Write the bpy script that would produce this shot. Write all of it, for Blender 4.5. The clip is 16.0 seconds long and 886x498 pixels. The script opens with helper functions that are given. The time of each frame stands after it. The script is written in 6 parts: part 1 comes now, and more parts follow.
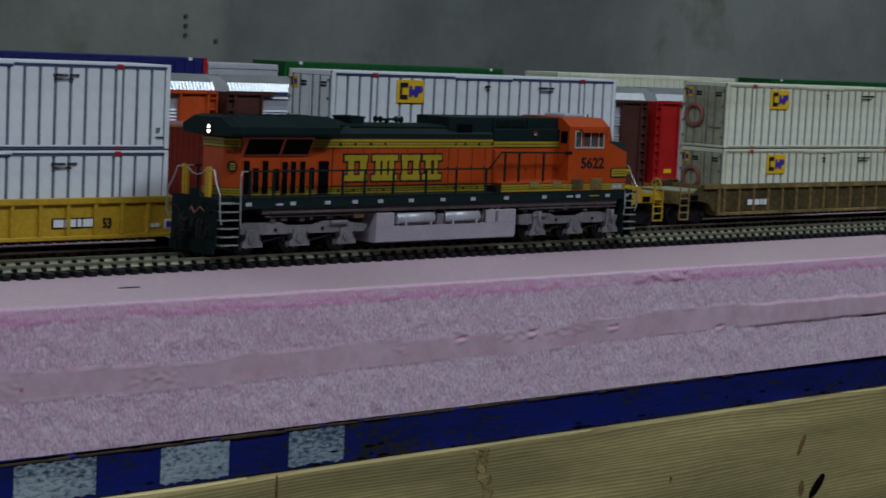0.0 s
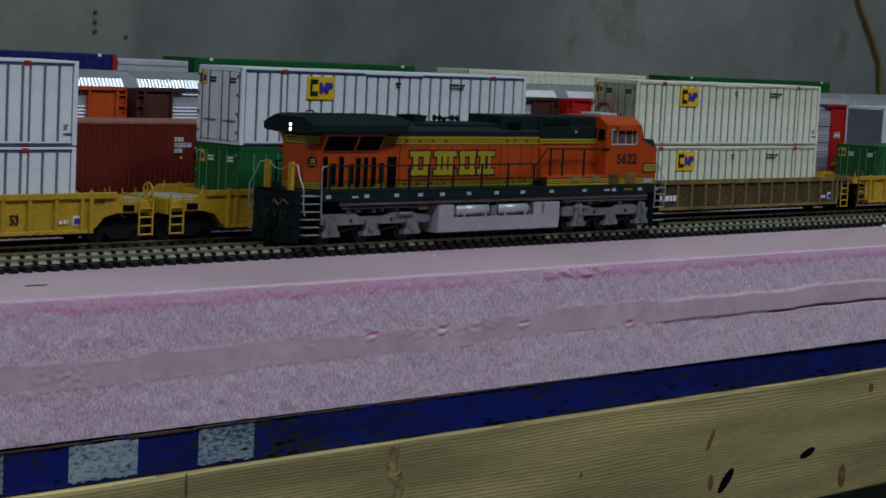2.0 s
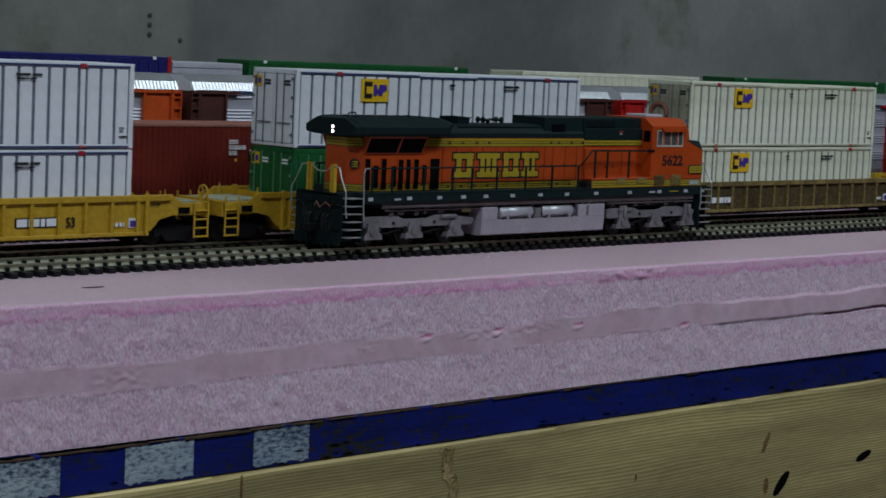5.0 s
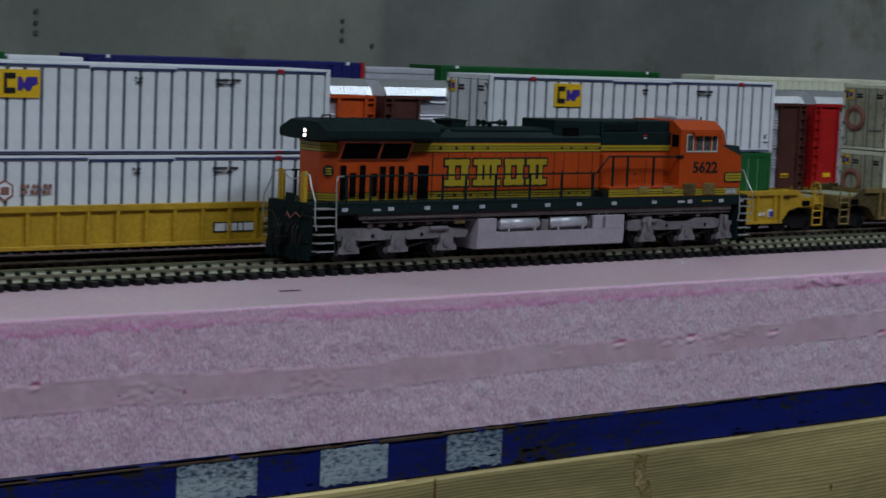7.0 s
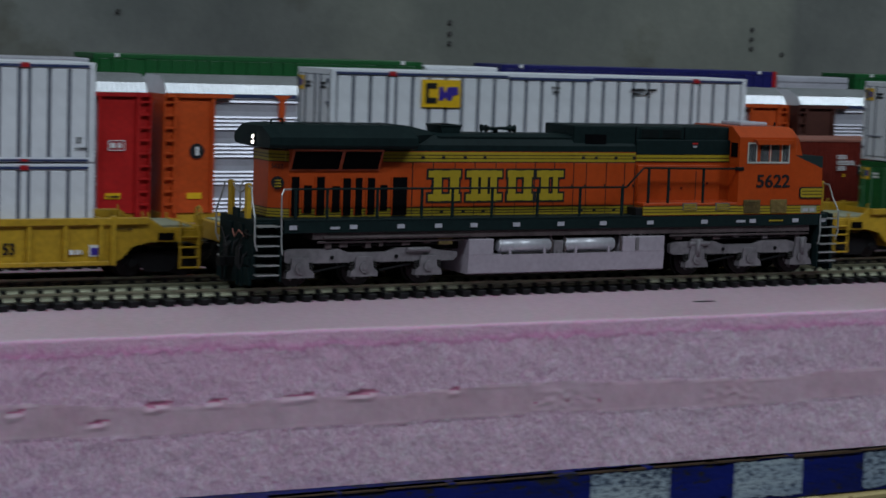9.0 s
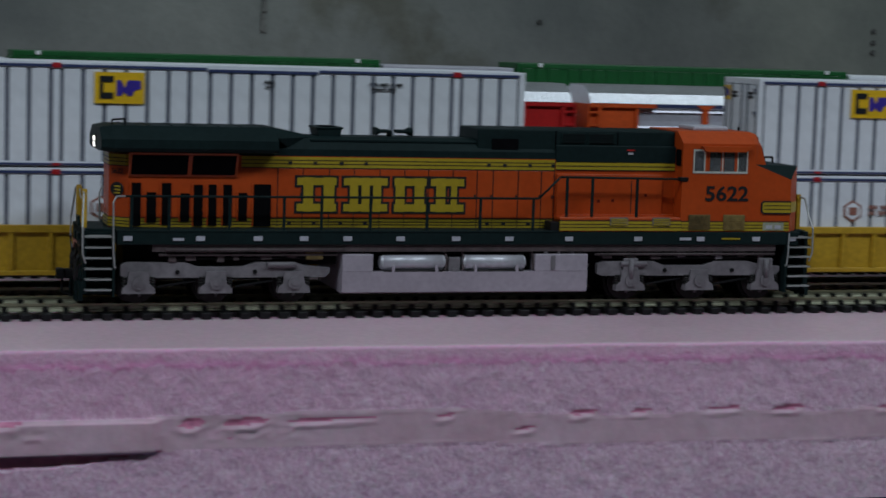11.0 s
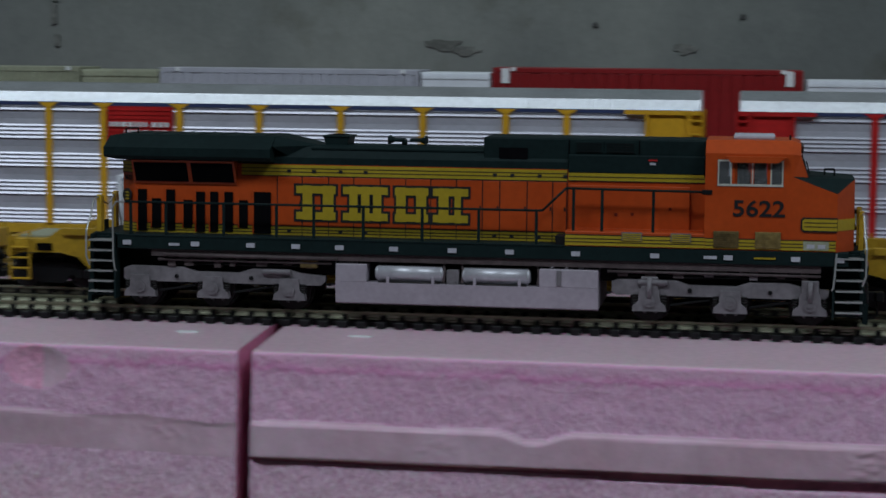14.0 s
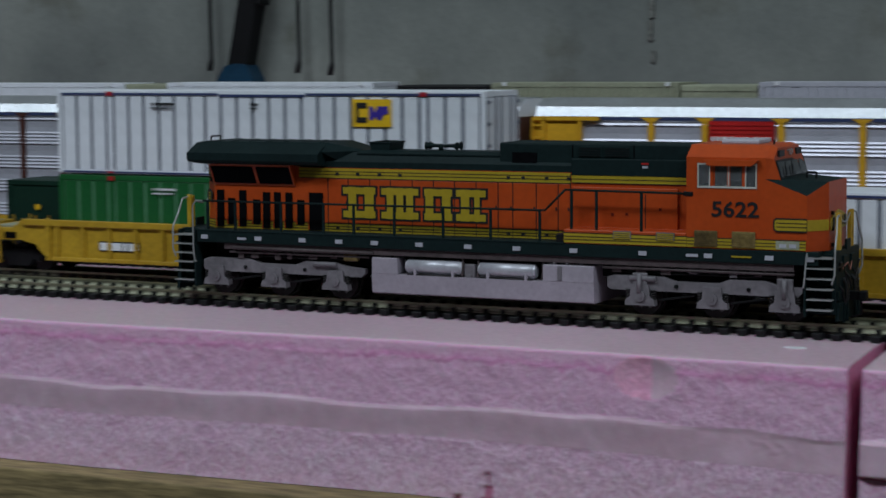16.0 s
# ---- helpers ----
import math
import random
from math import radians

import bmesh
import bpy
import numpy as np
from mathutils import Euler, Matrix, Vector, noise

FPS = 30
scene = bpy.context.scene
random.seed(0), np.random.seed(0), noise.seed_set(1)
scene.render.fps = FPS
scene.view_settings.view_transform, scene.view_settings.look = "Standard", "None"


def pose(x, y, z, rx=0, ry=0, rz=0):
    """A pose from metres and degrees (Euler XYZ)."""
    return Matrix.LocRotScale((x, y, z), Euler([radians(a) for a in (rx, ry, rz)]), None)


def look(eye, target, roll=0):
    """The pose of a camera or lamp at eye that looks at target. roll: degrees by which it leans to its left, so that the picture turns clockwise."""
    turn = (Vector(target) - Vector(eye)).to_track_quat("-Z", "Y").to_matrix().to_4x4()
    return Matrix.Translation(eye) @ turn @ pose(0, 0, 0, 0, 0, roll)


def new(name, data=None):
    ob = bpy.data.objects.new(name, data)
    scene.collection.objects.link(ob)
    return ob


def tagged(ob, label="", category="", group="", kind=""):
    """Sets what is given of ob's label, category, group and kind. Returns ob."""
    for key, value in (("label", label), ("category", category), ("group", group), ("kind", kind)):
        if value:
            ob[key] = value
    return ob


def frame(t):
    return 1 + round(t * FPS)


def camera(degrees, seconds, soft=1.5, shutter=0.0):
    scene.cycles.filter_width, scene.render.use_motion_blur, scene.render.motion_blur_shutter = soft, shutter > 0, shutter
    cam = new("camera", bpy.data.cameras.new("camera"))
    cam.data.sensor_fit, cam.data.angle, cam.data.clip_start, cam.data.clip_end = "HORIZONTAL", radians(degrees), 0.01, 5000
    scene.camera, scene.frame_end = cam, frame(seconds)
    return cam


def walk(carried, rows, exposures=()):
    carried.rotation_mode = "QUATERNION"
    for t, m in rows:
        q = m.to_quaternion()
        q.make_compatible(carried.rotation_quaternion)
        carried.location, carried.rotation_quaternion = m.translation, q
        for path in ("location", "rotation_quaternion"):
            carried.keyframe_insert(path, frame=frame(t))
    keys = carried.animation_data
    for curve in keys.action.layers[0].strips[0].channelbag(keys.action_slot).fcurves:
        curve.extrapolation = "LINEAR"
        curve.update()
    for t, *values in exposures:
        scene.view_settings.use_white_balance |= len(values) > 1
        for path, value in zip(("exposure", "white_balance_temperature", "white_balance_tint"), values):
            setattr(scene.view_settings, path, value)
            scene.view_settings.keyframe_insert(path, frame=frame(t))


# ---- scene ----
cam = camera(24.9, 16.0, soft=1.6, shutter=0.5)
PIVOT, REACH = Vector((0.0, -0.6606, 0.0917)), 0.0368


def aim(yaw, pitch, roll):
    """The camera turns on a stand: its lens sits a little in front of the axis. yaw: degrees to the right of straight ahead."""
    a = radians(yaw)
    eye = PIVOT + REACH * Vector((math.sin(a), math.cos(a), 0))
    return Matrix.Translation(eye) @ pose(0, 0, 0, 90 + pitch, 0, -yaw) @ pose(0, 0, 0, 0, 0, roll)


PAN = [
    (0.0, 43.56, -5.752, 2.65), (0.5, 44.79, -5.745, 2.69), (1.0, 45.67, -5.735, 2.756), (1.5, 46.015, -5.72, 2.77),
    (2.0, 46.02, -5.72, 2.79), (2.5, 45.98, -5.724, 2.78), (3.0, 45.877, -5.729, 2.778), (3.2, 45.82, -5.73, 2.77),
    (5.3, 44.0, -5.742, 2.58), (5.5, 43.583, -5.746, 2.562), (6.0, 42.486, -5.759, 2.523), (6.5, 41.061, -5.792, 2.433),
    (7.0, 39.233, -5.835, 2.353), (7.5, 37.534, -5.877, 2.30), (7.6, 37.10, -5.884, 2.28), (7.7, 36.60, -5.89, 2.26),
    (7.8, 35.40, -5.91, 2.21), (7.9, 34.32, -5.93, 2.17), (8.0, 33.094, -5.95, 2.13), (8.1, 31.95, -5.965, 2.11), (8.2, 31.45, -5.973, 2.10), (8.5, 30.562, -5.987, 2.075),
    (9.0, 27.932, -6.004, 1.968), (9.2, 26.72, -6.01, 1.94), (11.3, 14.4, -6.118, 1.69), (11.5, 12.905, -6.119, 1.633),
    (12.0, 7.995, -6.11, 1.38), (12.5, 3.392, -6.094, 1.137), (13.0, -0.983, -6.05, 0.925), (13.5, -4.752, -5.998, 0.705),
    (14.0, -9.128, -5.955, 0.526), (14.5, -12.834, -5.908, 0.408), (14.6, -13.73, -5.89, 0.355),
    (14.7, -14.74, -5.865, 0.30), (14.8, -16.07, -5.83, 0.22), (14.9, -17.50, -5.795, 0.14), (15.0, -18.15, -5.778, 0.098), (15.2, -19.30, -5.75, 0.0),
    (15.5, -21.607, -5.684, -0.22), (16.0, -25.487, -5.551, -0.399)]
walk(cam, [(t, aim(*a)) for t, *a in PAN], [(0.0, -0.43), (7.0, -0.43), (8.5, -0.48), (11.5, -0.54), (12.5, -0.52), (14.5, -0.42), (16.0, -0.30)])

# the engine's place along its track, in metres, time by time
RUN = [(0.0, 0.6137), (0.5, 0.6542), (1.0, 0.6814), (1.5, 0.6979), (2.0, 0.7032), (2.5, 0.7030), (3.0, 0.7028), (3.2, 0.7028),
       (4.6, 0.7020), (5.3, 0.6862), (5.5, 0.6768), (6.0, 0.6476), (6.5, 0.6175), (7.0, 0.5835), (7.5, 0.5385), (8.0, 0.4897),
       (8.5, 0.4413), (9.0, 0.3918), (9.2, 0.3722), (11.3, 0.1678), (11.5, 0.1482), (12.0, 0.0990), (12.5, 0.0500), (13.0, 0.0010),
       (13.5, -0.0478), (14.0, -0.0967), (14.5, -0.1464), (15.0, -0.1959), (15.5, -0.2444), (16.0, -0.2934)]

# ---- light: a basement with tubes overhead ----
world = bpy.data.worlds.new("world")
scene.world = world
world.use_nodes = True
world.node_tree.nodes["Background"].inputs[0].default_value = (0.42, 0.55, 0.66, 1)
world.node_tree.nodes["Background"].inputs[1].default_value = 0.085


def lamp(name, loc, target, sx, sy, power, colour):
    d = bpy.data.lights.new(name, "AREA")
    d.shape, d.size, d.size_y, d.energy, d.color = "RECTANGLE", sx, sy, power, colour
    o = new(name, d)
    o.matrix_world = look(loc, target)
    return o


for x in (-1.05, 1.30):
    lamp("ceiling_tube", (x, -1.12, 1.62), (0.8 * x, -0.45, 0), 1.25, 0.16, 27, (0.79, 0.91, 1.0))
lamp("ceiling_tube", (0.3, -0.10, 1.62), (0.3, -0.10, 0), 3.0, 0.16, 2, (0.79, 0.91, 1.0))

# ---- materials ----
def material(name, colour, rough=0.5, metal=0.0, vary=0.08, scale=60.0, fine=600.0, bump=0.0, second=None, spec=0.4, stretch=(1, 1, 1), coat=0.0):
    """A surface with a broad and a fine variation of its colour, a relief, and gloss that varies with them."""
    m = bpy.data.materials.new(name)
    m.use_nodes = True
    nt = m.node_tree
    n, l = nt.nodes, nt.links
    p = n["Principled BSDF"]
    tc, mp = n.new("ShaderNodeTexCoord"), n.new("ShaderNodeMapping")
    mp.inputs["Scale"].default_value = stretch
    l.new(tc.outputs["Object"], mp.inputs["Vector"])
    a, b = n.new("ShaderNodeTexNoise"), n.new("ShaderNodeTexNoise")
    for q, s in ((a, scale), (b, fine)):
        q.inputs["Scale"].default_value, q.inputs["Detail"].default_value = s, 4
        l.new(mp.outputs[0], q.inputs["Vector"])
    mix, mix2 = n.new("ShaderNodeMix"), n.new("ShaderNodeMix")
    mix.data_type = mix2.data_type = "RGBA"
    c = Vector(colour)
    d = Vector(second) if second else c * (1 - 2.2 * vary)
    mix.inputs["A"].default_value, mix.inputs["B"].default_value = (*d, 1), (*c, 1)
    ramp = n.new("ShaderNodeMapRange")
    ramp.inputs["From Min"].default_value, ramp.inputs["From Max"].default_value = 0.32, 0.62
    l.new(a.outputs["Fac"], ramp.inputs["Value"])
    l.new(ramp.outputs[0], mix.inputs["Factor"])
    mix2.blend_type = "MULTIPLY"
    mix2.inputs["Factor"].default_value = 1.0
    r2 = n.new("ShaderNodeMapRange")
    r2.inputs["To Min"].default_value, r2.inputs["To Max"].default_value = 1 - 1.6 * vary, 1 + 1.6 * vary
    r2.inputs["From Min"].default_value, r2.inputs["From Max"].default_value = 0.3, 0.7
    l.new(b.outputs["Fac"], r2.inputs["Value"])
    l.new(mix.outputs["Result"], mix2.inputs["A"])
    l.new(r2.outputs[0], mix2.inputs["B"])
    l.new(mix2.outputs["Result"], p.inputs["Base Color"])
    r3 = n.new("ShaderNodeMapRange")
    r3.inputs["To Min"].default_value, r3.inputs["To Max"].default_value = max(rough - 0.1, 0.02), min(rough + 0.12, 1)
    l.new(a.outputs["Fac"], r3.inputs["Value"])
    l.new(r3.outputs[0], p.inputs["Roughness"])
    p.inputs["Metallic"].default_value = metal
    p.inputs["Specular IOR Level"].default_value = spec
    p.inputs["Coat Weight"].default_value = coat
    if bump:
        bm = n.new("ShaderNodeBump")
        bm.inputs["Distance"].default_value, bm.inputs["Strength"].default_value = bump, 1.0
        l.new(b.outputs["Fac"], bm.inputs["Height"])
        l.new(bm.outputs[0], p.inputs["Normal"])
    return m


# ---- shapes ----
def box(bm, x0, x1, y0, y1, z0, z1, mi=0, bevel=0.0):
    r = bmesh.ops.create_cube(bm, size=1.0)
    vs = r["verts"]
    for v in vs:
        v.co = Vector((x0 + (v.co.x + 0.5) * (x1 - x0), y0 + (v.co.y + 0.5) * (y1 - y0), z0 + (v.co.z + 0.5) * (z1 - z0)))
    fs = {f for v in vs for f in v.link_faces}
    for f in fs:
        f.material_index = mi
    if bevel:
        es = list({e for v in vs for e in v.link_edges})
        b = bmesh.ops.bevel(bm, geom=es, offset=bevel, segments=2, affect="EDGES", profile=0.5)
        for f in b["faces"]:
            f.material_index = mi
    return bm


def rod(bm, p, q, r, seg=8, r2=None, mi=0):
    p, q = Vector(p), Vector(q)
    d = q - p
    if d.length < 1e-7:
        return bm
    m = Matrix.Translation((p + q) / 2) @ d.to_track_quat("Z", "Y").to_matrix().to_4x4()
    g = bmesh.ops.create_cone(bm, cap_ends=True, segments=seg, radius1=r, radius2=r if r2 is None else r2, depth=d.length, matrix=m)
    for f in {f for v in g["verts"] for f in v.link_faces}:
        f.material_index = mi
        f.smooth = len(f.verts) == 4 and seg > 6
    return bm


def pipe(bm, pts, r, seg=6, mi=0):
    for a, b in zip(pts, pts[1:]):
        rod(bm, a, b, r, seg, mi=mi)
    return bm


def tube(bm, pts, radii, seg=8):
    """A bent round rod in one skin, roughly upright, with a radius at each point."""
    loops = [[bm.verts.new((x + r * math.cos(a), y + r * math.sin(a), z)) for a in [2 * math.pi * j / seg for j in range(seg)]] for (x, y, z), r in zip(pts, radii)]
    for p, q in zip(loops, loops[1:]):
        for j in range(seg):
            bm.faces.new((p[j], p[(j + 1) % seg], q[(j + 1) % seg], q[j])).smooth = True
    bm.faces.new(loops[0])
    bm.faces.new(loops[-1])
    bmesh.ops.recalc_face_normals(bm, faces=bm.faces)
    return bm


def prism(bm, outline, axis, a, b, mi=0):
    """An outline in the two other axes, drawn out along axis from a to b."""
    def at(u, w, k):
        return {"x": (k, u, w), "y": (u, k, w), "z": (u, w, k)}[axis]
    lo = [bm.verts.new(at(u, w, a)) for u, w in outline]
    hi = [bm.verts.new(at(u, w, b)) for u, w in outline]
    fs = [bm.faces.new(lo), bm.faces.new(hi)]
    k = len(outline)
    for i in range(k):
        fs.append(bm.faces.new((lo[i], lo[(i + 1) % k], hi[(i + 1) % k], hi[i])))
    for f in fs:
        f.material_index = mi
    bmesh.ops.recalc_face_normals(bm, faces=fs)
    return bm


def ring(bm, x, y, z, big, thick, n=20, k=6):
    """A round hoop facing along x."""
    loops = []
    for i in range(n):
        a = 2 * math.pi * i / n
        loops.append([bm.verts.new((x + thick * math.sin(c), y + (big + thick * math.cos(c)) * math.cos(a), z + (big + thick * math.cos(c)) * math.sin(a))) for c in [2 * math.pi * j / k for j in range(k)]])
    for p, q in zip(loops, loops[1:] + loops[:1]):
        for j in range(k):
            bm.faces.new((p[j], p[(j + 1) % k], q[(j + 1) % k], q[j])).smooth = True
    bmesh.ops.recalc_face_normals(bm, faces=bm.faces)
    return bm


def B():
    return bmesh.new()


def mesh_of(name, bm, mats):
    me = bpy.data.meshes.new(name)
    bm.to_mesh(me)
    bm.free()
    for m in mats if isinstance(mats, (list, tuple)) else [mats]:
        me.materials.append(m)
    return me


def part(name, bm, mats, parent=None, label=""):
    ob = new(name, mesh_of(name, bm, mats))
    if parent:
        ob.parent = parent
    return tagged(ob, label)


def shared(name, me, parent, loc=(0, 0, 0)):
    ob = new(name, me)
    ob.parent, ob.location = parent, loc
    return ob


def empty(name, loc, label, category, group=""):
    e = new(name)
    e.location = loc
    e.empty_display_size = 0.01
    return tagged(e, label, category, group)


def words(name, body, size, mat, parent, loc, rot=(90, 0, 0), depth=0.0001, sx=1.0, align="LEFT", label="", bold=0.0):
    """Writing as a flat mesh."""
    c = bpy.data.curves.new(name, "FONT")
    c.body, c.size, c.extrude, c.align_x, c.align_y, c.offset = body, size, depth, align, "BOTTOM_BASELINE", bold
    c.resolution_u = 3
    t = bpy.data.objects.new(name, c)
    me = bpy.data.meshes.new_from_object(t)
    me.name = name
    me.materials.clear()
    me.materials.append(mat)
    bpy.data.objects.remove(t)
    ob = new(name, me)
    ob.parent = parent
    ob.matrix_basis = Matrix.LocRotScale(loc, Euler([radians(a) for a in rot]), (sx, 1, 1))
    return tagged(ob, label)

m_foam = material("pink_foam_skin", (0.60, 0.43, 0.50), 0.34, vary=0.05, scale=9, fine=500, second=(0.56, 0.40, 0.465))
m_band = material("pink_foam_smooth_cut", (0.60, 0.42, 0.515), 0.5, vary=0.05, scale=30, fine=160, bump=0.0003, second=(0.55, 0.36, 0.44), spec=0.3)
m_pink = material("pink_foam_torn", (0.72, 0.38, 0.53), 0.6, vary=0.08, scale=90, fine=400, bump=0.0005, second=(0.70, 0.30, 0.46))
# pink of cut foam, deepened by the shade inside the cuts
m_deep = material("pink_foam_cut_shade", (0.60, 0.22, 0.36), 0.5, vary=0.12, scale=60, fine=400)
m_scab = material("bare_plywood_edge", (0.085, 0.05, 0.028), 0.85, vary=0.2, scale=120, fine=900, bump=0.0004)
m_black = material("black_plastic", (0.009, 0.009, 0.010), 0.5, vary=0.1, spec=0.15)
m_tie = material("black_tie_plastic", (0.007, 0.007, 0.008), 0.4, vary=0.15, scale=200, fine=900, spec=0.3)
# one metal in two tones: reflections painted as dim heads and bright webs
m_rail = material("nickel_silver_rail_dim", (0.30, 0.29, 0.20), 0.38, metal=0.6, vary=0.1, scale=80, fine=800)
m_rail_side = material("nickel_rail_web_lit", (0.42, 0.42, 0.31), 0.35, metal=0.25, vary=0.12, scale=120)
m_rail_old = material("dull_brown_rail", (0.10, 0.09, 0.065), 0.5, metal=0.4, vary=0.15, scale=120)
m_white = material("white_container_paint", (0.72, 0.745, 0.80), 0.38, vary=0.03, scale=25, fine=300)
# grey that puts the shade of the grooves between panels into colour
m_slot = material("groove_shade_grey", (0.15, 0.165, 0.21), 0.5, vary=0.08, scale=60)
m_cream = material("yellowed_container_paint", (0.76, 0.78, 0.65), 0.42, vary=0.06, scale=25, fine=300, second=(0.62, 0.62, 0.46))
m_creamdoor = material("grimy_cream_door", (0.42, 0.42, 0.31), 0.55, vary=0.12, scale=60, second=(0.30, 0.29, 0.20))
m_stripe = material("navy_stripe", (0.035, 0.05, 0.13), 0.45, vary=0.05)
m_red = material("red_paint", (0.40, 0.016, 0.02), 0.4, vary=0.08, scale=60)
m_green = material("green_container_paint", (0.010, 0.11, 0.028), 0.42, vary=0.08, scale=40)
m_greenrib = material("pale_green_rib", (0.10, 0.26, 0.14), 0.45, vary=0.08, scale=40)
m_rust = material("oxide_red_container_paint", (0.150, 0.019, 0.012), 0.6, vary=0.1, scale=50, second=(0.115, 0.015, 0.010), spec=0.12)
m_rusttop = material("dusty_oxide_roof", (0.30, 0.12, 0.09), 0.7, vary=0.1, scale=60)
m_navy = material("navy_container_paint", (0.012, 0.014, 0.13), 0.4, vary=0.06)
m_grey = material("grey_container_paint", (0.42, 0.42, 0.48), 0.5, vary=0.06)
m_olive = material("olive_grey_paint", (0.30, 0.31, 0.22), 0.6, vary=0.1)
m_yellow = material("yellow_car_paint", (0.48, 0.295, 0.022), 0.42, vary=0.1, scale=50, second=(0.40, 0.235, 0.02))
m_tan = material("grimy_tan_car_paint", (0.23, 0.165, 0.06), 0.6, vary=0.2, scale=70, second=(0.10, 0.07, 0.03), spec=0.15)
# darker tan for the side plates behind the ribs
m_tanplate = material("dark_tan_paint", (0.085, 0.062, 0.028), 0.7, vary=0.25, scale=90, second=(0.05, 0.036, 0.018), spec=0.1)
m_signy = material("yellow_sign_paint", (0.78, 0.47, 0.015), 0.45, vary=0.04)
m_signb = material("blue_sign_paint", (0.05, 0.03, 0.30), 0.45, vary=0.04)
m_print = material("dark_print", (0.010, 0.011, 0.014), 0.5, vary=0.05)
m_printw = material("white_print", (0.75, 0.76, 0.78), 0.5, vary=0.05)
m_silver = material("silver_louvre", (0.46, 0.46, 0.53), 0.38, metal=0.35, vary=0.05, scale=60)
m_roofsil = material("silver_ribbed_roof", (0.54, 0.56, 0.59), 0.40, metal=0.8, vary=0.05, scale=60)
m_orangec = material("orange_rack_paint", (0.54, 0.075, 0.012), 0.45, vary=0.08)
m_brown = material("brown_rack_paint", (0.07, 0.022, 0.016), 0.55, vary=0.1)
m_redc = material("red_rack_paint", (0.44, 0.012, 0.012), 0.45, vary=0.08)
# green darkened to carry the shadow of the train in front
m_greenshade = material("green_paint_with_shade", (0.006, 0.026, 0.017), 0.5, vary=0.08, scale=40, spec=0.2)
m_maroon = material("dark_red_container_paint", (0.24, 0.008, 0.010), 0.45, vary=0.08)
m_rackyel = material("orange_yellow_rack_paint", (0.62, 0.33, 0.018), 0.42, vary=0.06)
m_ply = material("weathered_plywood", (0.26, 0.19, 0.09), 0.8, vary=0.25, scale=30, fine=300, bump=0.0005, second=(0.15, 0.11, 0.05), stretch=(0.25, 1, 2.0))
m_orange = material("engine_orange_paint", (0.42, 0.056, 0.006), 0.42, vary=0.05, scale=60, fine=500, second=(0.38, 0.048, 0.006))
m_eyellow = material("engine_yellow_paint", (0.38, 0.275, 0.018), 0.4, vary=0.05, scale=60)
m_egreen = material("engine_dark_green_paint", (0.007, 0.0150, 0.0158), 0.55, vary=0.1, scale=60, second=(0.008, 0.0175, 0.018), spec=0.09)
m_truck = material("grey_truck_plastic", (0.17, 0.155, 0.17), 0.55, vary=0.1, scale=120, second=(0.12, 0.11, 0.12))
m_tank = material("pale_grey_tank_plastic", (0.35, 0.31, 0.36), 0.45, vary=0.05, scale=60, second=(0.30, 0.27, 0.31))
m_res = material("silver_grey_reservoir", (0.50, 0.50, 0.55), 0.35, metal=0.3, vary=0.05)
m_wire = material("bare_wire_rail", (0.42, 0.43, 0.43), 0.4, metal=0.5, vary=0.06)
m_dark = material("dark_recess", (0.004, 0.004, 0.005), 0.95, vary=0.1, spec=0.02)
m_steel = material("blackened_wheel_metal", (0.022, 0.02, 0.02), 0.5, metal=0.5, vary=0.1)
m_cable = material("black_rubber_cable", (0.010, 0.010, 0.011), 0.5, vary=0.1)
m_teal = material("blue_plastic", (0.006, 0.04, 0.08), 0.4, vary=0.08)
m_strap = material("yellow_strap", (0.17, 0.125, 0.02), 0.6, vary=0.15)


def glass_material(name, tint, rough):
    m = bpy.data.materials.new(name)
    m.use_nodes = True
    p = m.node_tree.nodes["Principled BSDF"]
    p.inputs["Base Color"].default_value = (*tint, 1)
    p.inputs["Roughness"].default_value = rough
    p.inputs["Transmission Weight"].default_value = 0.9
    p.inputs["IOR"].default_value = 1.45
    return m


m_glass = glass_material("smoky_clear_plastic_window", (0.62, 0.65, 0.68), 0.05)


def glow_material(name, colour, power):
    m = bpy.data.materials.new(name)
    m.use_nodes = True
    p = m.node_tree.nodes["Principled BSDF"]
    p.inputs["Emission Color"].default_value = (*colour, 1)
    p.inputs["Emission Strength"].default_value = power
    return m


m_glow = glow_material("lit_headlight", (1.0, 0.97, 0.9), 6.0)


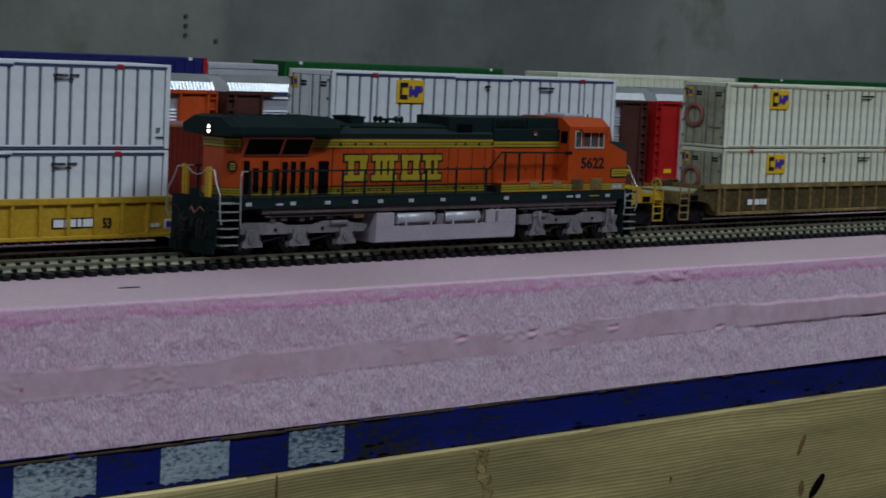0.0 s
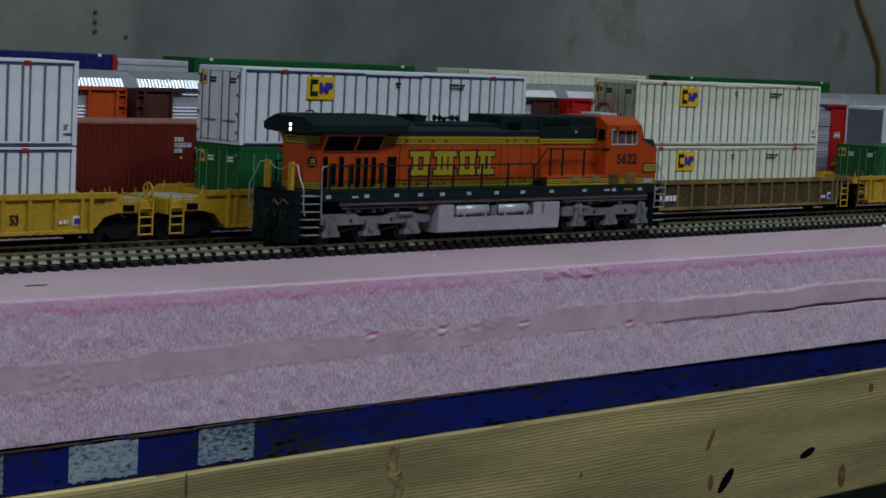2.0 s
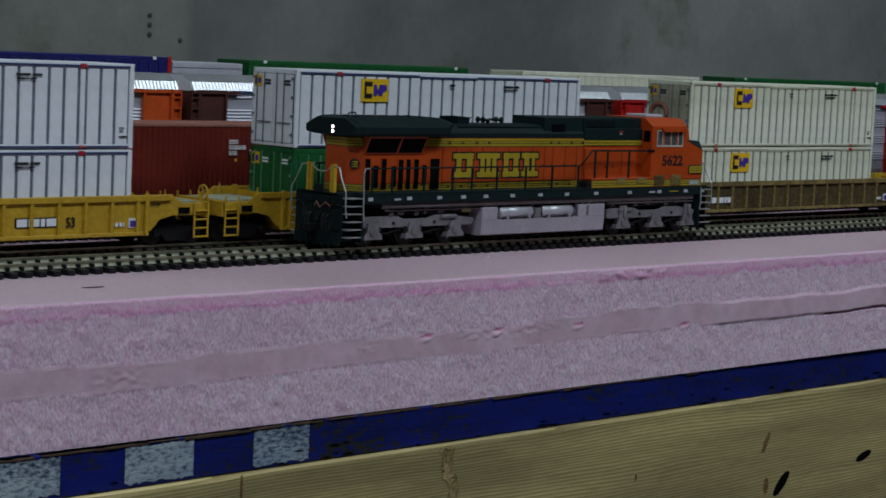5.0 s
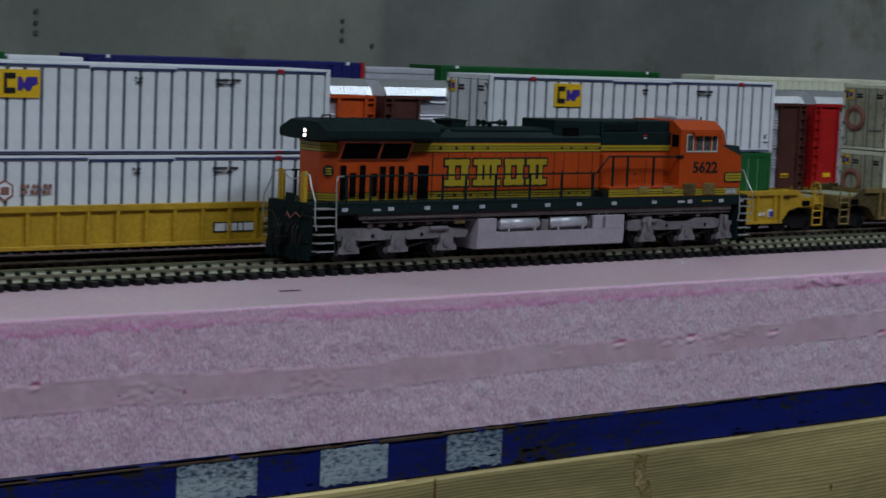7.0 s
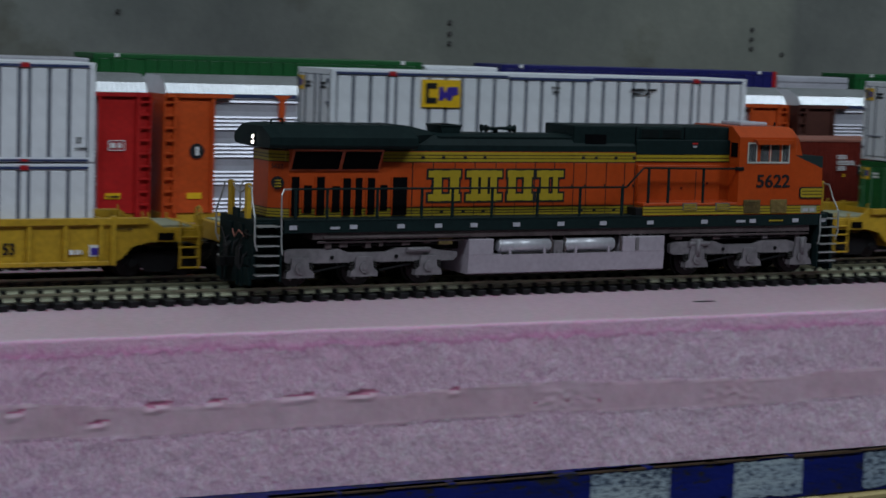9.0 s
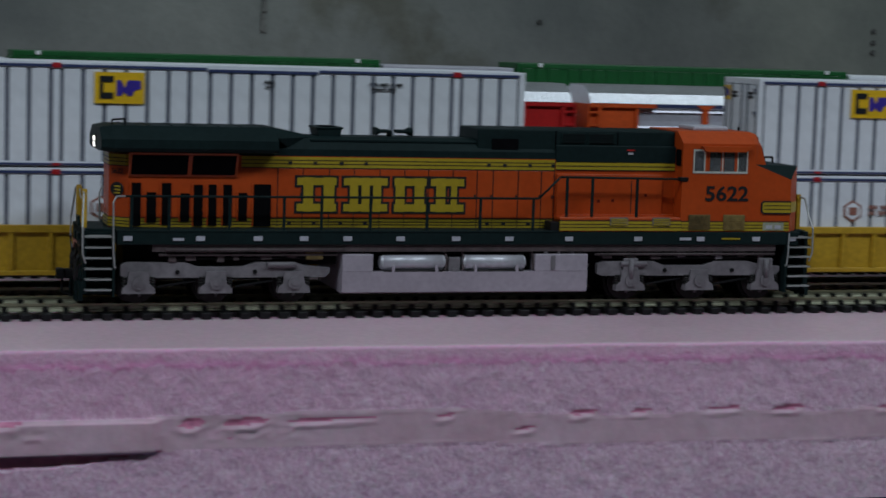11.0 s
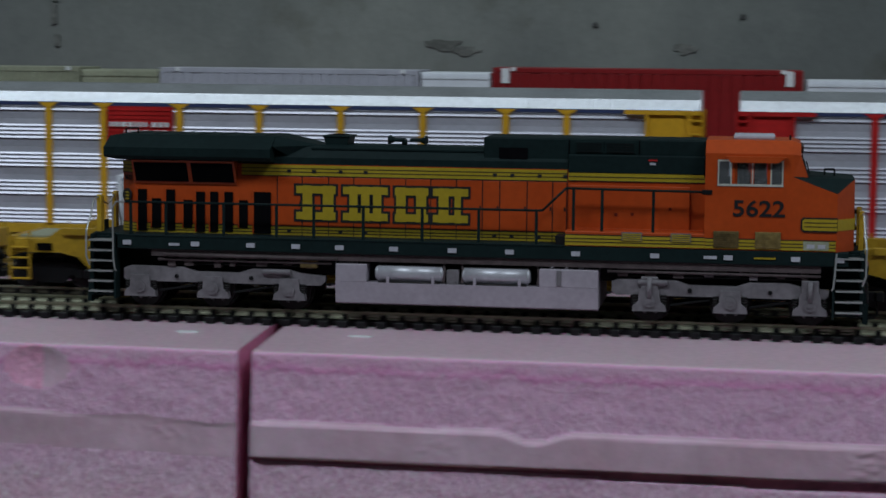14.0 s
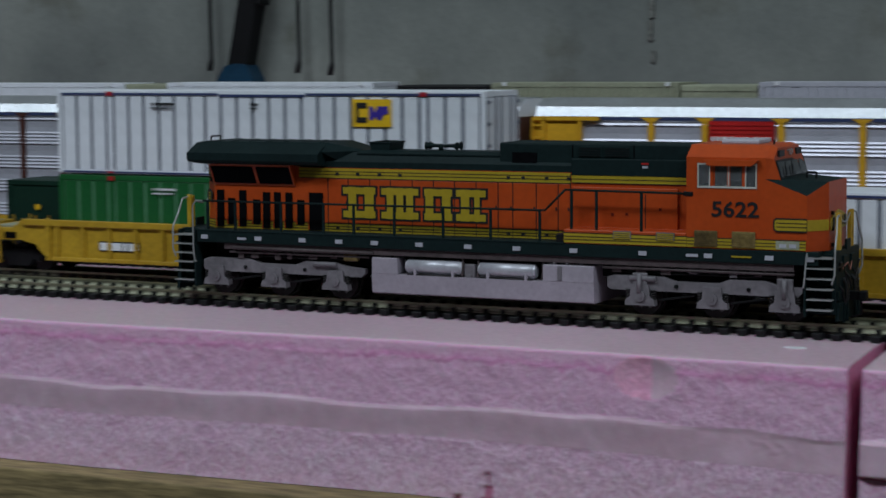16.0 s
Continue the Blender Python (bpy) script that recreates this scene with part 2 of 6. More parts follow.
def concrete_material():
    """Poured concrete: cloudy grey, lighter and darker lifts, brown damp spots, pores."""
    m = bpy.data.materials.new("poured_concrete")
    m.use_nodes = True
    n, l = m.node_tree.nodes, m.node_tree.links
    p = n["Principled BSDF"]
    tc = n.new("ShaderNodeTexCoord")
    noises = []
    for s, d in ((4.2, 7), (14, 6), (160, 4)):
        q = n.new("ShaderNodeTexNoise")
        q.inputs["Scale"].default_value, q.inputs["Detail"].default_value, q.inputs["Roughness"].default_value = s, d, 0.6
        l.new(tc.outputs["Object"], q.inputs["Vector"])
        noises.append(q)
    r1, r2, r3 = n.new("ShaderNodeValToRGB"), n.new("ShaderNodeValToRGB"), n.new("ShaderNodeMapRange")
    r1.color_ramp.elements[0].position, r1.color_ramp.elements[0].color = 0.38, (0.125, 0.137, 0.130, 1)
    r1.color_ramp.elements[1].position, r1.color_ramp.elements[1].color = 0.62, (0.235, 0.25, 0.228, 1)
    l.new(noises[0].outputs["Fac"], r1.inputs[0])
    r2.color_ramp.elements[0].position, r2.color_ramp.elements[0].color = 0.30, (0.66, 0.63, 0.56, 1)
    r2.color_ramp.elements[1].position, r2.color_ramp.elements[1].color = 0.42, (1, 1, 1, 1)
    l.new(noises[1].outputs["Fac"], r2.inputs[0])
    r3.inputs["From Min"].default_value, r3.inputs["From Max"].default_value = 0.3, 0.7
    r3.inputs["To Min"].default_value, r3.inputs["To Max"].default_value = 0.95, 1.04
    l.new(noises[2].outputs["Fac"], r3.inputs["Value"])
    a, b = n.new("ShaderNodeMix"), n.new("ShaderNodeMix")
    for q in (a, b):
        q.data_type, q.blend_type = "RGBA", "MULTIPLY"
        q.inputs["Factor"].default_value = 1.0
    l.new(r1.outputs[0], a.inputs["A"])
    l.new(r2.outputs[0], a.inputs["B"])
    l.new(a.outputs["Result"], b.inputs["A"])
    l.new(r3.outputs[0], b.inputs["B"])
    # pours of different tone, side by side
    sx, mr, rp = n.new("ShaderNodeSeparateXYZ"), n.new("ShaderNodeMapRange"), n.new("ShaderNodeValToRGB")
    l.new(tc.outputs["Object"], sx.inputs[0])
    l.new(sx.outputs["X"], mr.inputs["Value"])
    mr.inputs["From Min"].default_value, mr.inputs["From Max"].default_value = -1.0, 2.0
    stops = ((0.0, 0.98), (0.30, 0.96), (0.46, 0.94), (0.485, 0.72), (0.50, 0.70), (0.515, 1.02), (0.622, 1.04), (0.6245, 0.76), (0.72, 0.84), (1.0, 0.9))
    el = rp.color_ramp.elements
    el[0].position, el[1].position = 0.0, 1.0
    for k, g in stops:
        e = el[0] if k == 0 else el[len(el) - 1] if k == 1 else el.new(k)
        e.color = (g, g, g * (0.93 if k in (0.515, 0.622) else 1.0), 1)
    l.new(mr.outputs[0], rp.inputs[0])
    pour = n.new("ShaderNodeMix")
    pour.data_type, pour.blend_type = "RGBA", "MULTIPLY"
    pour.inputs["Factor"].default_value = 1.0
    l.new(b.outputs["Result"], pour.inputs["A"])
    l.new(rp.outputs[0], pour.inputs["B"])
    l.new(pour.outputs["Result"], p.inputs["Base Color"])
    p.inputs["Roughness"].default_value = 0.88
    bm = n.new("ShaderNodeBump")
    bm.inputs["Distance"].default_value = 0.0004
    l.new(noises[2].outputs["Fac"], bm.inputs["Height"])
    l.new(bm.outputs[0], p.inputs["Normal"])
    return m


m_wall = concrete_material()
m_flange = material("brown_black_underframe", (0.075, 0.055, 0.058), 0.6, vary=0.15, scale=120)
m_pane = material("dark_cab_glazing", (0.05, 0.055, 0.065), 0.12, vary=0.2, scale=120, spec=0.6)
m_frame = material("cream_window_trim", (0.50, 0.49, 0.44), 0.4, vary=0.06)


def pine_material():
    """Sawn pine: long wavy growth lines with darker late wood."""
    m = bpy.data.materials.new("sawn_pine")
    m.use_nodes = True
    n, l = m.node_tree.nodes, m.node_tree.links
    p = n["Principled BSDF"]
    tc, mp = n.new("ShaderNodeTexCoord"), n.new("ShaderNodeMapping")
    mp.inputs["Scale"].default_value = (0.16, 1.0, 1.0)
    l.new(tc.outputs["Object"], mp.inputs["Vector"])
    w = n.new("ShaderNodeTexWave")
    w.wave_type, w.bands_direction, w.wave_profile = "BANDS", "Z", "SAW"
    w.inputs["Scale"].default_value = 215
    w.inputs["Distortion"].default_value = 19
    w.inputs["Detail"].default_value = 2
    w.inputs["Detail Scale"].default_value = 0.19
    l.new(mp.outputs[0], w.inputs["Vector"])
    r = n.new("ShaderNodeValToRGB")
    r.color_ramp.elements[0].position, r.color_ramp.elements[0].color = 0.1, (0.60, 0.485, 0.225, 1)
    r.color_ramp.elements[1].position, r.color_ramp.elements[1].color = 1.0, (0.29, 0.21, 0.078, 1)
    l.new(w.outputs["Fac"], r.inputs[0])
    g = n.new("ShaderNodeTexNoise")
    g.inputs["Scale"].default_value, g.inputs["Detail"].default_value = 75, 6
    gm = n.new("ShaderNodeMapping")
    gm.inputs["Scale"].default_value = (0.10, 1.0, 1.0)
    l.new(tc.outputs["Object"], gm.inputs["Vector"])
    l.new(gm.outputs[0], g.inputs["Vector"])
    mr = n.new("ShaderNodeMapRange")
    mr.inputs["From Min"].default_value, mr.inputs["From Max"].default_value = 0.3, 0.7
    mr.inputs["To Min"].default_value, mr.inputs["To Max"].default_value = 0.62, 1.2
    l.new(g.outputs["Fac"], mr.inputs["Value"])
    # short fibres torn by the saw
    fm, fib, fr, fx = n.new("ShaderNodeMapping"), n.new("ShaderNodeTexNoise"), n.new("ShaderNodeMapRange"), n.new("ShaderNodeMix")
    fm.inputs["Scale"].default_value = (0.06, 1.0, 1.0)
    l.new(tc.outputs["Object"], fm.inputs["Vector"])
    l.new(fm.outputs[0], fib.inputs["Vector"])
    fib.inputs["Scale"].default_value, fib.inputs["Detail"].default_value = 1500, 4
    fr.inputs["From Min"].default_value, fr.inputs["From Max"].default_value = 0.3, 0.7
    fr.inputs["To Min"].default_value, fr.inputs["To Max"].default_value = 0.84, 1.12
    l.new(fib.outputs["Fac"], fr.inputs["Value"])
    fx.data_type, fx.blend_type = "RGBA", "MULTIPLY"
    fx.inputs["Factor"].default_value = 1.0
    l.new(r.outputs[0], fx.inputs["A"])
    l.new(fr.outputs[0], fx.inputs["B"])
    x = n.new("ShaderNodeMix")
    x.data_type, x.blend_type = "RGBA", "MULTIPLY"
    x.inputs["Factor"].default_value = 1.0
    l.new(fx.outputs["Result"], x.inputs["A"])
    l.new(mr.outputs[0], x.inputs["B"])
    l.new(x.outputs["Result"], p.inputs["Base Color"])
    p.inputs["Roughness"].default_value = 0.6
    bm = n.new("ShaderNodeBump")
    bm.inputs["Distance"].default_value, bm.inputs["Strength"].default_value = 0.0003, 0.6
    l.new(w.outputs["Fac"], bm.inputs["Height"])
    l.new(bm.outputs[0], p.inputs["Normal"])
    return m


m_pine = pine_material()


def worn_paint(name, paint, under, lo, hi, second, grain=420):
    """Brushed paint rubbed through in streaks along the board, more in some stretches than in others."""
    m = bpy.data.materials.new(name)
    m.use_nodes = True
    n, l = m.node_tree.nodes, m.node_tree.links
    p = n["Principled BSDF"]
    tc = n.new("ShaderNodeTexCoord")
    outs = []
    for scale, detail, stretch in ((grain, 6, (0.45, 1, 1)), (22, 3, (0.6, 1, 1.6)), (90, 4, (0.3, 1, 1))):
        mp, q = n.new("ShaderNodeMapping"), n.new("ShaderNodeTexNoise")
        mp.inputs["Scale"].default_value = stretch
        q.inputs["Scale"].default_value, q.inputs["Detail"].default_value, q.inputs["Roughness"].default_value = scale, detail, 0.62
        l.new(tc.outputs["Object"], mp.inputs["Vector"])
        l.new(mp.outputs[0], q.inputs["Vector"])
        outs.append(q.outputs["Fac"])
    wide, total, worn = n.new("ShaderNodeMapRange"), n.new("ShaderNodeMath"), n.new("ShaderNodeMapRange")
    wide.inputs["From Min"].default_value, wide.inputs["From Max"].default_value = 0.3, 0.7
    wide.inputs["To Min"].default_value, wide.inputs["To Max"].default_value = -0.13, 0.13
    l.new(outs[1], wide.inputs["Value"])
    l.new(outs[0], total.inputs[0])
    l.new(wide.outputs[0], total.inputs[1])
    worn.inputs["From Min"].default_value, worn.inputs["From Max"].default_value = lo, hi
    l.new(total.outputs[0], worn.inputs["Value"])
    tone, mix = n.new("ShaderNodeMix"), n.new("ShaderNodeMix")
    tone.data_type = mix.data_type = "RGBA"
    tone.inputs["A"].default_value, tone.inputs["B"].default_value = (*paint, 1), (*second, 1)
    tr = n.new("ShaderNodeMapRange")
    tr.inputs["From Min"].default_value, tr.inputs["From Max"].default_value = 0.35, 0.65
    l.new(outs[2], tr.inputs["Value"])
    l.new(tr.outputs[0], tone.inputs["Factor"])
    l.new(worn.outputs[0], mix.inputs["Factor"])
    l.new(tone.outputs["Result"], mix.inputs["A"])
    mix.inputs["B"].default_value = (*under, 1)
    l.new(mix.outputs["Result"], p.inputs["Base Color"])
    p.inputs["Roughness"].default_value = 0.62
    p.inputs["Specular IOR Level"].default_value = 0.2
    bm = n.new("ShaderNodeBump")
    bm.inputs["Distance"].default_value, bm.inputs["Strength"].default_value, bm.invert = 0.0004, 1.0, True
    l.new(total.outputs[0], bm.inputs["Height"])
    l.new(bm.outputs[0], p.inputs["Normal"])
    return m


m_blue = worn_paint("blue_paint_worn", (0.004, 0.011, 0.150), (0.018, 0.017, 0.014), 0.545, 0.64, (0.003, 0.008, 0.085))
m_patch = worn_paint("white_paint_scuffed", (0.38, 0.44, 0.50), (0.030, 0.045, 0.085), 0.45, 0.66, (0.22, 0.28, 0.37), 800)


def foam_face_material():
    """Sawn foam: pale torn cells over violet ones, and a soft pink bruise below the skin, deepest at its lower rim."""
    m = bpy.data.materials.new("pink_foam_sawn")
    m.use_nodes = True
    n, l = m.node_tree.nodes, m.node_tree.links
    p = n["Principled BSDF"]
    tc = n.new("ShaderNodeTexCoord")

    def cloud(scale, detail, stretch):
        mp, q = n.new("ShaderNodeMapping"), n.new("ShaderNodeTexNoise")
        mp.inputs["Scale"].default_value = stretch
        q.inputs["Scale"].default_value, q.inputs["Detail"].default_value = scale, detail
        l.new(tc.outputs["Object"], mp.inputs["Vector"])
        l.new(mp.outputs[0], q.inputs["Vector"])
        return q.outputs["Fac"]

    def spread(src, a, b, c, d):
        r = n.new("ShaderNodeMapRange")
        r.inputs["From Min"].default_value, r.inputs["From Max"].default_value = a, b
        r.inputs["To Min"].default_value, r.inputs["To Max"].default_value = c, d
        l.new(src, r.inputs["Value"])
        return r.outputs[0]

    def add(u, v):
        q = n.new("ShaderNodeMath")
        l.new(u, q.inputs[0])
        l.new(v, q.inputs[1])
        return q.outputs[0]

    cells, broad = cloud(860, 3, (1.25, 1, 0.75)), cloud(55, 4, (1, 1, 0.8))
    base = n.new("ShaderNodeValToRGB")
    el = base.color_ramp.elements
    el[0].position, el[0].color = 0.32, (0.50, 0.325, 0.44, 1)
    el[1].position, el[1].color = 0.70, (0.74, 0.60, 0.70, 1)
    e = el.new(0.5)
    e.color = (0.62, 0.45, 0.555, 1)
    l.new(add(cells, spread(broad, 0.3, 0.7, -0.05, 0.05)), base.inputs[0])
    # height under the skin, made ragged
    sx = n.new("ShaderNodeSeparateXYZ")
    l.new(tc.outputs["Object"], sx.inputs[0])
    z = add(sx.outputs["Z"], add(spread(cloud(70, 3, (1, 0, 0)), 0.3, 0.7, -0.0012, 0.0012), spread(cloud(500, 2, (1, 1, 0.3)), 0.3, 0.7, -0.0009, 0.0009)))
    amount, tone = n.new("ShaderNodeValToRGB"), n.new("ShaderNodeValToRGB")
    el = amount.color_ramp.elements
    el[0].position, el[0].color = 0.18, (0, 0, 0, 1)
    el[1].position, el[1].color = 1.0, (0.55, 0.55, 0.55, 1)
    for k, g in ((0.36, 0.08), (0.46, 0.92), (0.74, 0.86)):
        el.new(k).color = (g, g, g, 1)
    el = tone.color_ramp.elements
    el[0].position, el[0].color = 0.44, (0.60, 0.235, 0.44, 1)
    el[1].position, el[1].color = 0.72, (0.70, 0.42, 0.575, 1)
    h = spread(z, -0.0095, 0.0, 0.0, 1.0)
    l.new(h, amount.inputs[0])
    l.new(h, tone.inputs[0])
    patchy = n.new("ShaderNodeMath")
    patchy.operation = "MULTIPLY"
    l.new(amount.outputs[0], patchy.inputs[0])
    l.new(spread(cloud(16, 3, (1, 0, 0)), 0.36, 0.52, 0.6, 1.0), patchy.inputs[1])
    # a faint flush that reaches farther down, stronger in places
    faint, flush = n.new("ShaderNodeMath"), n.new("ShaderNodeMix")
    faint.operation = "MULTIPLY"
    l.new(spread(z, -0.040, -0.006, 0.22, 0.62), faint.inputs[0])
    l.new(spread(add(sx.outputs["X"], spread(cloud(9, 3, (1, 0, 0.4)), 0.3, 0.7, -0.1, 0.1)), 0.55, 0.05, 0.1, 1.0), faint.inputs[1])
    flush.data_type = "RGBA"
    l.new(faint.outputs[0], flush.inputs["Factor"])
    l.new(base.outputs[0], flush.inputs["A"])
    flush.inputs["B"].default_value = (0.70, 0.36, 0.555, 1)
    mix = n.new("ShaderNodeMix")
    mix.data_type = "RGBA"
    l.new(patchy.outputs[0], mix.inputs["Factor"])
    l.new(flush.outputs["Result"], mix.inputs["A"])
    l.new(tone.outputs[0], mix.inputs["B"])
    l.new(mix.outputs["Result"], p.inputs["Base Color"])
    p.inputs["Roughness"].default_value = 0.85
    p.inputs["Specular IOR Level"].default_value = 0.25
    bm = n.new("ShaderNodeBump")
    bm.inputs["Distance"].default_value, bm.inputs["Strength"].default_value = 0.00045, 1.0
    l.new(cells, bm.inputs["Height"])
    l.new(bm.outputs[0], p.inputs["Normal"])
    return m


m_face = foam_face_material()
for m in (m_face, m_band, m_deep, m_pink, m_foam):
    q = m.node_tree.nodes["Principled BSDF"]
    q.inputs["Subsurface Weight"].default_value, q.inputs["Subsurface Scale"].default_value = 0.6, 0.0016
    q.inputs["Subsurface Radius"].default_value = (1.0, 0.5, 0.75)
m_knot = material("pine_knot", (0.20, 0.11, 0.04), 0.6, vary=0.2, scale=300, second=(0.10, 0.055, 0.02))

# ---- the room ----
tagged(part("wall_back", box(B(), -4, 5, 0.482, 0.66, -1.0, 1.7), m_wall), "cloudy grey poured concrete basement wall", "wall", kind="structure")
tagged(part("wall_front", box(B(), -4, 5, -3.2, -3.0, -1.0, 1.7), m_wall), "plain grey concrete wall", "wall", kind="structure")
tagged(part("wall_west", box(B(), -4.2, -4, -3.2, 0.66, -1.0, 1.7), m_wall), "plain grey concrete wall", "wall", kind="structure")
tagged(part("wall_east", box(B(), 5, 5.2, -3.2, 0.66, -1.0, 1.7), m_wall), "plain grey concrete wall", "wall", kind="structure")
tagged(part("floor", box(B(), -4.2, 5.2, -3.2, 0.66, -1.1, -1.0), m_wall), "grey concrete basement floor", "floor", kind="structure")
m_ceil = material("off_white_ceiling_board", (0.70, 0.70, 0.68), 0.8, vary=0.05, scale=4)
tagged(part("ceiling", box(B(), -4.2, 5.2, -3.2, 0.66, 1.7, 1.75), m_ceil), "plain off-white basement ceiling", "ceiling", kind="structure")
WALL = bpy.data.objects["wall_back"]
m_stain = material("brown_damp_stain", (0.165, 0.170, 0.155), 0.9, vary=0.2, scale=80)
m_stain2 = material("grey_damp_stain", (0.05, 0.05, 0.048), 0.9, vary=0.2, scale=60)


def wall_seam(x, z0, z1, w, mat=m_stain):
    b = B()
    rng = random.Random(int(x * 1000))
    z = z0
    while z < z1:
        h = rng.uniform(0.006, 0.016)
        d = rng.uniform(-0.5, 0.5) * w
        box(b, x + d - w * rng.uniform(0.3, 0.7), x + d + w * rng.uniform(0.3, 0.7), 0.4806, 0.4825, z, z + h * 0.93)
        z += h * rng.uniform(1.0, 1.7)
    return part("seam", b, mat, WALL, "dark form seam in the concrete")


for x, z0, z1, w in ((-0.4101, 0.086, 0.125, 0.0035), (0.2269, 0.090, 0.108, 0.002)):
    wall_seam(x, z0, z1, w)
for x, z in ((0.836, 0.0975), (0.836, 0.091), (0.836, 0.104), (0.862, 0.088), (0.39, 0.10), (0.605, 0.094), (0.605, 0.088), (0.605, 0.101), (-0.02, 0.105), (-0.1, 0.1), (0.22, 0.112)):
    part("tie_hole", rod(B(), (x, 0.483, z), (x, 0.4808, z + 0.0006), 0.0015, 7), m_stain2, WALL)


def blotch(x, z, w, h, seed):
    """A stain with a ragged outline on the wall."""
    b = B()
    k = 22
    pts = [(x + w * math.cos(a) * s, z + h * math.sin(a) * s) for i in range(k) for a in [2 * math.pi * i / k]
           for s in [0.75 + 0.5 * noise.noise((seed + 1.7 * math.cos(a), 1.7 * math.sin(a), seed))]]
    prism(b, pts, "y", 0.4812, 0.4826)
    return part("stain", b, m_stain, WALL, "brownish damp stain")


blotch(-0.185, 0.089, 0.014, 0.004, 3)
blotch(-0.172, 0.0855, 0.01, 0.003, 5)
blotch(-0.05, 0.088, 0.008, 0.004, 9)

# ---- the layout's base: foam on painted plywood on pine ----
def edge(x):
    """Where the foam's front edge runs."""
    return float(np.interp(x, (-2.5, -0.42, -0.30, 0.0, 0.22, 0.42, 0.75, 2.5), (-0.061, -0.0590, -0.0535, -0.0575, -0.0605, -0.0665, -0.0705, -0.078)))


def smooth(a, b, v):
    t = min(max((v - a) / (b - a), 0), 1)
    return t * t * (3 - 2 * t)


def band(x):
    """Heights of the knife cut's smooth band, and how far it stands out."""
    lo = float(np.interp(x, (-0.6, -0.3, -0.158, 0.0, 0.094, 0.11, 0.2, 0.45, 0.7, 1.3), (-0.031, -0.0305, -0.0312, -0.0306, -0.0296, -0.0296, -0.0300, -0.0315, -0.0285, -0.027)))
    hi = float(np.interp(x, (-0.6, -0.3, -0.158, 0.0, 0.094, 0.11, 0.2, 0.45, 0.7, 1.3), (-0.020, -0.0212, -0.0209, -0.0207, -0.0203, -0.0205, -0.0215, -0.0225, -0.019, -0.018)))
    hi -= 0.0027 * smooth(-0.081, -0.071, x) * (1 - smooth(-0.069, -0.058, x))
    out = 0.0021 * smooth(-0.157, -0.150, x) * (1 - smooth(0.090, 0.096, x)) - 0.0003 + 0.0011 * (1 - smooth(-0.225, -0.19, x)) + 0.0008 * smooth(0.74, 0.78, x)
    return lo, hi, out


CRUMBLE = ((0.362, -0.0265, 0.015, 0.0042), (0.430, -0.0275, 0.013, 0.0042), (0.622, -0.0238, 0.034, 0.0030), (0.543, -0.0235, 0.005, 0.0036), (-0.180, -0.0245, 0.007, 0.0032), (0.030, -0.0245, 0.009, 0.0042), (0.0235, -0.0262, 0.0042, 0.0048), (0.0560, -0.0240, 0.0085, 0.0026), (-0.098, -0.0262, 0.006, 0.0030), (0.118, -0.0245, 0.026, 0.0026), (0.923, -0.0205, 0.006, 0.0035), (0.700, -0.0032, 0.02, 0.0024))
SLITS = ((0.1782, -0.0214, 0.003, 0.0006), (0.203, -0.0257, 0.0035, 0.0006), (0.2213, -0.0213, 0.0045, 0.0011), (0.2403, -0.0211, 0.003, 0.0008), (0.2675, -0.0208, 0.0065, 0.0006), (0.2889, -0.0210, 0.0055, 0.0010), (0.3212, -0.0213, 0.002, 0.0007),
         (0.5736, -0.0226, 0.003, 0.0007), (0.6137, -0.0226, 0.003, 0.0009), (0.6621, -0.0234, 0.004, 0.0006), (0.733, -0.0276, 0.003, 0.0008), (0.1025, -0.0222, 0.0035, 0.0019), (0.1180, -0.0220, 0.0065, 0.0013), (0.1440, -0.0216, 0.0140, 0.0007), (0.0500, -0.0212, 0.004, 0.0009))


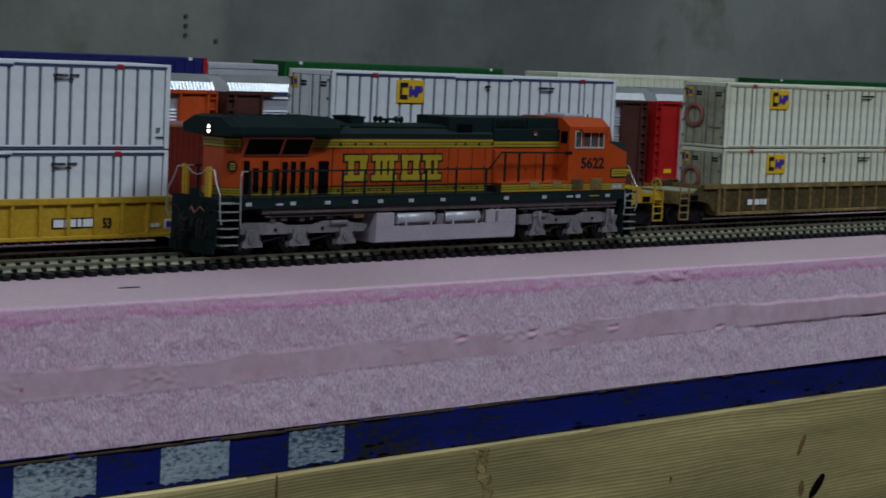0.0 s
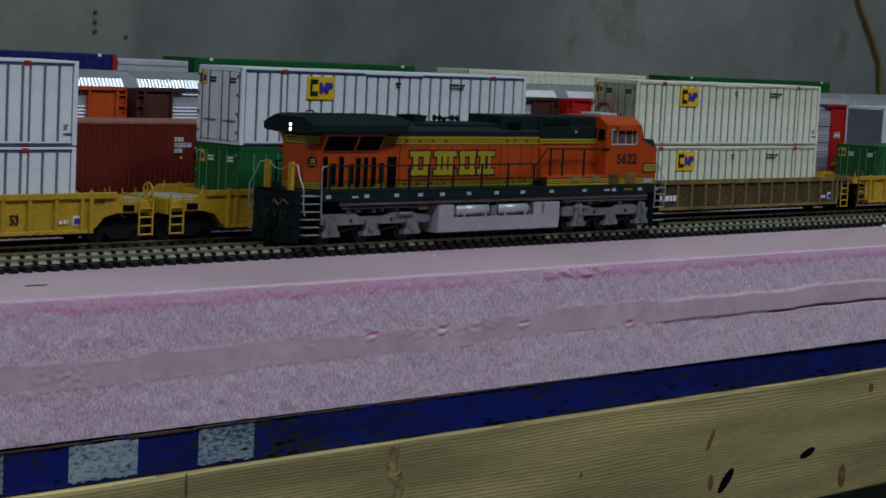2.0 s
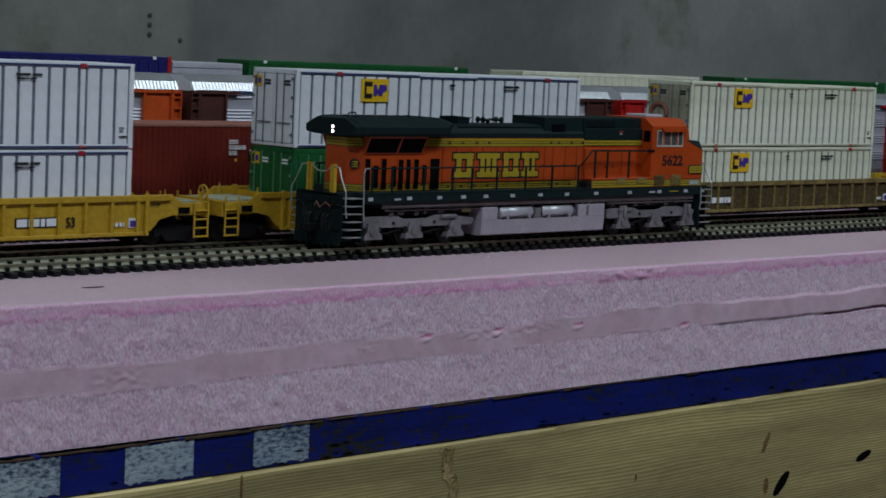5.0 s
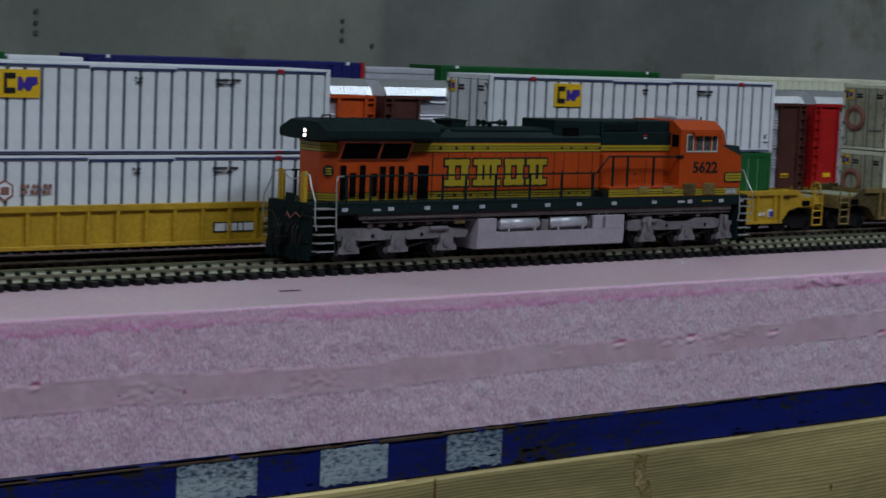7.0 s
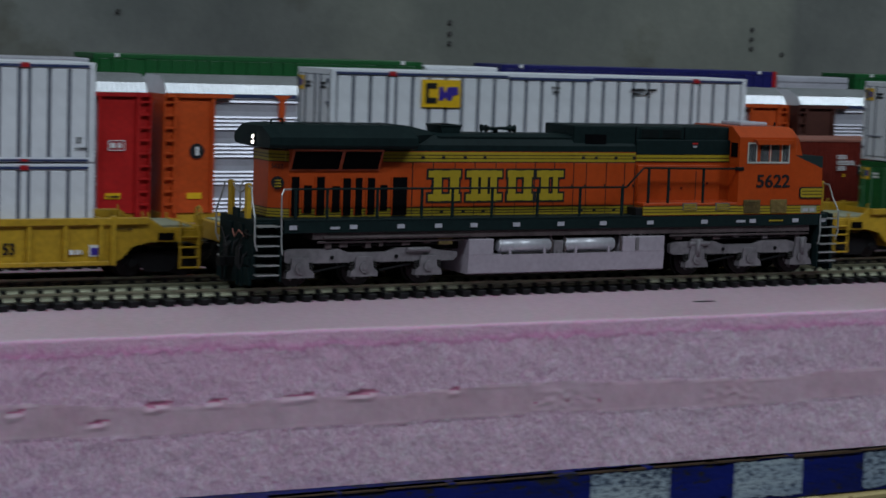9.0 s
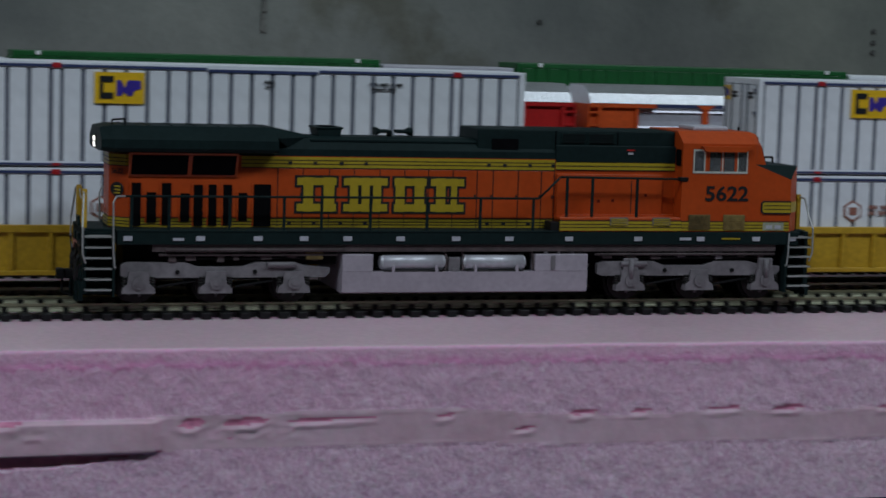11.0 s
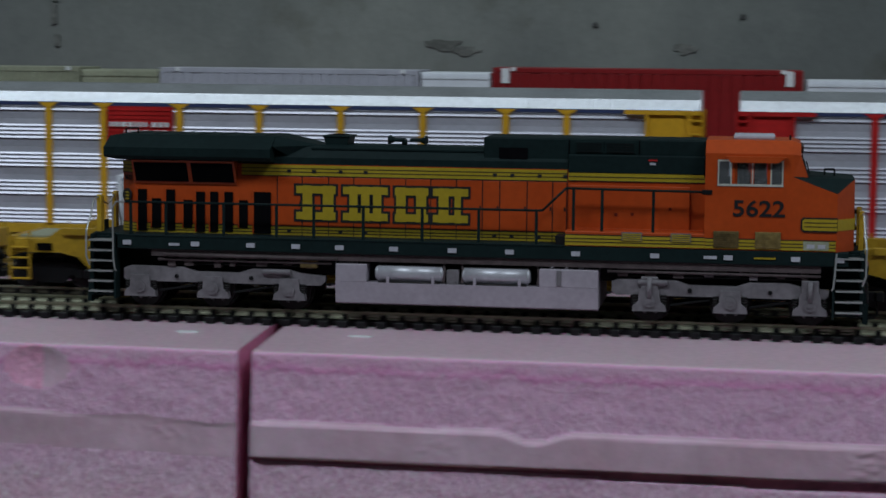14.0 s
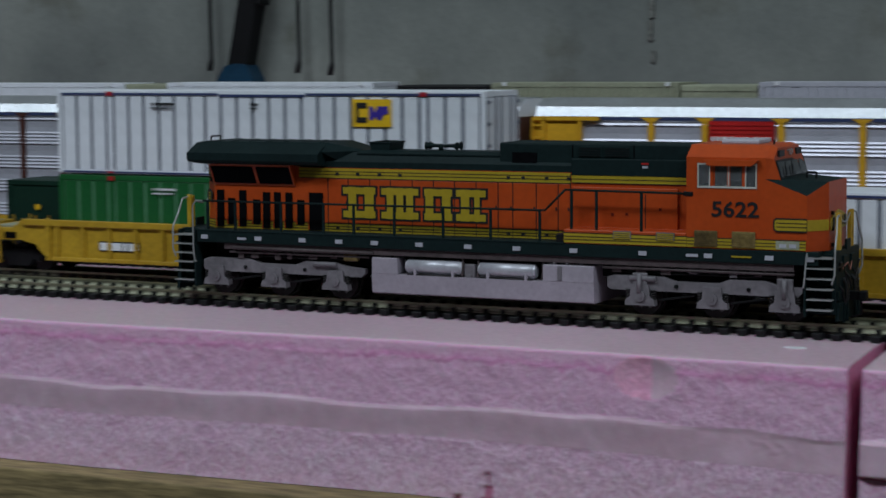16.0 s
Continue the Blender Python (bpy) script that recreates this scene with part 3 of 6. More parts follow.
def face_depth(x, z):
    """How far the sawn face stands out at x, z (towards the viewer), and which surface it shows."""
    lo, hi, out = band(x)
    wob = 0.0016 * noise.noise((x * 32, 0.3, 2.0)) + 0.0022 * noise.noise((x * 9, 4.3, 1.0))
    near_out = -0.157 < x < 0.096
    wob *= 0.2 if near_out else 1.0
    lo, hi = lo + wob * 0.5, hi + wob
    fuzz = 0.00038 * noise.noise((x * 520, z * 240, 0)) + 0.0003 * noise.noise((x * 190, z * 120, 5)) + 0.0002 * noise.noise((x * 40, z * 60, 9))
    gone = noise.noise((x * 7.5, 7.7, 3.1)) + 0.22
    inside = smooth(lo - 0.0006, lo + 0.0004, z) * (1 - smooth(hi - 0.0003, hi + 0.0005, z))
    if gone < -0.30 and not near_out:
        inside *= 0.0
    d, mi = fuzz, 0
    if inside > 0.3:
        d, mi = fuzz * 0.12 + out * inside * (1.0 if x > -0.158 else smooth(lo, hi, z)) + (0.0004 if x > -0.158 else 0.0), 1
    # crumbled spots where the blade dragged
    for cx, cz, w, h in CRUMBLE:
        q = ((x - cx) / w) ** 2 + ((z - cz) / h) ** 2
        if q < 1:
            c = noise.noise((x * 420, z * 620, 21)) + 0.6 * noise.noise((x * 900, z * 900, 27))
            d += 0.0007 * max(c, -0.25) * (1 - q * 0.6)
            mi = 2 if c < -0.75 else 1 if c > 0.0 else mi
    # slits torn open, their shade coloured deep pink, each with a raised lower lip
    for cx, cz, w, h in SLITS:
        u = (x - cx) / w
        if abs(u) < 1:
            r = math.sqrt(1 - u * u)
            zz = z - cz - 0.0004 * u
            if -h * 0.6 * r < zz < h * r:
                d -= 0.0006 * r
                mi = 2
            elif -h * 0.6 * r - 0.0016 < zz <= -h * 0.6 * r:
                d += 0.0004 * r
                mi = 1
    # a fringe of torn skin under the top edge
    top = -0.0050 - 0.0010 * noise.noise((x * 60, 2.2, 0)) - 0.0004 * noise.noise((x * 300, 1.2, 0))
    ragged = smooth(0.70, 0.78, x)
    if z > top:
        if abs(x - 0.698) < 0.022:
            d += 0.0014 * max(0.0, noise.noise((x * 240, z * 330, 3.0)) + 0.1)
        else:
            d = fuzz * 0.6 - 0.0001 * smooth(top, top + 0.001, z) * (1 - ragged)
        mi = 0
    elif z > top - 0.0005 and ragged < 0.5:
        d += 0.0001
    # painted shadow under the band: its height along x, in deep pink
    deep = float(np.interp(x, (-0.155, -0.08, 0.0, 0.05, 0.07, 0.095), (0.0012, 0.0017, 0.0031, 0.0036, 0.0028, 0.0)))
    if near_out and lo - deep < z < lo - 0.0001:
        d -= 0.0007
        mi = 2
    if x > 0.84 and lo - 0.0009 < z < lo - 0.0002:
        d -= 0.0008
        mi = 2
    # a thumb-sized dent
    q = ((x + 0.2212) / 0.0105) ** 2 + ((z + 0.0072) / 0.0066) ** 2
    if q < 1:
        d = fuzz * 0.3 - 0.0013 * (1 - q)
        mi = 3 if x < -0.2195 else 1
    for cx, cz, w in ((-0.2727, -0.0465, 0.0026), (-0.2831, -0.0505, 0.0016)):
        if abs(x - cx) < w * smooth(0, 0.012, cz + 0.007 - z) and z < cz + 0.006:
            d -= 0.0012
            mi = 2
    return d, mi


SWELL = 0.0016


def foam_board(x0, x1, label):
    """A board of foam: skin on top, a sawn front face with its fuzz, band and chips."""
    b = B()
    nx, zs = max(int((x1 - x0) / 0.0011), 2), [-0.0496 + 0.0487 * i / 76 for i in range(77)]
    lean = 0.004
    rows = []
    for i in range(nx + 1):
        x = x0 + (x1 - x0) * i / nx
        col = []
        e = edge(x)
        for z in zs:
            d, mi = face_depth(x, z)
            col.append((b.verts.new((x, e - d - lean * (-z / 0.05), z)), mi))
        # rounded arris, then the skin
        up = 0.0003 * noise.noise((x * 45, 1, 1)) + 0.0002 * noise.noise((x * 300, 1, 1))
        for dy, z in ((0.0004, -0.00035 + up), (0.0014, -0.0001 + up * 0.5), (0.004, 0.0001), (0.02, 0.0008)):
            col.append((b.verts.new((x, e + dy, z)), 4))
        # the skin swells a little under the first track
        for y, z in ((-0.0185, SWELL), (0.0185, SWELL), (0.031, 0.0), (0.46, 0.0)):
            col.append((b.verts.new((x, y, z)), 4))
        rows.append(col)
    for p, q in zip(rows, rows[1:]):
        for k in range(len(p) - 1):
            f = b.faces.new((p[k][0], q[k][0], q[k + 1][0], p[k + 1][0]))
            f.material_index = max(p[k][1], p[k + 1][1]) if k > 76 else p[k][1]
            f.smooth = True
    for col in (rows[0], rows[-1]):
        back = b.verts.new((col[0][0].co.x, 0.46, -0.0496))
        f = b.faces.new([v for v, _ in col] + [back])
        f.material_index = 2
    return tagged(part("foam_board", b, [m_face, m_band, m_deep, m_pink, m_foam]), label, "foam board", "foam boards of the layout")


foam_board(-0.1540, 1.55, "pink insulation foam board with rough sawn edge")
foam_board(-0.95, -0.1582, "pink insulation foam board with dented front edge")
for x in (-2.5, 1.5504):
    tagged(part("foam_board", box(B(), x, x + 1.5496 if x < 0 else 3.0, edge(x), 0.46, -0.0496, 0.0), m_foam), "plain pink insulation foam board", "foam board", "foam boards of the layout")
nail = part("nail_hole", prism(B(), [(0.435 + 0.0050 * math.cos(a), -0.0415 + 0.0013 * math.sin(a)) for a in np.linspace(0, 5.9, 12)], "z", 0.0004, 0.00105), m_print, bpy.data.objects["foam_board"], "dark slit pressed into the foam")
for x, y in ((-0.1811, -0.0302), (-0.1271, -0.0287)):
    part("nail_hole", prism(B(), [(x + 0.0035 * math.cos(a), y + 0.001 * math.sin(a)) for a in np.linspace(0, 5.9, 12)], "z", 0.0008, 0.0015), m_printw, bpy.data.objects["foam_board"], "pale dimple pressed into the foam")

for x, y, r in ((1.028, -0.0190, 0.0012), (1.043, -0.0195, 0.0008), (1.062, -0.0200, 0.0006), (0.648, -0.0300, 0.0006), (0.93, -0.0195, 0.0007)):
    b = B()
    bmesh.ops.create_icosphere(b, subdivisions=1, radius=r)
    for v in b.verts:
        v.co = Vector((x, y, SWELL * 0.9 + r * 0.5)) + Vector((v.co.x * random.uniform(0.7, 1.6), v.co.y, v.co.z * random.uniform(0.6, 1.2)))
    tagged(part("foam_crumb", b, m_printw), "small pale crumb of foam beside the track", "crumb", "crumbs on the foam")

# blue painted plywood with pale patches
base = part("painted_board", box(B(), 0.03, 3.0, -0.0735, 0.46, -0.0652, -0.0498, bevel=0.0004), m_blue)
tagged(base, "blue painted plywood with scuffed white patches", "board")
for x0, x1 in ((0.3698, 0.4016), (0.4282, 0.4576), (0.4851, 0.5115)):
    b = B()
    k = 24
    out = []
    for i in range(k + 1):
        out.append((x0 + (x1 - x0) * i / k, -0.0507 - 0.0006 * random.random()))
    for i in range(k + 1):
        out.append((x1 - (x1 - x0) * i / k, -0.0645 + 0.0011 * random.random()))
    prism(b, out, "y", -0.0738, -0.0733)
    part("paint_patch", b, m_patch, base, "scuffed pale white paint patch")
rng = random.Random(4)
for i in range(70):
    x = rng.uniform(0.36, 1.25) if i > 8 else rng.uniform(0.60, 0.72)
    z = rng.choice((-0.0505, -0.0502, -0.0645, -0.0640, -0.0635, -0.062, -0.060)) + rng.uniform(-0.0006, 0.0006)
    w, h = rng.uniform(0.0008, 0.004), rng.uniform(0.00015, 0.0005)
    out = [(x + w * math.cos(a) * rng.uniform(0.5, 1), z + h * math.sin(a) * rng.uniform(0.5, 1)) for a in np.linspace(0, 5.7, 11)]
    part("paint_chip", prism(B(), out, "y", -0.07385, -0.0733), m_dark, base)
b = B()
x = 0.2
while x < 1.5:
    w = rng.uniform(0.004, 0.03)
    box(b, x, x + w, -0.0738 - rng.uniform(0, 0.0006), -0.07, -0.0500 - rng.uniform(0, 0.0007), -0.0498)
    x += w * rng.uniform(0.8, 1.3)
tagged(part("splintered_edge", b, m_scab, base, "ragged bare plywood splinters"), kind="stuff")

beam = part("pine_beam", box(B(), -0.1, 3.0, -0.0765, -0.0385, -0.1285, -0.0656, bevel=0.0012), m_pine)
tagged(beam, "rough sawn pale pine beam with knots", "beam")


def knot(x, z, w, h, tilt, mat):
    c, s = math.cos(tilt), math.sin(tilt)
    out = [(x + w * math.cos(a) * c - h * math.sin(a) * s, z + w * math.cos(a) * s + h * math.sin(a) * c) for a in np.linspace(0, 2 * math.pi, 15)[:-1]]
    return part("knot", prism(B(), out, "y", -0.0768, -0.0762), mat, beam, "dark pine knot")


for x, z, w, h, tl, mt in ((0.8088, -0.1088, 0.0078, 0.0027, 0.75, m_dark), (0.8775, -0.1029, 0.0066, 0.0020, 0.25, m_dark), (0.9105, -0.1185, 0.0032, 0.0062, 0.0, m_knot), (0.7965, -0.1085, 0.0018, 0.0040, 0.0, m_knot),
                           (0.7945, -0.0875, 0.0014, 0.0055, -0.5, m_knot), (0.4777, -0.0705, 0.0005, 0.005, 0.0, m_knot), (0.9330, -0.0745, 0.0020, 0.0024, 0.2, m_knot), (0.746, -0.1105, 0.0006, 0.0008, 0, m_knot), (0.70, -0.093, 0.0006, 0.0014, 0, m_knot)):
    knot(x, z, w, h, tl, mt)
m_ridge = material("pine_late_wood", (0.36, 0.26, 0.105), 0.6, vary=0.2, scale=300)
# the curled grain round a knot, in raised ridges
b = B()
for u, v, count, lift in ((0.5800, -0.0715, 9, 1.3), (0.5845, -0.0840, 7, 1.1), (0.5795, -0.0925, 5, 0.9)):
    for k in range(count):
        r = 0.0010 + 0.0007 * k
        bend = [0.0014 * noise.noise((u * 90 + 1.4 * math.cos(a), k * 0.35, 1.4 * math.sin(a))) for a in np.linspace(-2.4, 2.6, 16)]
        pts = [(u + r * 0.85 * math.cos(a) + d, -0.07665, v + r * lift * math.sin(a) + d) for a, d in zip(np.linspace(-2.4 + 0.14 * k, 2.6 - 0.12 * k, 16), bend)]
        pipe(b, [p for p in pts if p[2] < -0.0664], 0.00026, 5)
part("knot_ridges", b, m_ridge, beam, "curled ridges of grain round a knot")
tagged(part("plywood_board", box(B(), -2.5, 0.026, -0.0745, 0.46, -0.069, -0.0498, bevel=0.0006), m_ply), "weathered brown plywood board under the foam", "board")
for x in (-2.2, -1.0, 1.0, 2.6):
    tagged(part("trestle_leg", box(B(), x, x + 0.09, 0.05, 0.14, -1.0, -0.0652 if x > 0.03 else -0.069, bevel=0.002), m_pine), "square pine leg under the layout", "leg", "legs of the layout")

# ---- the tracks ----
def rail_mesh(x0, x1):
    b = B()
    prism(b, [(-0.0011, 0.0), (0.0011, 0.0), (0.0011, 0.0004), (0.0003, 0.0007), (0.0003, 0.0015), (0.00055, 0.0017), (0.00055, 0.0024), (-0.00055, 0.0024), (-0.00055, 0.0017), (-0.0003, 0.0015), (-0.0003, 0.0007), (-0.0011, 0.0004)], "x", x0, x1)
    for f in b.faces:
        f.material_index = 0 if f.calc_center_median().z > 0.00155 else 1
    return b


def track(y, x0, x1, near, label, lift=0.0, web=m_rail_old):
    """Two rails on black ties; the ties near the camera are pieces of their own."""
    h = 0.0022
    t = empty("track", (0, y, lift), label, "track", "tracks of the layout")
    for s in (-1, 1):
        part("rail", rail_mesh(x0, x1), [m_rail, web], t).location = (0, s * 0.0088, h)
    b = box(B(), -0.0016, 0.0016, -0.0150, 0.0150, 0.0, h, bevel=0.0003)
    for s in (-1, 1):
        for q in (-0.0010, 0.0010):
            box(b, -0.0008, 0.0008, s * 0.0088 + q - 0.0006, s * 0.0088 + q + 0.0006, h - 0.0002, h + 0.0014)
    me = mesh_of("tie", b, m_tie)
    n, left = 0, []
    x = x0 + 0.003
    while x < x1:
        if near and near[0] < x < near[1]:
            shared("tie", me, t, (x, 0, 0))
        else:
            left.append(x)
        x += 0.0061
    b = B()
    for x in left:
        box(b, x - 0.0016, x + 0.0016, -0.0150, 0.0150, 0.0, h)
    for s in (-0.0088, 0.0088):
        box(b, x0, x1, s - 0.0013, s + 0.0013, 0.0, h - 0.0006)
    tagged(part("tie_strip", b, m_tie, t), kind="stuff")
    return t


track(0.0, -1.2, 2.2, (-0.52, 1.28), "model railway track with black plastic ties on foam", SWELL, m_rail_side)
track(0.0508, -1.2, 2.2, (-0.55, 1.25), "model railway track under the container train")
track(0.117, -1.2, 2.2, None, "model railway track behind the container train")
track(0.1797, -1.2, 2.2, None, "model railway track under the car carriers")
track(0.289, -1.2, 2.2, None, "model railway track by the concrete wall")

# ---- containers ----
def sign_plate(parent, x, y, z, w, h, name="sign_plate"):
    """The yellow shipping-line plate, its mark drawn as plain blocks."""
    s = part(name, box(B(), x, x + w, y - 0.0003, y + 0.0002, z, z + h), m_signy, parent, "yellow plate with dark and blue blocks")
    b = B()
    box(b, x + w * 0.10, x + w * 0.17, y - 0.0005, y - 0.0002, z + h * 0.15, z + h * 0.88)
    for k in (0.15, 0.68):
        box(b, x + w * 0.17, x + w * 0.38, y - 0.0005, y - 0.0002, z + h * k, z + h * (k + 0.2))
    part("dark_block", b, m_print, s)
    b = B()
    prism(b, [(x + w * 0.44, z + h * 0.25), (x + w * 0.44, z + h * 0.75), (x + w * 0.53, z + h * 0.75), (x + w * 0.60, z + h * 0.5), (x + w * 0.66, z + h * 0.75), (x + w * 0.92, z + h * 0.75), (x + w * 0.94, z + h * 0.5), (x + w * 0.80, z + h * 0.42), (x + w * 0.76, z + h * 0.25), (x + w * 0.66, z + h * 0.25), (x + w * 0.60, z + h * 0.38), (x + w * 0.53, z + h * 0.25)], "y", y - 0.0005, y - 0.0002)
    part("blue_block", b, m_signb, s)
    return s


def bars(parent, x, y, z, w, h, n, mat, name="lettering"):
    """Small writing too fine to read: short bars."""
    b = B()
    r = random.Random(int(x * 9999) + n)
    u = x
    while u < x + w:
        k = r.uniform(0.5, 1.2) * h
        box(b, u, min(u + k, x + w), y - 0.00035, y + 0.0001, z, z + h)
        u += k + h * (0.5 if r.random() < 0.7 else 1.2)
    return part(name, b, mat, parent)


def container(x0, x1, yc, z0, z1, look_, label, logo=None, door=-1, fine=True, group="containers"):
    """A ribbed container: body, side panels between recessed ribs, rails, posts, and doors with lock rods at one end."""
    paint, slot, rail, doorpaint = look_
    c = empty("container", (x0, yc, z0), label, "container", group)
    L, H, W = x1 - x0, z1 - z0, 0.0149
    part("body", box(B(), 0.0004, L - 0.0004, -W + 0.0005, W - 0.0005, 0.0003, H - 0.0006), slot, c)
    part("roof", box(B(), 0.001, L - 0.001, -W + 0.001, W - 0.001, H - 0.0007, H - 0.0002), paint, c)
    for nm, za, zb, mt in (("top_rail", H - 0.0022, H, paint), ("bottom_rail", 0.0, 0.0016, paint)):
        part(nm, box(B(), 0, L, -W, W, za, zb, bevel=0.0002), mt, c)
    if rail:
        for k0, k1 in ((0.012, 0.40), (0.605, 0.988)):
            part("rail_stripe", box(B(), L * k0, L * k1, -W - 0.0003, -W + 0.0002, H - 0.0018, H - 0.0009), rail, c)
        part("rail_stripe", box(B(), L * 0.403, L * 0.602, -W - 0.0003, -W + 0.0002, H - 0.0024, H - 0.0014), rail, c)
        part("rail_stripe", box(B(), L * 0.012, L * 0.988, -W - 0.0003, -W + 0.0002, 0.0003, 0.0010), rail, c)
    for u in (0, L - 0.0022):
        for s in (-1, 1):
            part("corner_post", box(B(), u, u + 0.0022, s * W - 0.001 if s > 0 else -W - 0.0001, s * W + 0.0001 if s > 0 else -W + 0.001, 0, H, bevel=0.0002), paint, c)
    n = 25
    post = 0.0021
    pitch = (L - 0.0044 - 2 * (post + 0.0013)) / n
    lifts = [0.0022 + 0.00075 + 3 * pitch, 0.0022 + 0.00075 + 22 * pitch + post + 0.0013]
    starts = [0.0022 + 0.00075 + pitch * i + (post + 0.0013) * ((i > 2) + (i > 21)) for i in range(n)]
    b = box(B(), 0, pitch - 0.0015, -W, -W + 0.0008, 0.0016, H - 0.0023, bevel=0.00015)
    me = mesh_of("side_panel", b, paint)
    if fine:
        for u in starts:
            shared("side_panel", me, c, (u, 0, 0))
        for u in lifts:
            part("lift_post", box(B(), u, u + post, -W - 0.0001, -W + 0.0008, 0.0016, H - 0.0023, bevel=0.00015), paint, c)
            part("lift_mark", box(B(), u - 0.0003, u + post + 0.0003, -W - 0.0005, -W + 0.0002, H - 0.0021, H - 0.0004), m_red, c, "small red lifting mark")
            part("lift_mark", box(B(), u - 0.0001, u + post + 0.0001, -W - 0.0005, -W + 0.0002, 0.0002, 0.0011), m_red, c, "small red lifting mark")
    elif z0 > 0.03:
        for u in starts:
            shared("side_panel", me, c, (u, 0, 0))
    # doors at one end
    ux = 0.0 if door < 0 else L
    d = door
    for s in (-1, 1):
        y0, y1 = (-W + 0.0016, -0.0002) if s < 0 else (0.0002, W - 0.0016)
        dr = part("door", box(B(), min(ux, ux + d * 0.0005), max(ux, ux + d * 0.0005), y0, y1, 0.0018, H - 0.0024, bevel=0.0002), doorpaint, c)
        if fine:
            for f in (0.42, 0.80):
                yy = y0 + (y1 - y0) * f
                part("lock_rod", rod(B(), (ux + d * 0.0009, yy, 0.0012), (ux + d * 0.0009, yy, H - 0.0018), 0.00032, 6), slot, dr)
            for k in range(4):
                zz = H * (0.14 + 0.24 * k)
                yy = y0 if s < 0 else y1
                part("hinge", box(B(), min(ux, ux + d * 0.001), max(ux, ux + d * 0.001), yy - 0.0006, yy + 0.0006, zz, zz + 0.0012), slot, dr)
            part("handle", box(B(), min(ux, ux + d * 0.0012), max(ux, ux + d * 0.0012), y0 + 0.001, y1 - 0.004, H * 0.30, H * 0.30 + 0.0005), slot, dr)
            if d < 0:
                b = B()
                for k in range(2):
                    box(b, ux - 0.0008, ux - 0.0004, y0 + 0.0015, y0 + 0.0055, H * 0.83 - k * 0.0014, H * 0.83 - k * 0.0014 + 0.0009)
                part("lettering", b, m_print if slot is not m_greenrib else m_printw, dr)
                if s > 0 and logo:
                    b = box(B(), ux - 0.0009, ux - 0.0004, W - 0.0072, W - 0.0022, H * 0.76, H * 0.76 + 0.0052)
                    sp = part("sign_plate", b, m_signy, dr, "yellow plate with dark and blue blocks")
                    part("dark_block", box(B(), ux - 0.0011, ux - 0.0008, W - 0.0044, W - 0.0027, H * 0.76 + 0.0007, H * 0.76 + 0.0045), m_print, sp)
                    part("blue_block", box(B(), ux - 0.0011, ux - 0.0008, W - 0.0068, W - 0.0050, H * 0.76 + 0.0014, H * 0.76 + 0.0038), m_signb, sp)
    if logo:
        sign_plate(c, L * logo, -W - 0.0003, H - 0.0133, 0.0162, 0.0102)
    if fine:
        ink = m_print if paint not in (m_green, m_rust) else m_printw
        for u, k in ((0.505, 4), (0.70, 9)):
            wd = 0.0032 if k == 4 else 0.0115
            bars(c, L * u if door < 0 else L * (1 - u) - wd, -W - 0.0003, H - 0.0056, wd, 0.0009, k, ink)
            bars(c, L * u + 0.0004 if door < 0 else L * (1 - u) - wd, -W - 0.0003, H - 0.0071, wd * 0.8, 0.0006, k + 2, ink)
        words("size_number", "53'", 0.0030, ink, c, (L - 0.0068, -W - 0.0002, H * 0.19), sx=0.62)
        bars(c, L - 0.0068, -W - 0.0002, H * 0.13, 0.0038, 0.0006, 3, ink)
    return c


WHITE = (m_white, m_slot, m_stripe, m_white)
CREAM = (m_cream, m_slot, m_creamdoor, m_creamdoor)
GREEN = (m_green, m_greenrib, None, m_green)
lw = "white ribbed model container with navy stripe"
Y2 = 0.0508
ZM, ZT, ZB = 0.0452, 0.0792, 0.0117
for x0, x1, upper, lower, logo in ((0.5912, 0.7760, "w", "g", 0.205), (0.3210, 0.5057, "w", "w", 0.200), (0.0479, 0.2328, "w", "w", 0.200)):
    container(x0, x1, Y2, ZM, ZT, WHITE, lw + ", upper of two", logo)
    if lower == "g":
        container(x0, x1, Y2, ZB, ZM - 0.0006, GREEN, "dark green ribbed model container in yellow well car", 0.215)
    else:
        q = container(x0, x1, Y2, ZB, ZM - 0.0006, WHITE, lw + ", in yellow well car", None)
        u, w = 0.3607 - 0.3210, 0.0318 - ZB
        hx = part("hexagon_mark", prism(B(), [(u + 0.0040 * math.sin(a), w + 0.0040 * math.cos(a)) for a in [math.pi * k / 3 for k in range(6)]], "y", -0.0153, -0.0148), m_rusttop, q, "faded red hexagon mark")
        part("hexagon_field", prism(B(), [(u + 0.0032 * math.sin(a), w + 0.0032 * math.cos(a)) for a in [math.pi * k / 3 for k in range(6)]], "y", -0.0155, -0.0152), m_white, hx)
        part("hexagon_block", box(B(), u - 0.0016, u + 0.0016, -0.0157, -0.0154, w - 0.0014, w + 0.0014), m_rusttop, hx)
        for k in range(2):
            bars(q, u + 0.0066, -0.0152, w + 0.0008 - 0.0022 * k, 0.0125, 0.0014, 4 + k, m_rusttop)
container(0.8640, 1.0370, Y2, ZM, ZT + 0.0004, CREAM, "yellowed ribbed model container with a worn door", 0.215)
container(0.8640, 1.0370, Y2, ZB, ZM - 0.0006, CREAM, "yellowed ribbed model container in grimy tan well car", 0.215)
container(-0.2255, -0.0400, Y2, ZB, ZM - 0.0006, WHITE, lw + ", alone in yellow car", 0.695)
container(-0.5034, -0.3144, Y2, ZM, ZT - 0.001, WHITE, lw + ", on green container", 0.712, door=1)
container(-0.5034, -0.3144, Y2, ZB, ZM - 0.0006, GREEN, "dark green ribbed model container in yellow well car", None, door=1)
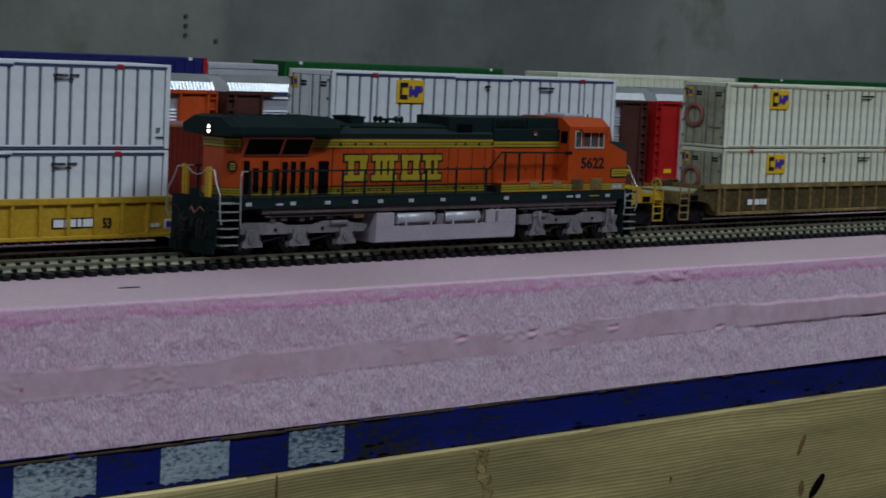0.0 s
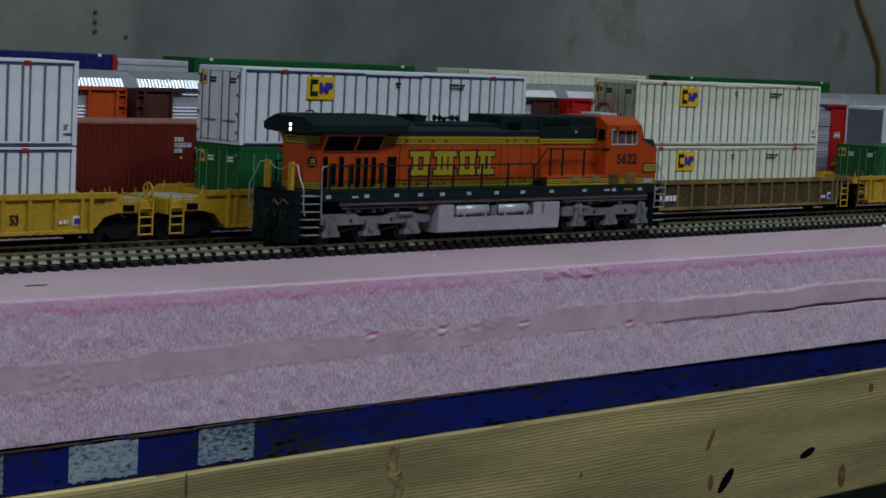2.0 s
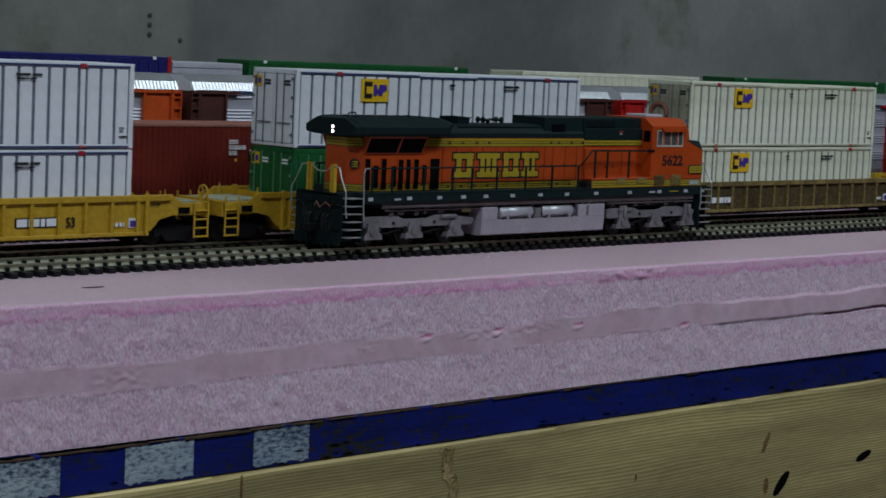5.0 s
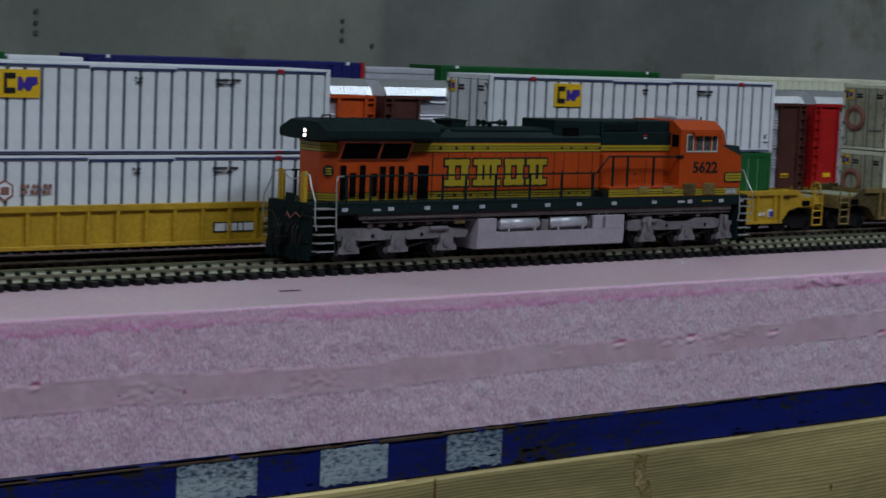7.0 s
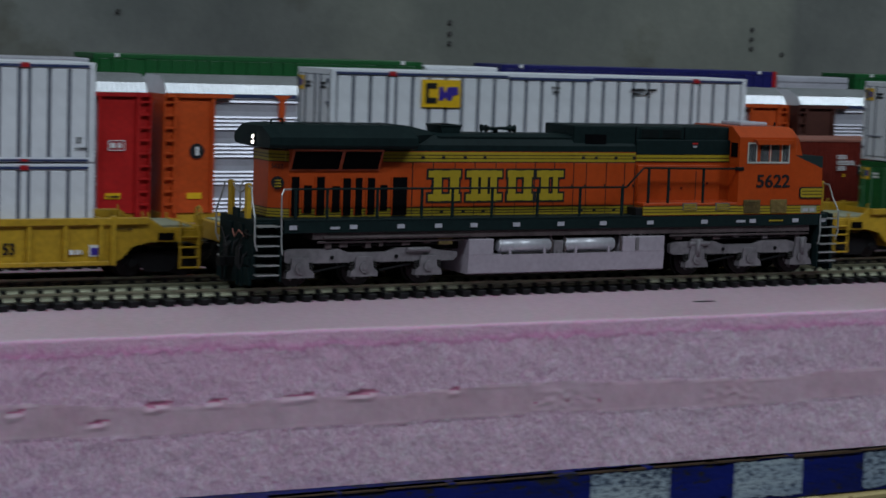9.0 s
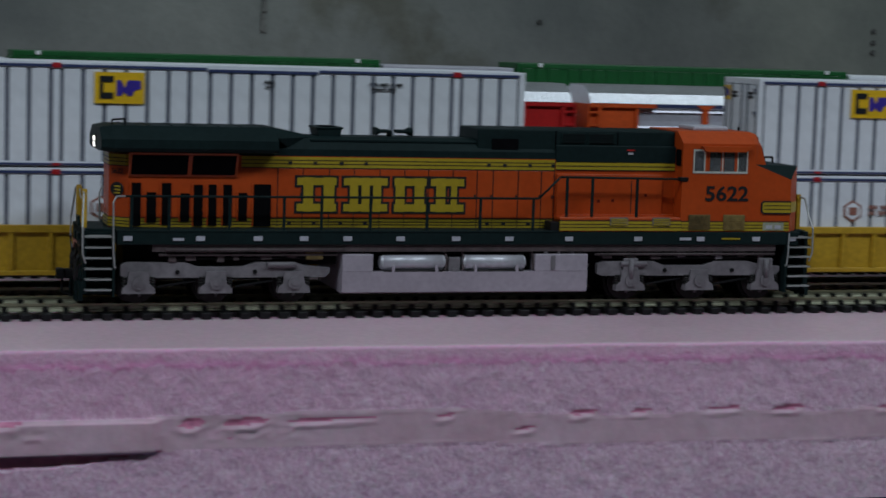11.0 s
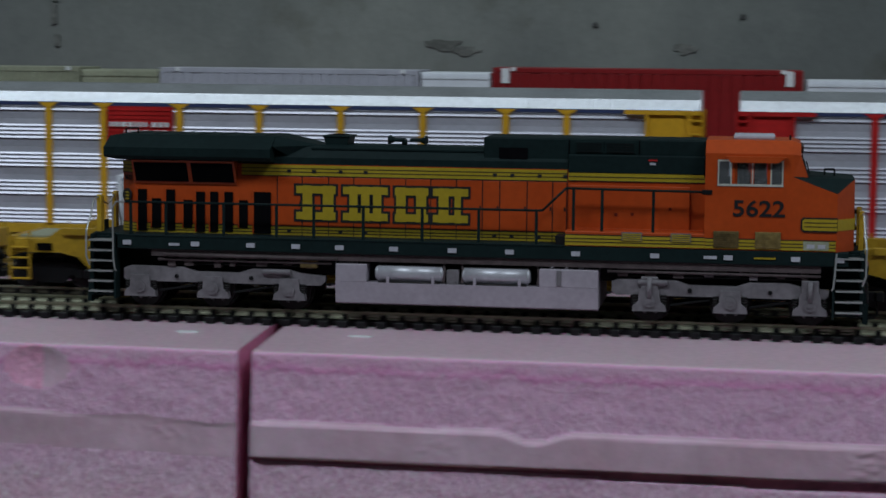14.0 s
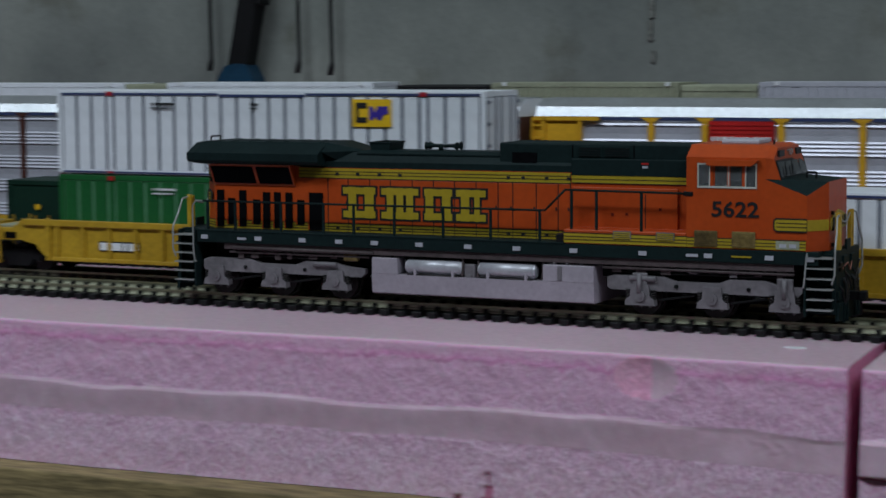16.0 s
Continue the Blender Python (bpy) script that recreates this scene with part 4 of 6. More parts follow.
container(-0.775, -0.588, Y2, ZB, ZM - 0.0006, GREEN, "dark green ribbed model container in yellow well car", 0.215)
container(1.1040, 1.2860, Y2, ZB, ZM - 0.001, GREEN, "dark green ribbed model container in yellow well car", 0.215)
container(1.2150, 1.3950, 0.117, 0.0181, 0.0322, GREEN, "low dark green container on a flat car", None)
container(1.2150, 1.3950, 0.117, 0.0324, 0.0660, WHITE, lw + ", on low green container", 0.16, door=1)
dg = container(-0.5807, -0.4200, 0.117, 0.0181, 0.0368, (m_greenshade, m_greenshade, None, m_greenshade), "low green container behind taller ones, darkened in colour for their shade", None, -1, False)
part("round_mark", rod(B(), (0.0168, -0.0153, 0.0068), (0.0168, -0.0148, 0.0068), 0.0013, 14), m_signy, dg, "small yellow round mark")
# round orange stain marks on the yellowed doors
for z in (0.022, 0.061):
    o = [q for q in bpy.data.objects if q.name.startswith("container") and abs(q.location.x - 0.864) < 1e-4 and abs(q.location.z - (ZB if z < 0.04 else ZM)) < 1e-4][0]
    b = ring(B(), -0.0012, 0.0055, 0.0165, 0.0055, 0.0014)
    part("ring_mark", b, m_rusttop, o, "reddish round ring mark")

# ---- well cars ----
def truck(parent, x, y, z, paint=m_black):
    """A two-axle freight truck: side frames and four wheels."""
    t = new("truck")
    t.parent = parent
    t.location = (x, y, z)
    for s in (-1, 1):
        b = B()
        prism(b, [(-0.0125, 0.0040), (-0.0125, 0.0075), (-0.005, 0.0088), (0.005, 0.0088), (0.0125, 0.0075), (0.0125, 0.0040), (0.007, 0.0046), (0.0045, 0.0018), (-0.0045, 0.0018), (-0.007, 0.0046)], "y", s * 0.0115 - 0.0008, s * 0.0115 + 0.0008)
        for u in (-0.0101, 0.0101):
            rod(b, (u, s * 0.0115, 0.0052), (u, s * 0.0135, 0.0052), 0.0016, 8)
        part("side_frame", b, paint, t)
        for u in (-0.0101, 0.0101):
            w = rod(B(), (u, s * 0.0076, 0.0052), (u, s * 0.0098, 0.0052), 0.0052, 18)
            rod(w, (u, s * 0.0072, 0.0052), (u, s * 0.0078, 0.0052), 0.0060, 18)
            part("wheel", w, m_steel, t)
    part("bolster", box(B(), -0.003, 0.003, -0.011, 0.011, 0.006, 0.0105), paint, t)
    return t


def well_car(xc, paint, label, plates=True, first=True):
    """A deep-well container car: ribbed sides, chords, stepped end platforms, ladders, brake wheel, trucks, couplers."""
    c = empty("well_car", (xc, Y2, 0.0046), label, "well car", "container well cars")
    h, top, bot, W = 0.0985, 0.0212, 0.0050, 0.0163
    for s in (-1, 1):
        y0, y1 = (-W, -W + 0.0008) if s < 0 else (W - 0.0008, W)
        out = [(-h, bot), (h, bot), (h + 0.004, 0.0075), (h + 0.0075, 0.0112), (h + 0.014, 0.0128), (h + 0.0325, 0.0128), (h + 0.0325, 0.0165), (h + 0.02, 0.0170), (h + 0.014, top), (-h - 0.014, top), (-h - 0.02, 0.0170), (-h - 0.0325, 0.0165), (-h - 0.0325, 0.0128), (-h - 0.014, 0.0128), (-h - 0.0075, 0.0112), (-h - 0.004, 0.0075)]
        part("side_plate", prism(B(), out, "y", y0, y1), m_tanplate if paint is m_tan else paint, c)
        e = -W - 0.0012 if s < 0 else W
        part("top_chord", box(B(), -h - 0.013, h + 0.013, e, e + 0.0012, top - 0.0022, top + 0.0004, bevel=0.0003), paint, c)
        part("bottom_chord", box(B(), -h + 0.001, h - 0.001, e, e + 0.0012, bot, bot + 0.0016, bevel=0.0003), paint, c)
        me = mesh_of("rib", prism(B(), [(-0.0007, bot + 0.0016), (0.0007, bot + 0.0016), (0.0007, top - 0.0022), (-0.0007, top - 0.0022)], "y", e, e + 0.0012), paint)
        for i in range(16):
            shared("rib", me, c, (-h + 0.004 + (2 * h - 0.008) * i / 15, 0, 0))
    part("well_floor", box(B(), -h, h, -W + 0.001, W - 0.001, bot, bot + 0.0012), paint, c)
    for d in (-1, 1):
        u0, u1 = sorted((d * (h + 0.001), d * (h + 0.033)))
        part("end_platform", box(B(), u0, u1, -W + 0.001, W - 0.001, 0.0160, 0.0176, bevel=0.0004), paint, c)
        part("well_bulkhead", box(B(), *sorted((d * h, d * (h + 0.001))), -W + 0.001, W - 0.001, bot, top - 0.001), paint, c)
        part("end_sill", box(B(), *sorted((d * (h + 0.0310), d * (h + 0.0335))), -W, W, 0.0115, 0.0182, bevel=0.0004), paint, c)
        part("walkway_grating", box(B(), *sorted((d * (h + 0.006), d * (h + 0.030))), -W + 0.003, W - 0.003, 0.0177, 0.0183), m_olive, c)
        for s in (-1, 1):
            b = B()
            u = d * (h + 0.0285)
            y = s * (W + 0.0006)
            for q in (-0.0035, 0.0035):
                rod(b, (u + q, y, 0.0032), (u + q, y, 0.0200), 0.00045, 6)
            for k in range(4):
                rod(b, (u - 0.0035, y, 0.0036 + 0.0036 * k), (u + 0.0035, y, 0.0036 + 0.0036 * k), 0.0004, 6)
            part("ladder", b, paint, c)
            part("beam_opening", box(B(), *sorted((d * (h + 0.0170), d * (h + 0.0228))), *sorted((s * (W - 0.0006), s * (W + 0.0003))), 0.0134, 0.0160), m_dark, c)
            part("rail_stake", box(B(), d * (h + 0.0005) - 0.0009, d * (h + 0.0005) + 0.0009, *sorted((s * W, s * (W + 0.0014))), bot, top + 0.0010, bevel=0.0002), paint, c)
            pp = pipe(B(), [(d * (h + 0.012), s * (W - 0.003), 0.0178), (d * (h + 0.012), s * (W - 0.003), 0.0235), (d * (h + 0.013), s * (W - 0.003), 0.0178)], 0.0003, 5)
            part("corner_guide", pp, paint, c)
        truck(c, d * (h + 0.0185), 0, 0.0)
        cp = box(B(), *sorted((d * (h + 0.0335), d * (h + 0.0385))), -0.0012, 0.0012, 0.0082, 0.0105, bevel=0.0003)
        pipe(cp, [(d * (h + 0.036), -0.001, 0.0085), (d * (h + 0.0365), -0.0012, 0.0035), (d * (h + 0.034), -0.0016, 0.0028)], 0.0003, 5)
        part("coupler", cp, m_black, c)
        part("air_hose", pipe(B(), [(d * (h + 0.033), -0.004, 0.0112), (d * (h + 0.035), -0.0045, 0.0060), (d * (h + 0.0375), -0.004, 0.0042), (d * (h + 0.0395), -0.003, 0.0070)], 0.0004, 6), m_cable, c)
    bw = part("brake_wheel", ring(B(), h + 0.034, -0.0105, 0.0215, 0.0032, 0.0004, 16), paint, c)
    for i in range(5):
        a = 2 * math.pi * i / 5
        part("spoke", rod(B(), (h + 0.034, -0.0105, 0.0215), (h + 0.034, -0.0105 + 0.0032 * math.cos(a), 0.0215 + 0.0032 * math.sin(a)), 0.0003, 5), paint, bw)
    part("brake_stem", rod(B(), (h + 0.033, -0.0105, 0.015), (h + 0.033, -0.0105, 0.0215), 0.0006, 6), paint, bw)
    if plates:
        e = -W - 0.0003
        k = 0.0520 if first else -0.0595
        pl = part("reporting_plate", box(B(), k - 0.0150, k + 0.0042, e, e + 0.0006, 0.0096, 0.0136), m_print, c, "black plate with white blocks")
        b = B()
        for u, w in ((0.0006, 0.0046), (0.0060, 0.0048), (0.0116, 0.0018), (0.0142, 0.0044)):
            box(b, k - 0.0150 + u, k - 0.0150 + u + w, e - 0.0003, e, 0.0101, 0.0131)
        part("white_block", b, m_printw, pl)
        if first:
            words("size_number", "53", 0.0056, m_print, c, (0.0602, e - 0.0001, 0.0094), sx=0.8, bold=0.0001)
        bars(c, 0.0835, e, 0.0090, 0.0045, 0.0016, 5, m_printw)
        lb = part("data_label", box(B(), 0.0905, 0.0945, e, e + 0.0006, 0.0082, 0.0122), m_printw, c)
        part("blue_block", box(B(), 0.0911, 0.0939, e - 0.0003, e, 0.0088, 0.0112), m_signb, lb)
        bars(c, 0.100, e, 0.0172, 0.006, 0.0007, 6, m_print)
    return c


for k, (x0, x1) in enumerate(((0.5912, 0.7760), (0.3210, 0.5057), (0.0479, 0.2328), (-0.2255, -0.0400), (-0.5034, -0.3144), (1.1010, 1.2860), (-0.775, -0.588))):
    well_car((x0 + x1) / 2, m_yellow, "bright yellow model well car carrying containers", True, k < 3)
well_car((0.8640 + 1.0370) / 2 + 0.008, m_tan, "grimy tan weathered model well car carrying containers", True, False)

# ---- the oxide red box on the next track ----
def flat_car(xc, y, label):
    c = empty("flat_car", (xc, y, 0.0046), label, "flat car")
    part("deck", box(B(), -0.085, 0.085, -0.0165, 0.0165, 0.0105, 0.0135, bevel=0.0004), m_tan, c)
    part("centre_sill", box(B(), -0.08, 0.08, -0.004, 0.004, 0.006, 0.0105), m_tan, c)
    for d in (-1, 1):
        truck(c, d * 0.062, 0, 0)
    return c


flat_car(0.585, 0.117, "low grimy tan flat car carrying a container")
flat_car(-0.500, 0.117, "low grimy tan flat car carrying a green container")
flat_car(1.305, 0.117, "low grimy tan flat car carrying stacked containers")
rc = empty("container", (0.5150, 0.117, 0.0181), "oxide red corrugated 40-foot model container with white lettering", "container", "containers")
out = []
L, W, H = 0.140, 0.0149, 0.0336
n = 46
for i in range(n):
    u = 0.0015 + (L - 0.003) * i / n
    w = (L - 0.003) / n
    out += [(u, -W + 0.0006), (u + w * 0.2, -W), (u + w * 0.55, -W), (u + w * 0.75, -W + 0.0006)]
out += [(L - 0.0015, -W + 0.0006), (L - 0.0015, W - 0.0006), (0.0015, W - 0.0006)]
part("corrugated_wall", prism(B(), out, "z", 0.0012, H - 0.0014), m_rust, rc)
part("roof", box(B(), 0.0, L, -W, W, H - 0.0014, H, bevel=0.0003), m_rusttop, rc, "dusty pale red roof")
part("bottom_rail", box(B(), 0.0, L, -W, W, 0.0, 0.0014, bevel=0.0002), m_rust, rc)
for u in (0.0, L - 0.002):
    for s in (-1, 1):
        part("corner_post", box(B(), u, u + 0.002, s * W - 0.001, s * W + 0.001, 0.0, H), m_rust, rc)
for k, w in enumerate((0.0050, 0.0098, 0.0045)):
    for q in range(3):
        bars(rc, 0.0925, -W - 0.0004, H - 0.0078 - 0.0026 * k - 0.0007 * q, w, 0.0005, 3 + k + q, m_printw)
hz = part("hazard_mark", box(B(), 0.1045, 0.1085, -W - 0.0005, -W, 0.0175, 0.0215), m_print, rc, "black square mark with white edge")
part("white_block", box(box(B(), 0.1045, 0.1085, -W - 0.0007, -W - 0.0004, 0.0211, 0.0216), 0.1056, 0.1082, -W - 0.0007, -W - 0.0004, 0.0186, 0.0197), m_printw, hz)
part("small_mark", box(B(), 0.0962, 0.0972, -W - 0.0005, -W, 0.0162, 0.0175), m_signy, rc)

# ---- car carriers on the far track ----
def auto_rack(x0, x1, paint, label, sign=None, vent=True):
    """A closed car carrier: louvred silver sides between painted posts, ladder ends, ribbed roof."""
    L, W = x1 - x0, 0.0175
    c = empty("car_carrier", (x0, 0.1797, 0.0046), label, "car carrier", "car carriers")
    zb, ze = 0.0105, 0.0600
    part("side_sill", box(B(), 0.001, L - 0.001, -W + 0.0008, W - 0.0008, 0.0062, zb, bevel=0.0004), m_yellow, c, "yellow flat car sill")
    # louvres: rows of bright slats with flat strips between
    prof, z = [], zb
    prof.append((-W + 0.0012, zb))
    row = 0
    while z < ze - 0.0016:
        z1 = z + 0.00165
        if row % 7 in (0, 1, 2, 3):
            prof += [(-W + 0.0009, z + 0.0001), (-W + 0.0005, z + 0.0003), (-W + 0.0009, z + 0.0011)]
        else:
            prof += [(-W + 0.0012, z1)]
        z = z1
        row += 1
    prof += [(-W + 0.0012, ze), (W - 0.0012, ze), (W - 0.0012, zb)]
    b = prism(B(), prof, "x", 0.0055, L - 0.0055)
    part("louvred_side", b, m_silver, c, "silver horizontal louvres")
    for s in (-1, 1):
        e0, e1 = (-W, -W + 0.0012) if s < 0 else (W - 0.0012, W)
        part("top_beam", box(B(), 0.004, L - 0.004, e0 + 0.0002, e1, ze - 0.0009, ze + 0.0007), m_stripe, c)
        for k in (0.112, 0.197, 0.314, 0.435, 0.557, 0.679, 0.800, 0.888):
            u = 0.0225 + (L - 0.045) * k
            pb = box(B(), u - 0.0013, u + 0.0013, e0, e1, zb, ze)
            prism(pb, [(u - 0.0042, ze + 0.0002), (u - 0.0013, ze - 0.0016), (u + 0.0013, ze - 0.0016), (u + 0.0042, ze + 0.0002)], "y", e0 - 0.0001, e1)
            part("post", pb, paint, c)
        for d in (0, 1):
            u0, u1 = (0.0045, 0.0225) if d == 0 else (L - 0.0225, L - 0.0045)
            part("end_panel", box(B(), u0, u1, e0, e1, zb, ze, bevel=0.0003), paint, c)
            hood = (0.001, 0.0305) if d == 0 else (L - 0.0305, L - 0.001)
            part("end_gusset", box(B(), *hood, e0 - 0.0012, e1, ze - 0.0012, ze + 0.0004), paint, c)
            for q in ((u0, u0 + 0.0012), (u1 - 0.0012, u1)):
                part("panel_rib", box(B(), *q, e0 - 0.0010, e0, zb, ze - 0.001), paint, c)
            # stepped ladder at the corner
            v0, v1 = (0.0, 0.0062) if d == 0 else (L - 0.0062, L)
            lb = box(B(), v0, v1, e0 + 0.0004, e1, zb - 0.002, ze)
            for q in (v0, v1 - 0.0006):
                box(lb, q, q + 0.0006, e0 - 0.0012, e0 + 0.0006, zb - 0.002, ze)
            part("ladder_stile", lb, paint, c)
            me = mesh_of("rung", box(B(), v0 + 0.0006, v1 - 0.0006, e0 - 0.0011, e0 - 0.0004, 0.0, 0.0007), paint)
            if s < 0:
                for k in range(9):
                    shared("rung", me, c, (0, 0, zb + 0.0035 + 0.0053 * k))
    for d in (0, 1):
        u0, u1 = (0.0012, 0.0050) if d == 0 else (L - 0.0050, L - 0.0012)
        part("end_door", box(B(), u0, u1, -W + 0.001, W - 0.001, zb - 0.002, ze), paint, c)
        g = prism(B(), [(-W + 0.0004, ze), (-0.0148, 0.0643), (-0.0083, 0.0676), (0.0083, 0.0676), (0.0148, 0.0643), (W - 0.0004, ze)], "x", u0, u1)
        part("roof_end", g, m_white, c, "pale end cap of the roof")
    rb = B()
    n = 300
    prof = [(-W, ze + 0.0006), (-0.0152, 0.0646), (-0.0085, 0.0680), (0.0085, 0.0680), (0.0152, 0.0646), (W, ze + 0.0006)]
    rings = []
    for i in range(n + 1):
        k = 0.00013 if i % 2 else 0.0
        u = 0.0014 + (L - 0.0028) * i / n
        rings.append([rb.verts.new((u, y * (1 - k / W), z - k * 0.6)) for y, z in prof])
    for p, q in zip(rings, rings[1:]):
        for k in range(len(prof) - 1):
            rb.faces.new((p[k], p[k + 1], q[k + 1], q[k]))
    for p in (rings[0], rings[-1]):
        rb.faces.new(p)
    bmesh.ops.recalc_face_normals(rb, faces=rb.faces)
    part("ribbed_roof", rb, m_roofsil, c)
    if sign:
        sg = part("sign_board", box(B(), L * sign, L * sign + 0.0275, -W - 0.0003, -W + 0.001, 0.0447, ze - 0.001), m_redc, c, "red board with white lettering bars")
        for k in range(8):
            part("louvre", box(B(), L * sign + 0.0002, L * sign + 0.0273, -W - 0.0006, -W + 0.0002, 0.0452 + 0.00172 * k, 0.0458 + 0.00172 * k), m_redc, sg)
        bars(sg, L * sign + 0.0015, -W - 0.0008, 0.0508, 0.0245, 0.0019, 5, m_printw)
        bars(sg, L * sign + 0.0080, -W - 0.0008, 0.0484, 0.0180, 0.0011, 7, m_printw)
    lb = part("warning_label", box(B(), L - 0.0190, L - 0.0125, -W - 0.0004, -W + 0.0003, zb + 0.0060, zb + 0.0085), m_signy, c, "small yellow warning label")
    bars(lb, L - 0.0183, -W - 0.0006, zb + 0.0067, 0.005, 0.0008, 4, m_print)
    part("warning_label", box(B(), 0.0110, 0.0175, -W - 0.0004, -W + 0.0003, zb + 0.0060, zb + 0.0085), m_signy, c, "small yellow warning label")
    if paint is m_orangec:
        ds = part("round_mark", rod(B(), (0.0150, -W - 0.0006, 0.0365), (0.0150, -W + 0.0002, 0.0365), 0.0032, 20), m_print, c, "black round mark with a white bar")
        part("white_block", box(B(), 0.0143, 0.0157, -W - 0.0009, -W - 0.0005, 0.0347, 0.0383), m_printw, ds)
    if paint is m_redc:
        b = B()
        for q in ((L - 0.0180, L - 0.0110, 0.0365, 0.0368), (L - 0.0180, L - 0.0110, 0.0405, 0.0408), (L - 0.0180, L - 0.0177, 0.0365, 0.0408), (L - 0.0113, L - 0.0110, 0.0365, 0.0408), (L - 0.0170, L - 0.0150, 0.0376, 0.0397), (L - 0.0140, L - 0.0125, 0.0376, 0.0397)):
            box(b, q[0], q[1], -W - 0.0005, -W + 0.0002, q[2], q[3])
        part("white_mark", b, m_printw, c)
    for d in (-1, 1):
        truck(c, L / 2 + d * (L / 2 - 0.04), 0, 0)
        part("coupler", box(B(), L / 2 + d * (L / 2 + 0.0012) - 0.0012, L / 2 + d * (L / 2 + 0.0012) + 0.0012, -0.0012, 0.0012, 0.0070, 0.0098), m_black, c)
    return c


auto_rack(-0.3496, -0.0303, m_rackyel, "silver louvred model car carrier with yellow ends", 0.2455)
auto_rack(-0.0176, 0.2975, m_redc, "silver louvred model car carrier with red ends")
auto_rack(0.3030, 0.6240, m_orangec, "silver louvred model car carrier with orange ends")
auto_rack(0.6300, 0.9460, m_brown, "silver louvred model car carrier with brown ends")
auto_rack(0.9540, 1.2655, m_redc, "silver louvred model car carrier with red ends")
auto_rack(1.2700, 1.5880, m_rackyel, "silver louvred model car carrier with yellow ends")
auto_rack(-0.6700, -0.3550, m_brown, "silver louvred model car carrier with dark brown ends")

# ---- the farthest train by the wall: double stacks, seen over the rest ----
def far_box(x0, x1, z1, paint, label):
    return container(x0, x1, 0.289, z1 - 0.0335, z1, (paint, paint, None, paint), label, None, -1, False, "containers by the wall")


far_low = ((1.19, 1.42, m_grey), (0.965, 1.18, m_white), (0.75, 0.95, m_grey), (0.52, 0.74, m_white), (0.30, 0.505, m_green), (0.07, 0.29, m_white), (-0.16, 0.03, m_white), (-0.36, -0.17, m_grey), (-0.60, -0.37, m_white), (-0.86, -0.63, m_white))
for i, (x0, x1, p) in enumerate(far_low):
    f = empty("flat_car", ((x0 + x1) / 2, 0.289, 0.0046), "low black model well car by the wall", "flat car", "cars by the wall")
    part("deck", box(B(), (x0 - x1) / 2 + 0.002, (x1 - x0) / 2 - 0.002, -0.016, 0.016, 0.0035, 0.0065), m_black, f)
    for d in (-1, 1):
        truck(f, d * ((x1 - x0) / 2 - 0.014), 0, 0)
    far_box(x0 + 0.004, x1 - 0.004, 0.0111 + 0.0335, p, "plain model container low on a car by the wall")
for x0, x1, z1, p, lb in ((1.2115, 1.4088, 0.0792, m_green, "green model container stacked by the wall"), (0.9850, 1.1703, 0.0785, m_cream, "yellowed model container stacked by the wall"),
                          (0.7562, 0.9349, 0.0792, m_green, "green model container stacked by the wall"), (0.5260, 0.7003, 0.0792, m_navy, "navy blue model container stacked by the wall"),
                          (0.3088, 0.4800, 0.0792, m_green, "green model container stacked by the wall"), (0.0761, 0.2420, 0.0790, m_green, "green model container stacked by the wall"),
                          (-0.1282, 0.0094, 0.0795, m_maroon, "dark red model container with white corners by the wall"), (-0.2834, -0.1620, 0.0778, m_grey, "lavender grey model container by the wall"),
                          (-0.4186, -0.3221, 0.0775, m_olive, "olive cream model container by the wall"), (-0.6073, -0.4841, 0.0776, m_white, "white model container stacked by the wall"),
                          (-0.80, -0.6342, 0.0772, m_white, "white model container stacked by the wall")):
    fb = far_box(x0, x1, z1, p, lb)
    for u in (0.06, 0.93):
        part("roof_mark", box(B(), (x1 - x0) * u, (x1 - x0) * u + 0.0022, -0.0153, -0.0146, 0.0320, 0.0337), m_printw, fb)
    if p is m_maroon:
        for u in (0.004, x1 - x0 - 0.0075):
            part("corner_plate", box(B(), u, u + 0.0035, -0.0153, -0.0146, 0.0265, 0.0332), m_printw, fb)
    if p is m_navy:
        part("end_plate", box(B(), x1 - x0 - 0.002, x1 - x0 + 0.0004, -0.0153, -0.0146, 0.002, 0.0337), m_redc, fb)
for x0, x1, z1, p in ((0.702, 0.752, 0.0770, m_grey), (0.4820, 0.5240, 0.0775, m_white), (0.2435, 0.3070, 0.0768, m_grey), (0.0110, 0.0745, 0.0755, m_white), (-0.1610, -0.1295, 0.0770, m_white), (-0.3215, -0.2840, 0.0765, m_olive), (-0.4713, -0.4200, 0.0762, m_black), (-0.6338, -0.6078, 0.0768, m_olive)):
    b = empty("crate", ((x0 + x1) / 2, 0.289, 0.0446), "plain small model load stacked by the wall", "crate", "loads by the wall")
    part("body", box(B(), (x0 - x1) / 2, (x1 - x0) / 2, -0.0145, 0.0145, 0.0, z1 - 0.0446, bevel=0.0006), p, b)
    part("lid", box(B(), (x0 - x1) / 2 + 0.0006, (x1 - x0) / 2 - 0.0006, -0.0149, 0.0149, z1 - 0.0446 - 0.003, z1 - 0.0446 - 0.0015), p, b)

# ---- the engine, in millimetres about its middle, heights over the rail ----
loco = empty("locomotive", (RUN[0][1], 0, 0.0046), "orange, yellow and dark green six-axle model diesel engine", "locomotive")


def mbox(b, x0, x1, y0, y1, z0, z1, bevel=0.0, mi=0):
    return box(b, x0 / 1e3, x1 / 1e3, y0 / 1e3, y1 / 1e3, z0 / 1e3, z1 / 1e3, mi, bevel / 1e3)


